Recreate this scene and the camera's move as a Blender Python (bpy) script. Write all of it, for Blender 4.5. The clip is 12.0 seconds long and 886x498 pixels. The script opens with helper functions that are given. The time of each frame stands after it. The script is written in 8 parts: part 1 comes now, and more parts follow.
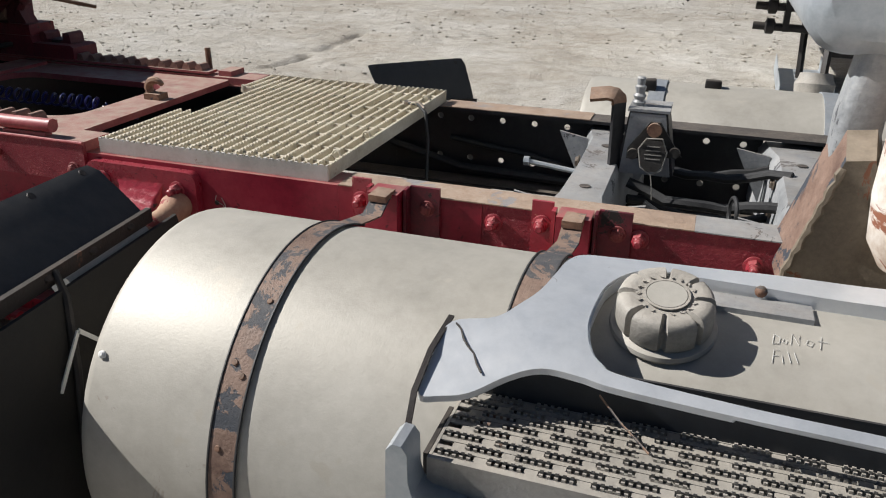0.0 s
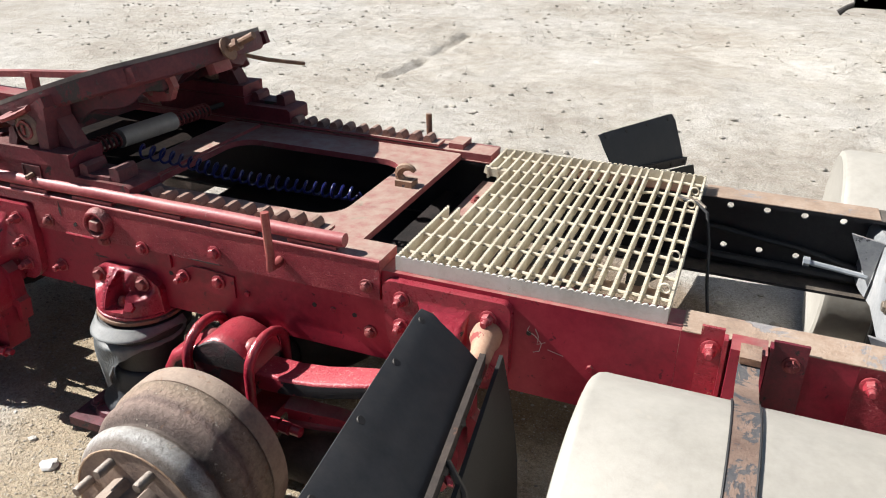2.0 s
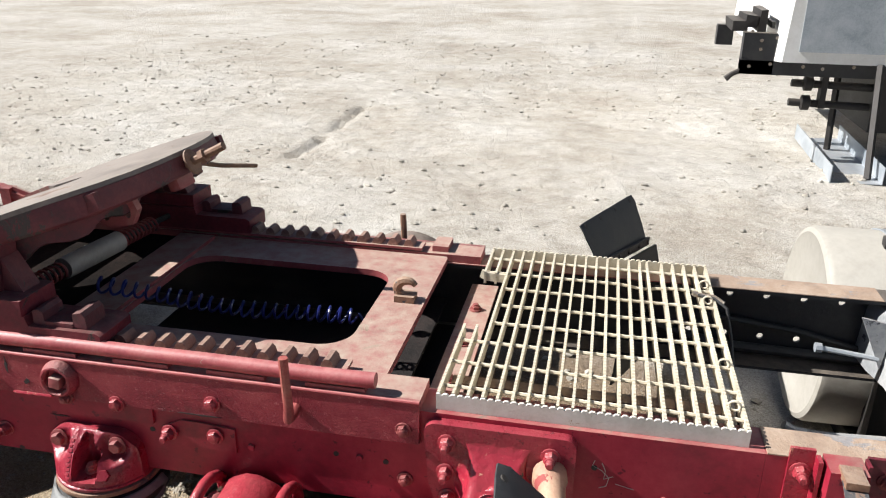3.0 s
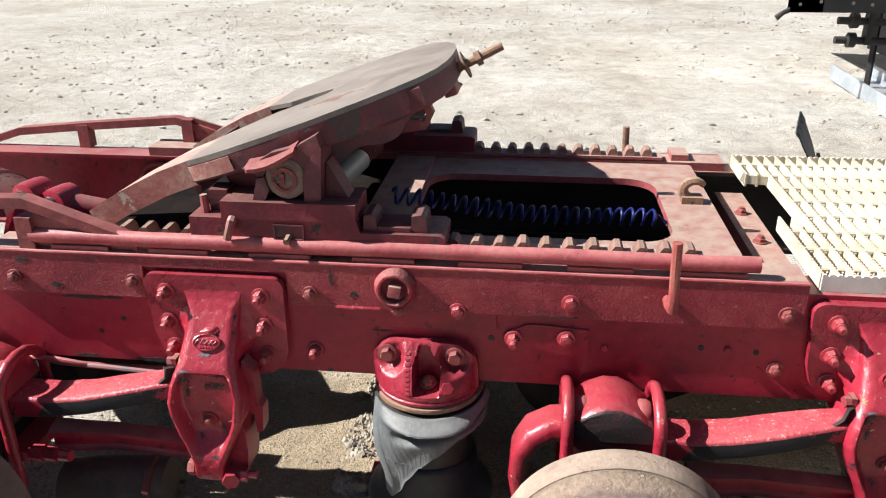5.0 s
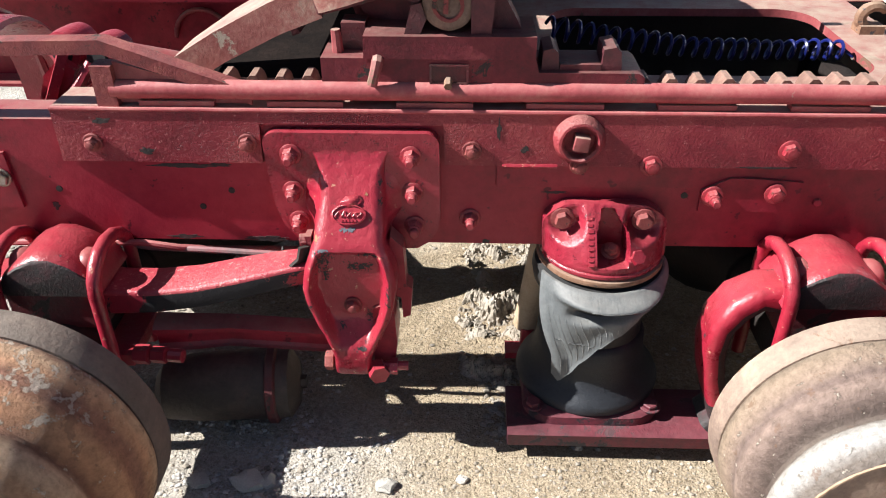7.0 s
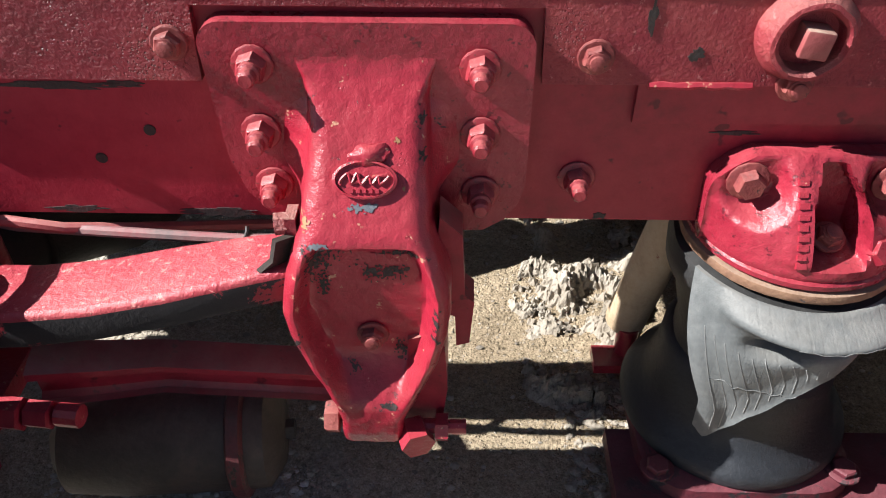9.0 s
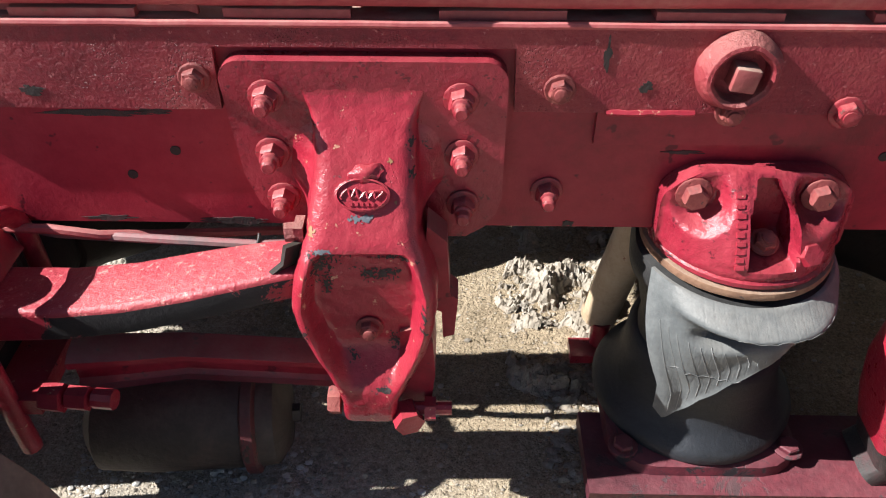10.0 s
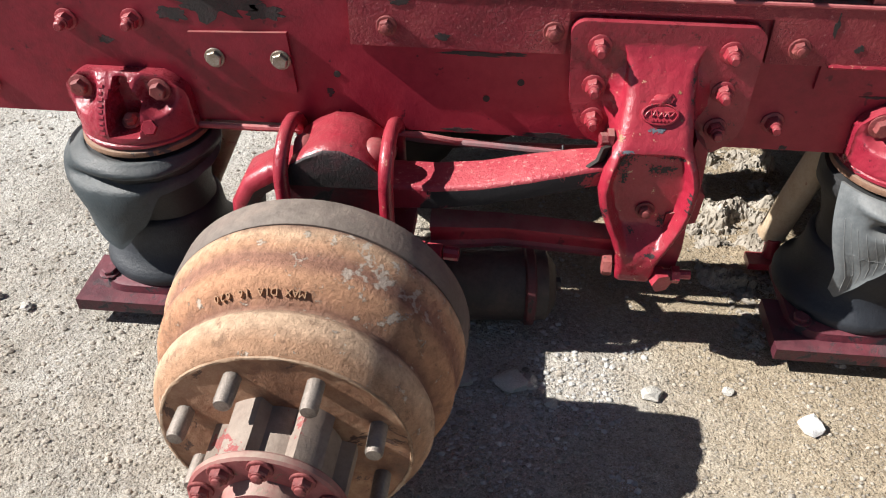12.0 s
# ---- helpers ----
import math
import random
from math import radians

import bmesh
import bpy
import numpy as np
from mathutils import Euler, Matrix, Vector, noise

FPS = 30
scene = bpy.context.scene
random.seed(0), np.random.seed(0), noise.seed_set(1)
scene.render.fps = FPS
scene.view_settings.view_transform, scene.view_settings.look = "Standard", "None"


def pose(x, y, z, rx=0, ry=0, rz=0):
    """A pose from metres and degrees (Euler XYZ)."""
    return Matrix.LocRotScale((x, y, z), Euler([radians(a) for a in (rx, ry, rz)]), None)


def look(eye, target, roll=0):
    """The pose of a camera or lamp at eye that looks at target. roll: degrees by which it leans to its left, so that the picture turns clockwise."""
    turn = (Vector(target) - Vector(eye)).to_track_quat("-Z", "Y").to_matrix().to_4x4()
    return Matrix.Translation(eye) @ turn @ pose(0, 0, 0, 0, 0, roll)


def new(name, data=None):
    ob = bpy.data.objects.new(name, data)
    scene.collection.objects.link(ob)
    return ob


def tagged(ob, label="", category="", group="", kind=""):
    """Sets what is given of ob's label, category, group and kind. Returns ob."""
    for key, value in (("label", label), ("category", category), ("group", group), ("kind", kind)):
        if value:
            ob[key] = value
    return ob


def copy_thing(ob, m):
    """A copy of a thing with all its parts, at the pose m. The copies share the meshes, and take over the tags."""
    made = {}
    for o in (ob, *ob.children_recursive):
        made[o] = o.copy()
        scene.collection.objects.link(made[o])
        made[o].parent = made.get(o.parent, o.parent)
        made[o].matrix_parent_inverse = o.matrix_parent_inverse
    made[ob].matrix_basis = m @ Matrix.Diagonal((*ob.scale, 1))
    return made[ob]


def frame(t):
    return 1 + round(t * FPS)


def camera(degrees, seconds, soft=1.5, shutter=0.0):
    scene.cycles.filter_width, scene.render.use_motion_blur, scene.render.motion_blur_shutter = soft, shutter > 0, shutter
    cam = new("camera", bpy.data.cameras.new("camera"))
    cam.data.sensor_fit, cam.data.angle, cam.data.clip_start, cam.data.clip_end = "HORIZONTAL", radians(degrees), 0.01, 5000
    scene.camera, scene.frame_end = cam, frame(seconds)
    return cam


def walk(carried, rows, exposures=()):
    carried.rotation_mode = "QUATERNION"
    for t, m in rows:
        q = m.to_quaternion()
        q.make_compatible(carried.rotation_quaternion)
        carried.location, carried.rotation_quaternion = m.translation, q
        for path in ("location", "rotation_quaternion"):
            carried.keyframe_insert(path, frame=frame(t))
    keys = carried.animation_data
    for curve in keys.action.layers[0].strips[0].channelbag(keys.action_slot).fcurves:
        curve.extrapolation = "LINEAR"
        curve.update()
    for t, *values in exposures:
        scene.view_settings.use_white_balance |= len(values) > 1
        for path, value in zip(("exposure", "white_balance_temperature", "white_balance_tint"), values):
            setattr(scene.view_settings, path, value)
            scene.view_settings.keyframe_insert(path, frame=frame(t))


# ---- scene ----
cam = camera(58.7, 12.0, soft=1.1)
PATH = [
    (0, (2.602, -1.47, 1.209), (2.028, 0.269, 0.404), 1.0),
    (0.5, (2.408, -1.396, 1.275), (1.763, 0.283, 0.399), 0.7),
    (1, (2.248, -1.406, 1.348), (1.501, 0.225, 0.463), 0.5),
    (1.5, (2.077, -1.465, 1.44), (1.351, 0.177, 0.558), 0.7),
    (2, (1.921, -1.437, 1.481), (1.263, 0.234, 0.602), 0.8),
    (2.5, (1.714, -1.339, 1.526), (1.18, 0.408, 0.713), 1.0),
    (2.7, (1.633, -1.314, 1.553), (1.182, 0.475, 0.783), 1.2),
    (4.3, (0.973, -1.507, 1.387), (0.736, 0.349, 0.68), -0.4),
    (4.5, (0.889, -1.499, 1.37), (0.656, 0.347, 0.638), -0.4),
    (5, (0.661, -1.454, 1.337), (0.445, 0.37, 0.545), -0.3),
    (5.5, (0.493, -1.461, 1.305), (0.302, 0.324, 0.423), -0.3),
    (6, (0.333, -1.498, 1.294), (0.182, 0.253, 0.339), -0.1),
    (6.5, (0.243, -1.456, 1.24), (0.164, 0.272, 0.236), -0.1),
    (6.7, (0.23, -1.389, 1.221), (0.161, 0.321, 0.186), -0.2),
    (8.3, (0.076, -0.703, 0.965), (0.044, 0.885, -0.25), 0.1),
    (8.5, (0.077, -0.691, 0.933), (0.048, 0.882, -0.302), 0.1),
    (9, (0.082, -0.681, 0.922), (0.054, 0.856, -0.358), 0.1),
    (9.5, (0.075, -0.692, 0.93), (0.05, 0.837, -0.359), 0.1),
    (10, (0.096, -0.768, 1.007), (0.073, 0.763, -0.281), 0.1),
    (10.5, (0.137, -0.881, 1.136), (0.121, 0.645, -0.157), 0.2),
    (11, (0.116, -1.008, 1.181), (0.035, 0.514, -0.114), 0.0),
    (11.5, (0.021, -1.108, 1.178), (-0.114, 0.411, -0.116), 0.2),
    (12, (-0.246, -1.221, 1.16), (-0.386, 0.299, -0.133), 0.3),
]
walk(cam, [(t, look(eye, target, roll)) for t, eye, target, roll in PATH],
     exposures=[(0, 0.42), (0.5, 0.68), (1.0, 0.95), (1.5, 1.06), (2.5, 1.06), (4.5, 1.10), (5.5, 1.23), (6.5, 1.29), (9.8, 1.28), (10.5, 1.18), (11.5, 1.11), (12, 0.97)])

# ---- light ----
SUN_K = (1.19, 0.10)                     # shadow run along x and y for one metre of height
world = bpy.data.worlds.new("sky")
scene.world = world
world.use_nodes = True
wn = world.node_tree
sky = wn.nodes.new("ShaderNodeTexSky")
sky.sky_type = "NISHITA"
sky.sun_disc = False
sky.sun_elevation = math.atan2(1.0, math.hypot(*SUN_K))
sky.sun_rotation = math.atan2(-SUN_K[0], -SUN_K[1])
sky.dust_density = 0.4
sky.air_density = 0.7
wn.nodes["Background"].inputs["Strength"].default_value = 0.034
wn.links.new(sky.outputs["Color"], wn.nodes["Background"].inputs["Color"])
sun = new("sun", bpy.data.lights.new("sun", "SUN"))
sun.data.energy = 5.0
sun.data.angle = radians(0.5)
sun.data.color = (0.985, 0.965, 0.932)
sun.matrix_basis = look((-SUN_K[0] * 8, -SUN_K[1] * 8, 8), (0, 0, 0))


# ---- materials ----
def mat(name, cols, scale=4.0, rough=(0.4, 0.6), metal=0.0, bump=0.15, bscale=120.0, chips=None, dust=None, spots=None, per_piece=0.0, spec=0.5, coat=0.0, line=None, per_island=0.0, pits=None):
    """cols: colours blended by two noises. pits: (amount, scale) of pinholes in patches. chips: (colour, amount, scale) of flaked paint. dust: (colour, amount) that lies on upward faces. spots: (colour, amount, scale)."""
    m = bpy.data.materials.new(name)
    m.use_nodes = True
    nt = m.node_tree
    N, L = nt.nodes, nt.links
    b = N["Principled BSDF"]
    co = N.new("ShaderNodeTexCoord").outputs["Object"]

    def noise_at(sc, det=6.0, ro=0.6, dist=0.0):
        n = N.new("ShaderNodeTexNoise")
        n.inputs["Scale"].default_value = sc
        n.inputs["Detail"].default_value = det
        n.inputs["Roughness"].default_value = ro
        n.inputs["Distortion"].default_value = dist
        L.new(co, n.inputs["Vector"])
        return n.outputs["Fac"]

    def ramp(fac, stops):
        r = N.new("ShaderNodeValToRGB")
        e = r.color_ramp.elements
        while len(e) < len(stops):
            e.new(0.5)
        for k, (p, c) in enumerate(stops):
            e[k].position = p
            e[k].color = (*c, 1) if len(c) == 3 else c
        L.new(fac, r.inputs["Fac"])
        return r.outputs["Color"]

    def blend(fac, a, c, kind="MIX"):
        x = N.new("ShaderNodeMix")
        x.data_type = "RGBA"
        x.blend_type = kind
        for sock, v in ((x.inputs[0], fac), (x.inputs[6], a), (x.inputs[7], c)):
            if isinstance(v, (int, float)):
                sock.default_value = v
            elif isinstance(v, tuple):
                sock.default_value = (*v, 1)
            else:
                L.new(v, sock)
        return x.outputs[2]

    def maths(op, a, c=0.0, d=0.0):
        x = N.new("ShaderNodeMath")
        x.operation = op
        for k, v in enumerate((a, c, d)):
            if isinstance(v, (int, float)):
                x.inputs[k].default_value = v
            else:
                L.new(v, x.inputs[k])
        return x.outputs[0]

    big, fine = noise_at(scale, 5.0, 0.65, 0.4), noise_at(scale * 13, 4.0, 0.7)
    mixd = maths("ADD", maths("MULTIPLY", big, 0.68), maths("MULTIPLY", fine, 0.32))
    n = len(cols)
    col = ramp(mixd, [(0.34 + 0.32 * k / max(1, n - 1), c) for k, c in enumerate(cols)])
    rgh = maths("MULTIPLY_ADD", mixd, (rough[1] - rough[0]) * 2.2, rough[0] - (rough[1] - rough[0]) * 0.6)
    height = noise_at(bscale, 5.0, 0.65)
    if spots:
        v = ramp(noise_at(spots[2], 3.0, 0.8), [(0.60 - spots[1], (0, 0, 0)), (0.64 - spots[1], (1, 1, 1))])
        col = blend(v, col, spots[0])
    if chips:
        f = noise_at(chips[2], 7.0, 0.75, 0.6)
        v = ramp(f, [(0.66 - chips[1], (0, 0, 0)), (0.675 - chips[1], (1, 1, 1))])
        col = blend(v, col, chips[0])
        rgh = maths("MAXIMUM", rgh, maths("MULTIPLY", v, 0.75))
        height = maths("SUBTRACT", height, maths("MULTIPLY", v, 0.35))
    if pits:
        vo = N.new("ShaderNodeTexVoronoi")
        vo.inputs["Scale"].default_value = pits[1]
        L.new(co, vo.inputs["Vector"])
        v = maths("MULTIPLY", ramp(vo.outputs["Distance"], [(0.18, (1, 1, 1)), (0.34, (0, 0, 0))]), ramp(noise_at(7.0, 5.0, 0.7), [(0.60 - pits[0], (0, 0, 0)), (0.72 - pits[0], (1, 1, 1))]))
        col = blend(maths("MULTIPLY", v, 0.7), col, (0.045, 0.010, 0.014))
        height = maths("SUBTRACT", height, maths("MULTIPLY", v, 0.9))
    if line:
        w = N.new("ShaderNodeTexWave")
        w.bands_direction, w.inputs["Scale"].default_value, w.inputs["Distortion"].default_value = line[0], line[1], 1.2
        L.new(co, w.inputs["Vector"])
        wl = ramp(w.outputs["Fac"], [(0.04, (0, 0, 0)), (0.16, (1, 1, 1))])
        height = maths("ADD", maths("MULTIPLY", height, 0.4), maths("MULTIPLY", wl, line[2]))
    if dust:
        g = N.new("ShaderNodeNewGeometry")
        s = N.new("ShaderNodeSeparateXYZ")
        L.new(g.outputs["Normal"], s.inputs[0])
        up = maths("MULTIPLY", maths("MAXIMUM", maths("SUBTRACT", s.outputs["Z"], 0.15), 0.0), 1.15)
        dn = maths("MULTIPLY_ADD", noise_at(scale * 4, 6.0, 0.7), 1.5, -0.25)
        v = maths("MINIMUM", maths("MULTIPLY", maths("MULTIPLY", up, dn), dust[1] * 1.4), 0.92)
        col = blend(v, col, dust[0])
        rgh = maths("MAXIMUM", rgh, maths("MULTIPLY", v, 0.9))
    if per_piece or per_island:
        oi = N.new("ShaderNodeObjectInfo" if per_piece else "ShaderNodeNewGeometry")
        hsv = N.new("ShaderNodeHueSaturation")
        amount = per_piece or per_island
        L.new(maths("MULTIPLY_ADD", oi.outputs["Random" if per_piece else "Random Per Island"], amount, 1.0 - amount / 2), hsv.inputs["Value"])
        L.new(col, hsv.inputs["Color"])
        col = hsv.outputs["Color"]
    L.new(col, b.inputs["Base Color"])
    L.new(rgh, b.inputs["Roughness"])
    b.inputs["Metallic"].default_value = metal
    b.inputs["Specular IOR Level"].default_value = spec
    if coat:
        b.inputs["Coat Weight"].default_value, b.inputs["Coat Roughness"].default_value = coat, 0.17
    if bump:
        bp = N.new("ShaderNodeBump")
        bp.inputs["Strength"].default_value = bump
        bp.inputs["Distance"].default_value = 0.004
        L.new(height, bp.inputs["Height"])
        L.new(bp.outputs["Normal"], b.inputs["Normal"])
    return m


DUST = (0.40, 0.33, 0.26)
RED = mat("red_paint", [(0.15, 0.011, 0.021), (0.275, 0.017, 0.036), (0.36, 0.032, 0.052)], 3.0, (0.30, 0.5), bump=0.16, bscale=150,
          chips=((0.040, 0.016, 0.020), -0.045, 8.0), spots=((0.11, 0.010, 0.020), -0.03, 24.0), dust=(DUST, 0.45), spec=0.32, pits=(-0.02, 170.0))
RED_ROUGH = mat("red_paint_over_scale", [(0.12, 0.014, 0.020), (0.235, 0.022, 0.036), (0.32, 0.055, 0.060)], 4.0, (0.32, 0.52), bump=0.95, bscale=150,
                chips=((0.06, 0.022, 0.024), -0.01, 15.0), spots=((0.40, 0.13, 0.13), -0.04, 110.0), dust=(DUST, 0.45), spec=0.4, pits=(0.06, 300.0))
RED_GLOSS = mat("fresh_red_paint", [(0.20, 0.011, 0.022), (0.32, 0.017, 0.037), (0.385, 0.030, 0.052)], 5.0, (0.23, 0.37), bump=0.45, bscale=100,
                chips=((0.030, 0.020, 0.026), 0.016, 34.0), spots=((0.50, 0.25, 0.17), -0.055, 55.0), dust=(DUST, 0.12), coat=0.18, spec=0.45, pits=(0.03, 260.0))
RED_SPECKLED = mat("speckled_red_paint", [(0.27, 0.018, 0.034), (0.39, 0.036, 0.056), (0.47, 0.085, 0.095)], 7.0, (0.30, 0.5), bump=0.75, bscale=110,
                   chips=((0.16, 0.12, 0.12), -0.02, 22.0), spots=((0.60, 0.24, 0.22), 0.0, 95.0), dust=((0.50, 0.20, 0.20), 0.15))
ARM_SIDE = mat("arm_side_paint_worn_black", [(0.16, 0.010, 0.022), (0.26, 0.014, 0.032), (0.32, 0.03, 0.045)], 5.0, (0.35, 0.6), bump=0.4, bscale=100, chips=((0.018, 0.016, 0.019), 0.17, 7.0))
TUBE_RED = mat("tube_red_paint_dulled_by_dust", [(0.24, 0.030, 0.040), (0.36, 0.060, 0.070), (0.42, 0.13, 0.12)], 9.0, (0.4, 0.6), bump=0.2, bscale=130, chips=((0.30, 0.20, 0.16), -0.01, 10.0), dust=((0.50, 0.28, 0.25), 0.55))
RED_FADED = mat("faded_dusty_red_paint", [(0.17, 0.030, 0.034), (0.275, 0.060, 0.063), (0.33, 0.125, 0.112)], 6.0, (0.5, 0.75), bump=0.25, bscale=140,
                chips=((0.16, 0.09, 0.06), 0.05, 12.0), dust=(DUST, 0.85))
BLACK_RED = mat("blackish_red_paint", [(0.03, 0.012, 0.014), (0.09, 0.014, 0.020), (0.17, 0.022, 0.030)], 7.0, (0.45, 0.75), bump=0.4, bscale=90,
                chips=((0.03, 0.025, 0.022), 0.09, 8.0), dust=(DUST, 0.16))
RUST = mat("rusty_steel", [(0.09, 0.045, 0.030), (0.20, 0.105, 0.065), (0.32, 0.19, 0.12)], 9.0, (0.65, 0.9), bump=0.5, bscale=150,
           chips=((0.055, 0.05, 0.055), 0.06, 10.0), dust=(DUST, 0.5))
RUST_RED = mat("rust_through_red_paint", [(0.11, 0.022, 0.024), (0.22, 0.038, 0.040), (0.29, 0.085, 0.068)], 18.0, (0.55, 0.8), bump=0.5, bscale=150,
               chips=((0.05, 0.03, 0.026), 0.05, 30.0), dust=(DUST, 0.12))
RUST_STRAP = mat("rusty_strap_steel", [(0.10, 0.055, 0.042), (0.19, 0.12, 0.09), (0.27, 0.18, 0.14)], 12.0, (0.5, 0.8), metal=0.1, bump=0.4, bscale=170,
                 chips=((0.036, 0.044, 0.058), 0.145, 7.0), dust=(DUST, 0.2))
RUST_TOP = mat("rust_on_rail_flange", [(0.16, 0.10, 0.075), (0.30, 0.20, 0.14), (0.42, 0.32, 0.25)], 8.0, (0.6, 0.85), bump=0.6, bscale=110,
               chips=((0.20, 0.20, 0.215), 0.10, 4.0), dust=(DUST, 0.4))
DRUM_RUST = mat("drum_rust", [(0.11, 0.048, 0.028), (0.27, 0.130, 0.070), (0.44, 0.27, 0.165)], 4.0, (0.6, 0.85), bump=0.7, bscale=95,
                chips=((0.10, 0.05, 0.034), 0.07, 11.0), dust=((0.50, 0.36, 0.24), 0.4))
DRUM_PURPLE = mat("purple_brown_drum_rust", [(0.10, 0.058, 0.046), (0.185, 0.115, 0.090), (0.28, 0.18, 0.14)], 7.0, (0.65, 0.9), bump=0.6, bscale=110, chips=((0.38, 0.26, 0.19), 0.04, 12.0), dust=((0.45, 0.33, 0.25), 0.25))
DRUM_PALE = mat("pale_drum_ring", [(0.20, 0.105, 0.060), (0.38, 0.245, 0.155), (0.54, 0.42, 0.31)], 5.0, (0.65, 0.9), bump=0.6, bscale=110, chips=((0.22, 0.115, 0.06), 0.06, 9.0), spots=((0.60, 0.54, 0.46), -0.045, 30.0))
HUB = mat("dusty_hub_with_red_paint", [(0.11, 0.080, 0.066), (0.22, 0.165, 0.135), (0.32, 0.255, 0.21)], 6.0, (0.55, 0.8), bump=0.35, bscale=120, chips=((0.26, 0.035, 0.04), 0.10, 7.0), dust=(DUST, 0.3))


def drum_paint(name, stops):
    """Rust in uneven rings along the drum's axis (y), broken up by noise at three sizes."""
    m = bpy.data.materials.new(name)
    m.use_nodes = True
    N, L = m.node_tree.nodes, m.node_tree.links
    b = N["Principled BSDF"]
    co = N.new("ShaderNodeTexCoord").outputs["Object"]

    def noise_at(sc, det=7.0):
        n = N.new("ShaderNodeTexNoise")
        n.inputs["Scale"].default_value, n.inputs["Detail"].default_value, n.inputs["Roughness"].default_value = sc, det, 0.7
        L.new(co, n.inputs["Vector"])
        return n.outputs["Fac"]

    def maths(op, a, c, d=0.0):
        x = N.new("ShaderNodeMath")
        x.operation = op
        for k, v in enumerate((a, c, d)):
            if isinstance(v, (int, float)):
                x.inputs[k].default_value = v
            else:
                L.new(v, x.inputs[k])
        return x.outputs[0]

    def ramp(fac, pairs):
        r = N.new("ShaderNodeValToRGB")
        e = r.color_ramp.elements
        while len(e) < len(pairs):
            e.new(0.5)
        for k, (p, c) in enumerate(pairs):
            e[k].position, e[k].color = p, (*c, 1)
        L.new(fac, r.inputs["Fac"])
        return r.outputs["Color"]

    def mix(kind, fac, a, c):
        x = N.new("ShaderNodeMix")
        x.data_type, x.blend_type = "RGBA", kind
        for sock, v in ((x.inputs[0], fac), (x.inputs[6], a), (x.inputs[7], c)):
            if isinstance(v, float):
                sock.default_value = v
            elif isinstance(v, tuple):
                sock.default_value = (*v, 1)
            else:
                L.new(v, sock)
        return x.outputs[2]

    sep = N.new("ShaderNodeSeparateXYZ")
    L.new(co, sep.inputs[0])
    along = maths("MULTIPLY_ADD", sep.outputs["Y"], -5.0, -1.925)            # 0 at the band, 0.85 at the rim
    wander = maths("ADD", maths("MULTIPLY_ADD", noise_at(5.0), 0.22, -0.11), maths("MULTIPLY_ADD", noise_at(38.0), 0.10, -0.05))
    col = ramp(maths("ADD", along, wander), stops)
    grain = ramp(noise_at(70.0), [(0.30, (0.62, 0.60, 0.58)), (0.5, (1.0, 1.0, 1.0)), (0.70, (1.32, 1.34, 1.36))])
    col = mix("MULTIPLY", 0.9, col, grain)
    flake = ramp(noise_at(24.0), [(0.60, (0.0, 0.0, 0.0)), (0.63, (1.0, 1.0, 1.0))])
    col = mix("MIX", maths("MULTIPLY", flake, 0.55), col, (0.16, 0.085, 0.05))
    # thick flakes gather on the rear shoulder
    near = N.new("ShaderNodeVectorMath")
    near.operation = "DISTANCE"
    near.inputs[1].default_value = (-0.40, -0.41, 0.43)
    L.new(co, near.inputs[0])
    heap = maths("MAXIMUM", maths("MULTIPLY_ADD", near.outputs["Value"], -0.9, 0.13), 0.0)
    crust = ramp(maths("ADD", noise_at(46.0), heap), [(0.625, (0.0, 0.0, 0.0)), (0.65, (1.0, 1.0, 1.0))])
    col = mix("MIX", maths("MULTIPLY", crust, 0.7), col, (0.55, 0.48, 0.40))
    L.new(col, b.inputs["Base Color"])
    b.inputs["Roughness"].default_value = 0.82
    bp = N.new("ShaderNodeBump")
    bp.inputs["Strength"].default_value, bp.inputs["Distance"].default_value = 0.95, 0.006
    L.new(maths("ADD", maths("MULTIPLY", noise_at(110.0), 0.8), maths("MULTIPLY", crust, 0.5)), bp.inputs["Height"])
    L.new(bp.outputs["Normal"], b.inputs["Normal"])
    return m


DRUM_REAR = drum_paint("rust_ringed_drum", [(0.0, (0.22, 0.125, 0.085)), (0.08, (0.50, 0.325, 0.205)), (0.17, (0.45, 0.245, 0.14)), (0.25, (0.26, 0.125, 0.082)), (0.34, (0.30, 0.145, 0.092)), (0.43, (0.44, 0.23, 0.128)), (0.52, (0.38, 0.19, 0.105)), (0.60, (0.21, 0.10, 0.064)),
                                           (0.70, (0.52, 0.36, 0.24)), (0.80, (0.50, 0.33, 0.215)), (0.90, (0.36, 0.20, 0.115))])
DRUM_FRONT = drum_paint("pink_and_tan_ringed_drum", [(0.0, (0.150, 0.114, 0.084)), (0.10, (0.250, 0.187, 0.135)), (0.20, (0.270, 0.196, 0.148)), (0.30, (0.150, 0.105, 0.090)), (0.40, (0.235, 0.168, 0.138)), (0.50, (0.160, 0.112, 0.094)), (0.58, (0.080, 0.056, 0.047)),
                                                    (0.66, (0.143, 0.113, 0.093)), (0.70, (0.31, 0.29, 0.262)), (0.85, (0.40, 0.385, 0.365)), (0.93, (0.168, 0.139, 0.119))])
DRUM_DARK = mat("drum_dark_band", [(0.055, 0.040, 0.032), (0.10, 0.075, 0.066), (0.17, 0.12, 0.10)], 9.0, (0.6, 0.85), bump=0.4, bscale=130, dust=(DUST, 0.4))
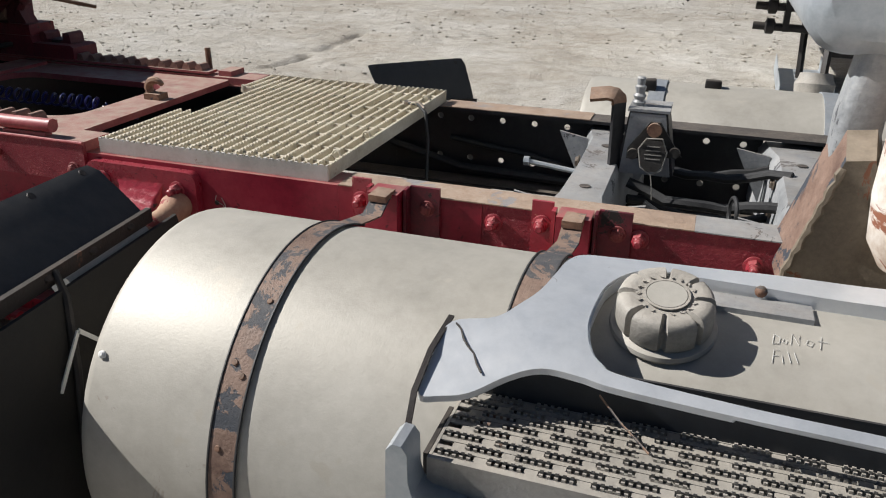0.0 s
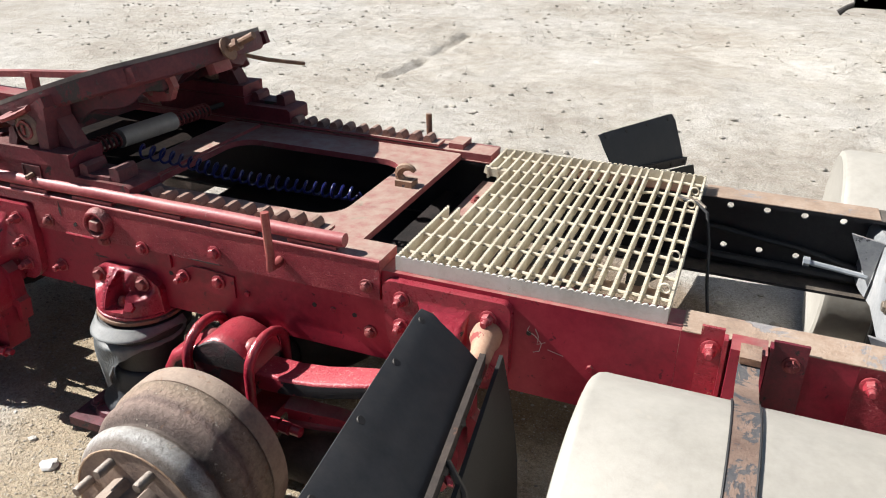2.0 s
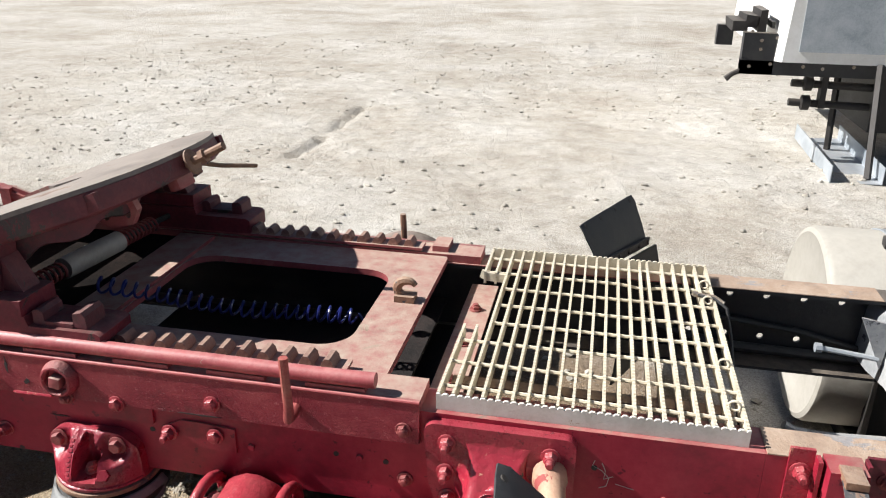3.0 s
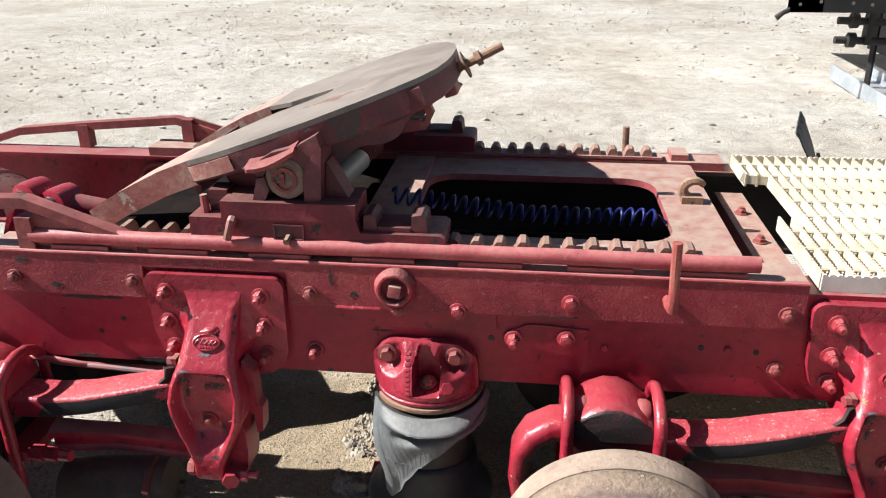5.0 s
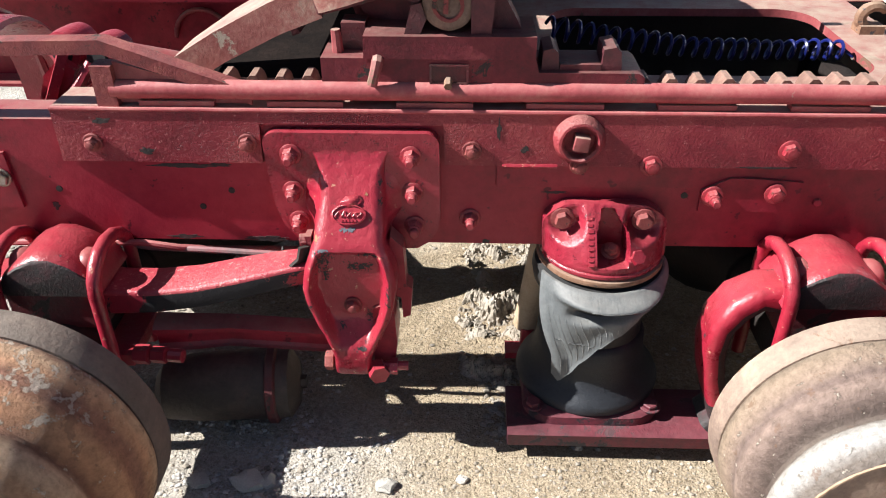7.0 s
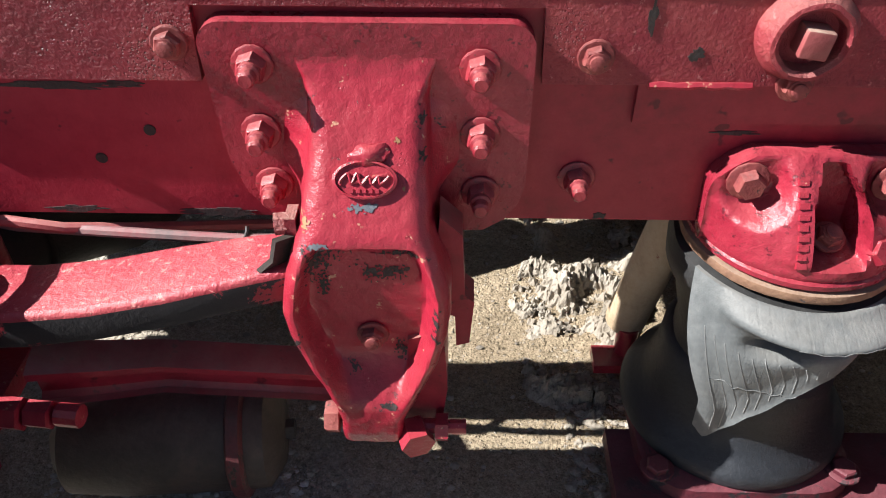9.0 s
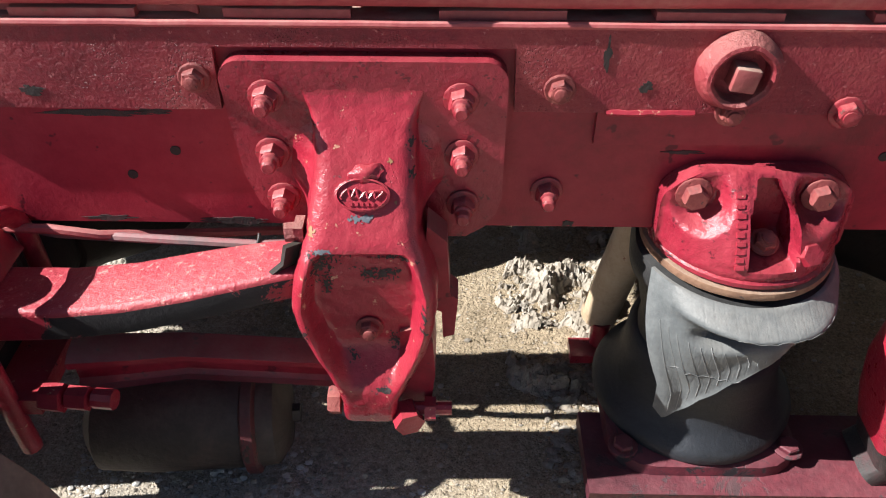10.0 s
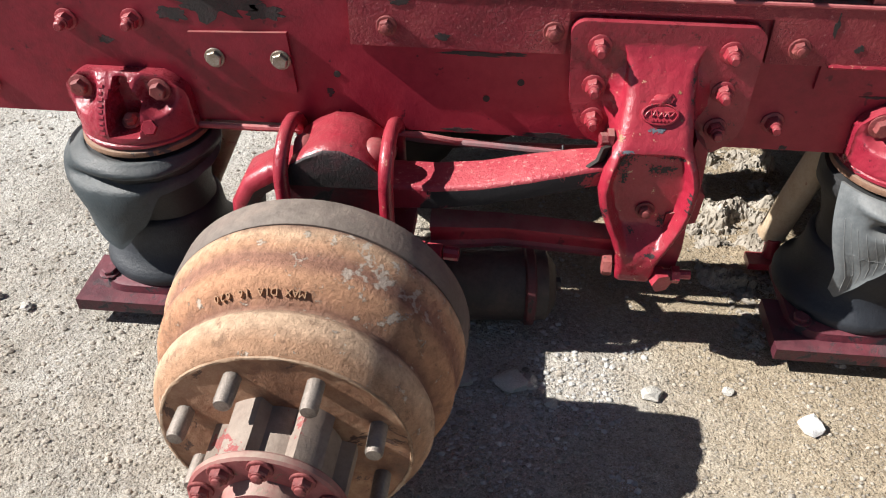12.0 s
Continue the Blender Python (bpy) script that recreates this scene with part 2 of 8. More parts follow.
DRUM_TAN = mat("dusty_drum", [(0.13, 0.090, 0.075), (0.26, 0.185, 0.145), (0.38, 0.29, 0.22)], 6.0, (0.7, 0.9), bump=0.6, bscale=120,
               chips=((0.20, 0.10, 0.06), 0.03, 12.0), dust=((0.48, 0.39, 0.30), 0.4))
STEEL = mat("bare_stud_steel", [(0.16, 0.13, 0.11), (0.26, 0.22, 0.19), (0.34, 0.30, 0.26)], 20.0, (0.4, 0.65), metal=0.55, bump=0.4, bscale=300)
ZINC = mat("zinc_plated_bolt", [(0.16, 0.11, 0.075), (0.30, 0.25, 0.20), (0.44, 0.41, 0.38)], 25.0, (0.3, 0.5), metal=0.7, bump=0.2, bscale=250)
ALU = mat("dull_aluminium_tank", [(0.30, 0.282, 0.245), (0.375, 0.353, 0.312), (0.44, 0.418, 0.374)], 3.5, (0.46, 0.62), metal=0.17, bump=0.10, bscale=200,
          spots=((0.40, 0.37, 0.32), -0.035, 9.0), chips=((0.34, 0.31, 0.27), 0.012, 5.0), dust=((0.50, 0.46, 0.395), 0.3))
ALU_BRIGHT = mat("bright_aluminium", [(0.50, 0.53, 0.57), (0.62, 0.645, 0.68), (0.72, 0.735, 0.76)], 3.0, (0.26, 0.42), metal=0.45, bump=0.05, bscale=260,
                 chips=((0.25, 0.25, 0.25), 0.01, 20.0), dust=((0.55, 0.52, 0.47), 0.2))
ALU_STEP = mat("step_tread_aluminium", [(0.22, 0.207, 0.188), (0.31, 0.292, 0.265), (0.40, 0.378, 0.348)], 8.0, (0.45, 0.7), metal=0.3, bump=0.3, bscale=180, dust=((0.5, 0.45, 0.38), 0.7))
CAP_GREY = mat("grey_cap_casting", [(0.20, 0.19, 0.17), (0.30, 0.28, 0.25), (0.38, 0.355, 0.32)], 14.0, (0.5, 0.75), bump=0.35, bscale=220, dust=((0.45, 0.40, 0.34), 0.5))
WHITE = mat("white_paint", [(0.68, 0.67, 0.64), (0.76, 0.75, 0.73), (0.8, 0.8, 0.78)], 3.0, (0.4, 0.6), bump=0.06, bscale=90, dust=(DUST, 0.25))
CHALK = mat("chalk_marks", [(0.7, 0.69, 0.66), (0.8, 0.79, 0.76)], 60.0, (0.8, 0.95), bump=0.2)
GRATE = mat("cream_painted_grating", [(0.40, 0.345, 0.25), (0.53, 0.475, 0.37), (0.63, 0.585, 0.48)], 9.0, (0.5, 0.75), bump=0.25, bscale=170,
            chips=((0.36, 0.26, 0.17), 0.018, 24.0), dust=((0.62, 0.55, 0.42), 0.4))
GRATE_EDGE = mat("grey_grating_edge", [(0.44, 0.41, 0.36), (0.56, 0.53, 0.48), (0.62, 0.6, 0.56)], 9.0, (0.5, 0.75), bump=0.2, bscale=170,
                 chips=((0.33, 0.25, 0.18), 0.02, 22.0))
BLACK = mat("black_frame_paint", [(0.010, 0.010, 0.012), (0.018, 0.018, 0.021), (0.032, 0.032, 0.032)], 6.0, (0.35, 0.6), bump=0.3, bscale=110, dust=(DUST, 0.35))
GREY_CAST = mat("grey_crossmember", [(0.20, 0.21, 0.22), (0.31, 0.32, 0.33), (0.42, 0.42, 0.42)], 7.0, (0.45, 0.7), metal=0.25, bump=0.3, bscale=120,
                chips=((0.09, 0.09, 0.10), 0.06, 9.0), dust=(DUST, 0.35))
FLAP = mat("black_plastic_flap", [(0.009, 0.011, 0.014), (0.015, 0.018, 0.023), (0.024, 0.028, 0.034)], 5.0, (0.45, 0.65), bump=0.12, bscale=140, dust=(DUST, 0.10))
FLAP_LOW = mat("dusty_rubber_flap", [(0.010, 0.009, 0.008), (0.018, 0.016, 0.014), (0.030, 0.027, 0.023)], 5.0, (0.7, 0.9), bump=0.2, bscale=140)
RUBBER = mat("black_rubber", [(0.010, 0.010, 0.011), (0.020, 0.020, 0.021), (0.032, 0.032, 0.033)], 8.0, (0.45, 0.7), bump=0.3, bscale=160, dust=((0.20, 0.19, 0.18), 0.06))
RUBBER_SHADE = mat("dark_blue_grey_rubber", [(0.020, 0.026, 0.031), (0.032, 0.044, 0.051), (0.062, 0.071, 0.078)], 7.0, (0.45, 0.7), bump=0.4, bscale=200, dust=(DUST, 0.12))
RUBBER_GREY = mat("weathered_grey_rubber", [(0.078, 0.087, 0.092), (0.132, 0.142, 0.146), (0.20, 0.207, 0.204)], 7.0, (0.5, 0.75), bump=0.45, bscale=200,
                  chips=((0.10, 0.10, 0.10), -0.02, 18.0), dust=((0.40, 0.37, 0.32), 0.25), line=("X", 28.0, 0.05))
CORD = mat("pale_rubber_cord", [(0.20, 0.207, 0.21), (0.25, 0.255, 0.255), (0.30, 0.30, 0.295)], 40.0, (0.6, 0.8), bump=0.1)
PISTON = mat("dusty_black_piston_rubber", [(0.008, 0.010, 0.014), (0.015, 0.018, 0.024), (0.030, 0.034, 0.042)], 8.0, (0.45, 0.7), bump=0.3, bscale=160, dust=((0.10, 0.105, 0.115), 0.10))
BLUE = mat("blue_air_hose", [(0.004, 0.007, 0.05), (0.007, 0.012, 0.10), (0.012, 0.02, 0.16)], 12.0, (0.25, 0.4), bump=0.05)
GALV = mat("galvanised_steel", [(0.30, 0.34, 0.38), (0.42, 0.46, 0.50), (0.52, 0.55, 0.58)], 6.0, (0.35, 0.55), metal=0.5, bump=0.1, dust=(DUST, 0.3))
# near-black for greasy parts, and painted shade on the pan
GRIMY_SHADED = mat("black_grease_dirt_and_shade", [(0.009, 0.008, 0.008), (0.018, 0.014, 0.013), (0.032, 0.022, 0.020)], 9.0, (0.55, 0.8), bump=0.5, bscale=90, spec=0.3)
CHAMBER = mat("oily_brown_dirt", [(0.018, 0.013, 0.012), (0.040, 0.029, 0.026), (0.085, 0.058, 0.048)], 7.0, (0.5, 0.8), bump=0.6, bscale=70, chips=((0.12, 0.022, 0.03), 0.02, 6.0), dust=(DUST, 0.25))
# near-black for the bed plate, shade put into its colour
BED_SHADE = mat("dull_black_bed_shade", [(0.008, 0.007, 0.007), (0.014, 0.011, 0.010), (0.024, 0.017, 0.015)], 9.0, (0.93, 1.0), bump=0.7, bscale=60, spec=0.03)
DARK_STEEL = mat("dark_weathered_steel", [(0.009, 0.008, 0.008), (0.019, 0.016, 0.015), (0.032, 0.029, 0.025)], 8.0, (0.5, 0.8), bump=0.4, bscale=100, dust=(DUST, 0.15))
ORANGE = mat("orange_rust_handle", [(0.17, 0.026, 0.028), (0.27, 0.050, 0.045), (0.34, 0.115, 0.085)], 14.0, (0.55, 0.8), bump=0.3, bscale=150)
TAN_PIPE = mat("tan_pipe", [(0.36, 0.25, 0.16), (0.50, 0.38, 0.26), (0.56, 0.46, 0.34)], 9.0, (0.5, 0.7), bump=0.3, bscale=120, chips=((0.26, 0.09, 0.06), 0.05, 10.0))
PIPE_RED = mat("tan_pipe_with_old_red_paint", [(0.26, 0.12, 0.085), (0.38, 0.22, 0.15), (0.46, 0.31, 0.21)], 9.0, (0.5, 0.7), bump=0.3, bscale=120, chips=((0.26, 0.05, 0.045), 0.09, 10.0))
GREASE = mat("greasy_fifth_wheel_plate", [(0.105, 0.088, 0.080), (0.172, 0.146, 0.131), (0.245, 0.21, 0.19)], 5.0, (0.45, 0.7), metal=0.15, bump=0.25, bscale=90,
             chips=((0.12, 0.05, 0.04), 0.04, 7.0), dust=(DUST, 0.35))
STONE = mat("pale_stone", [(0.36, 0.33, 0.29), (0.5, 0.47, 0.42), (0.62, 0.59, 0.54)], 12.0, (0.8, 0.95), bump=0.5, bscale=90, per_piece=0.4)
CHALKSTONE = mat("white_stone", [(0.6, 0.58, 0.55), (0.74, 0.72, 0.69), (0.8, 0.79, 0.77)], 12.0, (0.8, 0.95), bump=0.4, bscale=90)


def ground_material():
    m = bpy.data.materials.new("dusty_gravel_ground")
    m.use_nodes = True
    nt = m.node_tree
    N, L = nt.nodes, nt.links
    b = N["Principled BSDF"]
    co = N.new("ShaderNodeTexCoord").outputs["Object"]

    def tex(kind, sc, **kw):
        n = N.new(kind)
        n.inputs["Scale"].default_value = sc
        for k, v in kw.items():
            n.inputs[k].default_value = v
        L.new(co, n.inputs["Vector"])
        return n

    def ramp(fac, stops):
        r = N.new("ShaderNodeValToRGB")
        e = r.color_ramp.elements
        while len(e) < len(stops):
            e.new(0.5)
        for k, (p, c) in enumerate(stops):
            e[k].position, e[k].color = p, (*c, 1)
        L.new(fac, r.inputs["Fac"])
        return r.outputs["Color"]

    def blend(fac, a, c, kind="MIX"):
        x = N.new("ShaderNodeMix")
        x.data_type, x.blend_type = "RGBA", kind
        for sock, v in ((x.inputs[0], fac), (x.inputs[6], a), (x.inputs[7], c)):
            if isinstance(v, float):
                sock.default_value = v
            else:
                L.new(v, sock)
        return x.outputs[2]

    base = ramp(tex("ShaderNodeTexNoise", 0.55, Detail=8.0, Roughness=0.7).outputs["Fac"],
                [(0.28, (0.31, 0.27, 0.222)), (0.46, (0.43, 0.398, 0.348)), (0.58, (0.50, 0.477, 0.435)), (0.75, (0.57, 0.556, 0.523))])
    mid = ramp(tex("ShaderNodeTexNoise", 7.0, Detail=8.0, Roughness=0.75).outputs["Fac"], [(0.3, (0.72, 0.70, 0.68)), (0.5, (0.98, 0.97, 0.96)), (0.72, (1.16, 1.17, 1.19))])
    col = blend(1.0, base, mid, "MULTIPLY")
    grit = ramp(tex("ShaderNodeTexNoise", 95.0, Detail=5.0, Roughness=0.8).outputs["Fac"], [(0.30, (0.48, 0.46, 0.43)), (0.5, (1.0, 1.0, 1.0)), (0.70, (1.32, 1.33, 1.35))])
    col = blend(0.85, col, grit, "MULTIPLY")
    sand = ramp(tex("ShaderNodeTexNoise", 330.0, Detail=3.0, Roughness=0.8).outputs["Fac"], [(0.32, (0.50, 0.48, 0.45)), (0.5, (1.0, 1.0, 1.0)), (0.68, (1.45, 1.46, 1.48))])
    col = blend(0.8, col, sand, "MULTIPLY")
    vor = tex("ShaderNodeTexVoronoi", 55.0, Randomness=1.0)
    peb = ramp(vor.outputs["Distance"], [(0.16, (1.0, 1.0, 1.0)), (0.30, (0.0, 0.0, 0.0))])
    pebcol = ramp(vor.outputs["Color"], [(0.2, (0.30, 0.27, 0.23)), (0.5, (0.40, 0.37, 0.32)), (0.8, (0.52, 0.49, 0.44))])
    few = ramp(tex("ShaderNodeTexNoise", 3.0, Detail=4.0).outputs["Fac"], [(0.42, (0.0, 0.0, 0.0)), (0.60, (0.8, 0.8, 0.8))])
    col = blend(blend(1.0, peb, few, "MULTIPLY"), col, pebcol)
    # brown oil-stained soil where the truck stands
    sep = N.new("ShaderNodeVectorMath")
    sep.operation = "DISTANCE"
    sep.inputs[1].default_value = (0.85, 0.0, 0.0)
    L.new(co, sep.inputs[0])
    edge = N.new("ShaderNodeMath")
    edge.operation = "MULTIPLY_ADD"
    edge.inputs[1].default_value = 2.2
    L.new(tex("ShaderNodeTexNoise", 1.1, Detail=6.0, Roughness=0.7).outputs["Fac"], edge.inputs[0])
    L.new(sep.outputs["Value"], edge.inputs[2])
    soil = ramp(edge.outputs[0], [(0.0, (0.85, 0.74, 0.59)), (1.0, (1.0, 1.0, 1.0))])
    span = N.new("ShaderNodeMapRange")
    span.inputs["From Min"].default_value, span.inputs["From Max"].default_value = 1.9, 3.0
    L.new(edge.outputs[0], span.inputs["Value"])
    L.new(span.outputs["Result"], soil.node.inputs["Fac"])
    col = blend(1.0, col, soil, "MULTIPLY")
    # brown earth under and beyond the far rail, shade painted into it
    shade_spot = N.new("ShaderNodeVectorMath")
    shade_spot.operation = "DISTANCE"
    shade_spot.inputs[1].default_value = (1.42, 0.95, 0.0)
    L.new(co, shade_spot.inputs[0])
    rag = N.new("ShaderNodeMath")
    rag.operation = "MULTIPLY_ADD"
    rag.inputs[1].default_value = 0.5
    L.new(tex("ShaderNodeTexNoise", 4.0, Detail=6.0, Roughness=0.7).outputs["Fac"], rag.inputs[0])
    L.new(shade_spot.outputs["Value"], rag.inputs[2])
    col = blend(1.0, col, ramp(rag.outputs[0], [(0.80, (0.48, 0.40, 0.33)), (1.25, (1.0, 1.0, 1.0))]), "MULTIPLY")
    # fine white chips among the grit, thickest in a patch of spilt lime beside the rear axle
    chip = tex("ShaderNodeTexVoronoi", 150.0, Randomness=1.0)
    far = N.new("ShaderNodeVectorMath")
    far.operation = "DISTANCE"
    far.inputs[1].default_value = (-0.20, -0.25, 0.0)
    L.new(co, far.inputs[0])
    ragged = N.new("ShaderNodeMath")
    ragged.operation = "MULTIPLY_ADD"
    ragged.inputs[1].default_value = 0.55
    L.new(tex("ShaderNodeTexNoise", 9.0, Detail=6.0, Roughness=0.75).outputs["Fac"], ragged.inputs[0])
    L.new(far.outputs["Value"], ragged.inputs[2])
    lime = ramp(ragged.outputs[0], [(0.40, (1.0, 1.0, 1.0)), (0.58, (0.0, 0.0, 0.0))])
    chosen = ramp(chip.outputs["Color"], [(0.68, (0.0, 0.0, 0.0)), (0.74, (1.0, 1.0, 1.0))])
    more = ramp(chip.outputs["Color"], [(0.30, (0.0, 0.0, 0.0)), (0.42, (1.0, 1.0, 1.0))])
    chosen = blend(lime, chosen, more)
    spot = ramp(chip.outputs["Distance"], [(0.28, (1.0, 1.0, 1.0)), (0.42, (0.0, 0.0, 0.0))])
    loose = N.new("ShaderNodeMath")
    loose.operation = "MULTIPLY"
    loose.inputs[1].default_value = 0.75
    L.new(span.outputs["Result"], loose.inputs[0])
    few = blend(loose.outputs[0], N.new("ShaderNodeValue").outputs[0], few)
    pale = N.new("ShaderNodeRGB")
    pale.outputs[0].default_value = (0.54, 0.525, 0.50, 1)
    col = blend(blend(0.75, blend(1.0, spot, chosen, "MULTIPLY"), few, "MULTIPLY"), col, pale.outputs[0])
    half = N.new("ShaderNodeMath")
    half.operation = "MULTIPLY"
    half.inputs[1].default_value = 0.45
    L.new(lime, half.inputs[0])
    col = blend(half.outputs[0], col, blend(1.0, pale.outputs[0], grit, "MULTIPLY"))
    L.new(col, b.inputs["Base Color"])
    b.inputs["Roughness"].default_value = 0.95
    b.inputs["Specular IOR Level"].default_value = 0.2
    h1 = N.new("ShaderNodeBump")
    h1.inputs["Strength"].default_value, h1.inputs["Distance"].default_value = 0.7, 0.012
    L.new(tex("ShaderNodeTexNoise", 28.0, Detail=9.0, Roughness=0.8).outputs["Fac"], h1.inputs["Height"])
    h0 = N.new("ShaderNodeBump")
    h0.inputs["Strength"].default_value, h0.inputs["Distance"].default_value = 0.7, 0.035
    L.new(tex("ShaderNodeTexNoise", 7.5, Detail=6.0, Roughness=0.7).outputs["Fac"], h0.inputs["Height"])
    L.new(h0.outputs["Normal"], h1.inputs["Normal"])
    h2 = N.new("ShaderNodeBump")
    h2.inputs["Strength"].default_value, h2.inputs["Distance"].default_value = 0.5, 0.006
    L.new(peb, h2.inputs["Height"])
    L.new(h1.outputs["Normal"], h2.inputs["Normal"])
    h3 = N.new("ShaderNodeBump")
    h3.inputs["Strength"].default_value, h3.inputs["Distance"].default_value = 0.8, 0.004
    L.new(spot, h3.inputs["Height"])
    L.new(h2.outputs["Normal"], h3.inputs["Normal"])
    L.new(h3.outputs["Normal"], b.inputs["Normal"])
    return m


GROUND = ground_material()


# ---- mesh helpers ----
def sheet(bm, outer, holes, put, thick):
    """A plate with holes: outlines drawn in (u, v), placed by put(u, v, h) at h = 0 and h = thick."""
    sides = []
    for h in (0.0, thick):
        loops = [[bm.verts.new((u, v, h)) for u, v in ring] for ring in (outer, *holes)]
        edges = [bm.edges.new((ring[i], ring[(i + 1) % len(ring)])) for ring in loops for i in range(len(ring))]
        bmesh.ops.triangle_fill(bm, use_beauty=True, use_dissolve=False, edges=edges)
        sides.append(loops)
    for a, c in zip(*sides):
        for i in range(len(a)):
            j = (i + 1) % len(a)
            bm.faces.new((a[i], a[j], c[j], c[i]))
    for ring in sides[0] + sides[1]:
        for v in ring:
            v.co = Vector(put(*v.co))


def ellipse(cx, cy, rx, ry, n=16):
    return [(cx + rx * math.cos(2 * math.pi * k / n), cy + ry * math.sin(2 * math.pi * k / n)) for k in range(n)]


def flowing(pts, n=5):
    """A closed outline with the corners between its points eased into curves."""
    out, m = [], len(pts)
    for i in range(m):
        p0, p1, p2, p3 = (Vector(pts[(i + k) % m]) for k in (-1, 0, 1, 2))
        if (p2 - p1).length > 0.2:
            out += [tuple(p1.lerp(p2, k / n)) for k in range(n)]
            continue
        for k in range(n):
            t = k / n
            out.append(tuple(0.5 * (2 * p1 + (p2 - p0) * t + (2 * p0 - 5 * p1 + 4 * p2 - p3) * t * t + (3 * p1 - p0 - 3 * p2 + p3) * t ** 3)))
    return out


def dense(pts, n=4):
    return [tuple(Vector(a).lerp(Vector(c), k / n)) for a, c in zip(pts, pts[1:] + pts[:1]) for k in range(n)]


def box(bm, lo, hi, m=None):
    vs = [bm.verts.new((x, y, z)) for x in (lo[0], hi[0]) for y in (lo[1], hi[1]) for z in (lo[2], hi[2])]
    for f in ((0, 1, 3, 2), (4, 6, 7, 5), (0, 4, 5, 1), (2, 3, 7, 6), (0, 2, 6, 4), (1, 5, 7, 3)):
        bm.faces.new([vs[i] for i in f])
    if m is not None:
        bmesh.ops.transform(bm, matrix=m, verts=vs)
    return vs


def basis(axis):
    """Two directions at right angles to an axis."""
    a = Vector(axis).normalized()
    u = a.orthogonal().normalized() if abs(a.z) > 0.9 else Vector((0, 0, 1)).cross(a).normalized()
    return a, u, a.cross(u)


def loft(bm, rings, cap=True, closed=True):
    """Skin between rings of points (all of one length)."""
    rows = [[bm.verts.new(p) for p in r] for r in rings]
    n = len(rows[0])
    for a, c in zip(rows, rows[1:]):
        for i in range(n if closed else n - 1):
            j = (i + 1) % n
            bm.faces.new((a[i], a[j], c[j], c[i]))
    if cap and closed:
        bm.faces.new(rows[0][::-1])
        bm.faces.new(rows[-1])
    return rows


def revolve(bm, profile, at, axis, seg=24, cap=True, wob=0.0, start=0.0, turn=2 * math.pi):
    """profile: (radius, distance along the axis)."""
    a, u, v = basis(axis)
    at = Vector(at)
    full = abs(turn - 2 * math.pi) < 1e-6
    cnt = seg if full else seg + 1
    rings = []
    for r, h in profile:
        ring = []
        for k in range(cnt):
            t = start + turn * k / seg
            d = u * math.cos(t) + v * math.sin(t)
            rr = r * (1 + wob * noise.noise(Vector((math.cos(t) * 2, math.sin(t) * 2, h * 30))))
            ring.append(at + a * h + d * max(rr, 1e-5))
        rings.append(ring)
    return loft(bm, rings, cap and full, full)


def rod(bm, p, q, r, seg=10, r2=None):
    p, q = Vector(p), Vector(q)
    return revolve(bm, [(r, 0), (r if r2 is None else r2, (q - p).length)], p, q - p, seg)


def sweep(bm, pts, r, seg=8, flat=None, cap=True):
    """A tube through points; flat: (half width, half height) for a rectangular section with its width level."""
    pts = [Vector(p) for p in pts]
    rings, u = [], None
    for i, p in enumerate(pts):
        d = (pts[min(i + 1, len(pts) - 1)] - pts[max(i - 1, 0)]).normalized()
        if u is None:
            u = basis(d)[1]
        u = (u - d * u.dot(d)).normalized()
        v = d.cross(u)
        if flat:
            w, h = flat
            rings.append([p + u * w + v * h, p - u * w + v * h, p - u * w - v * h, p + u * w - v * h])
        else:
            rr = r[i] if isinstance(r, (list, tuple)) else r
            rings.append([p + (u * math.cos(2 * math.pi * k / seg) + v * math.sin(2 * math.pi * k / seg)) * rr for k in range(seg)])
    return loft(bm, rings, cap)


def prism(bm, pts, axis, a, b):
    """A polygon drawn in the plane across an axis and pushed from a to b. x: (y, z); y: (x, z); z: (x, y)."""
    put = {"x": lambda p, h: (h, p[0], p[1]), "y": lambda p, h: (p[0], h, p[1]), "z": lambda p, h: (p[0], p[1], h)}[axis]
    return loft(bm, [[put(p, a) for p in pts], [put(p, b) for p in pts]])


def rounded(x0, y0, x1, y1, r, n=5):
    out = []
    for cx, cy, s in ((x1 - r, y1 - r, 0), (x0 + r, y1 - r, 1), (x0 + r, y0 + r, 2), (x1 - r, y0 + r, 3)):
        for k in range(n + 1):
            t = math.pi / 2 * (s + k / n)
            out.append((cx + r * math.cos(t), cy + r * math.sin(t)))
    return out


def soften(bm, width, seg=2, angle=30):
    es = [e for e in bm.edges if len(e.link_faces) == 2 and e.calc_face_angle(0) > radians(angle)]
    bmesh.ops.bevel(bm, geom=es, offset=width, segments=seg, affect="EDGES", profile=0.5, clamp_overlap=True)


def rough_up(bm, amount, scale):
    for v in bm.verts:
        v.co += noise.noise_vector(v.co * scale) * amount


def finish(bm, name, material, smooth=35):
    bmesh.ops.recalc_face_normals(bm, faces=bm.faces)
    me = bpy.data.meshes.new(name)
    bm.to_mesh(me)
    bm.free()
    for m in material if isinstance(material, (list, tuple)) else [material]:
        me.materials.append(m)
    me.polygons.foreach_set("use_smooth", [True] * len(me.polygons))
    me.set_sharp_from_angle(angle=radians(smooth))
    return me


def thing(name, at, label, category, group="", kind=""):
    ob = new(name)
    ob.matrix_basis = Matrix.Translation(at)
    ob.empty_display_size = 0.05
    return tagged(ob, label, category, group, kind)


def hang(ob, parent):
    ob.parent = parent
    if parent.type == "EMPTY":
        ob.matrix_parent_inverse = parent.matrix_basis.inverted()
    return ob


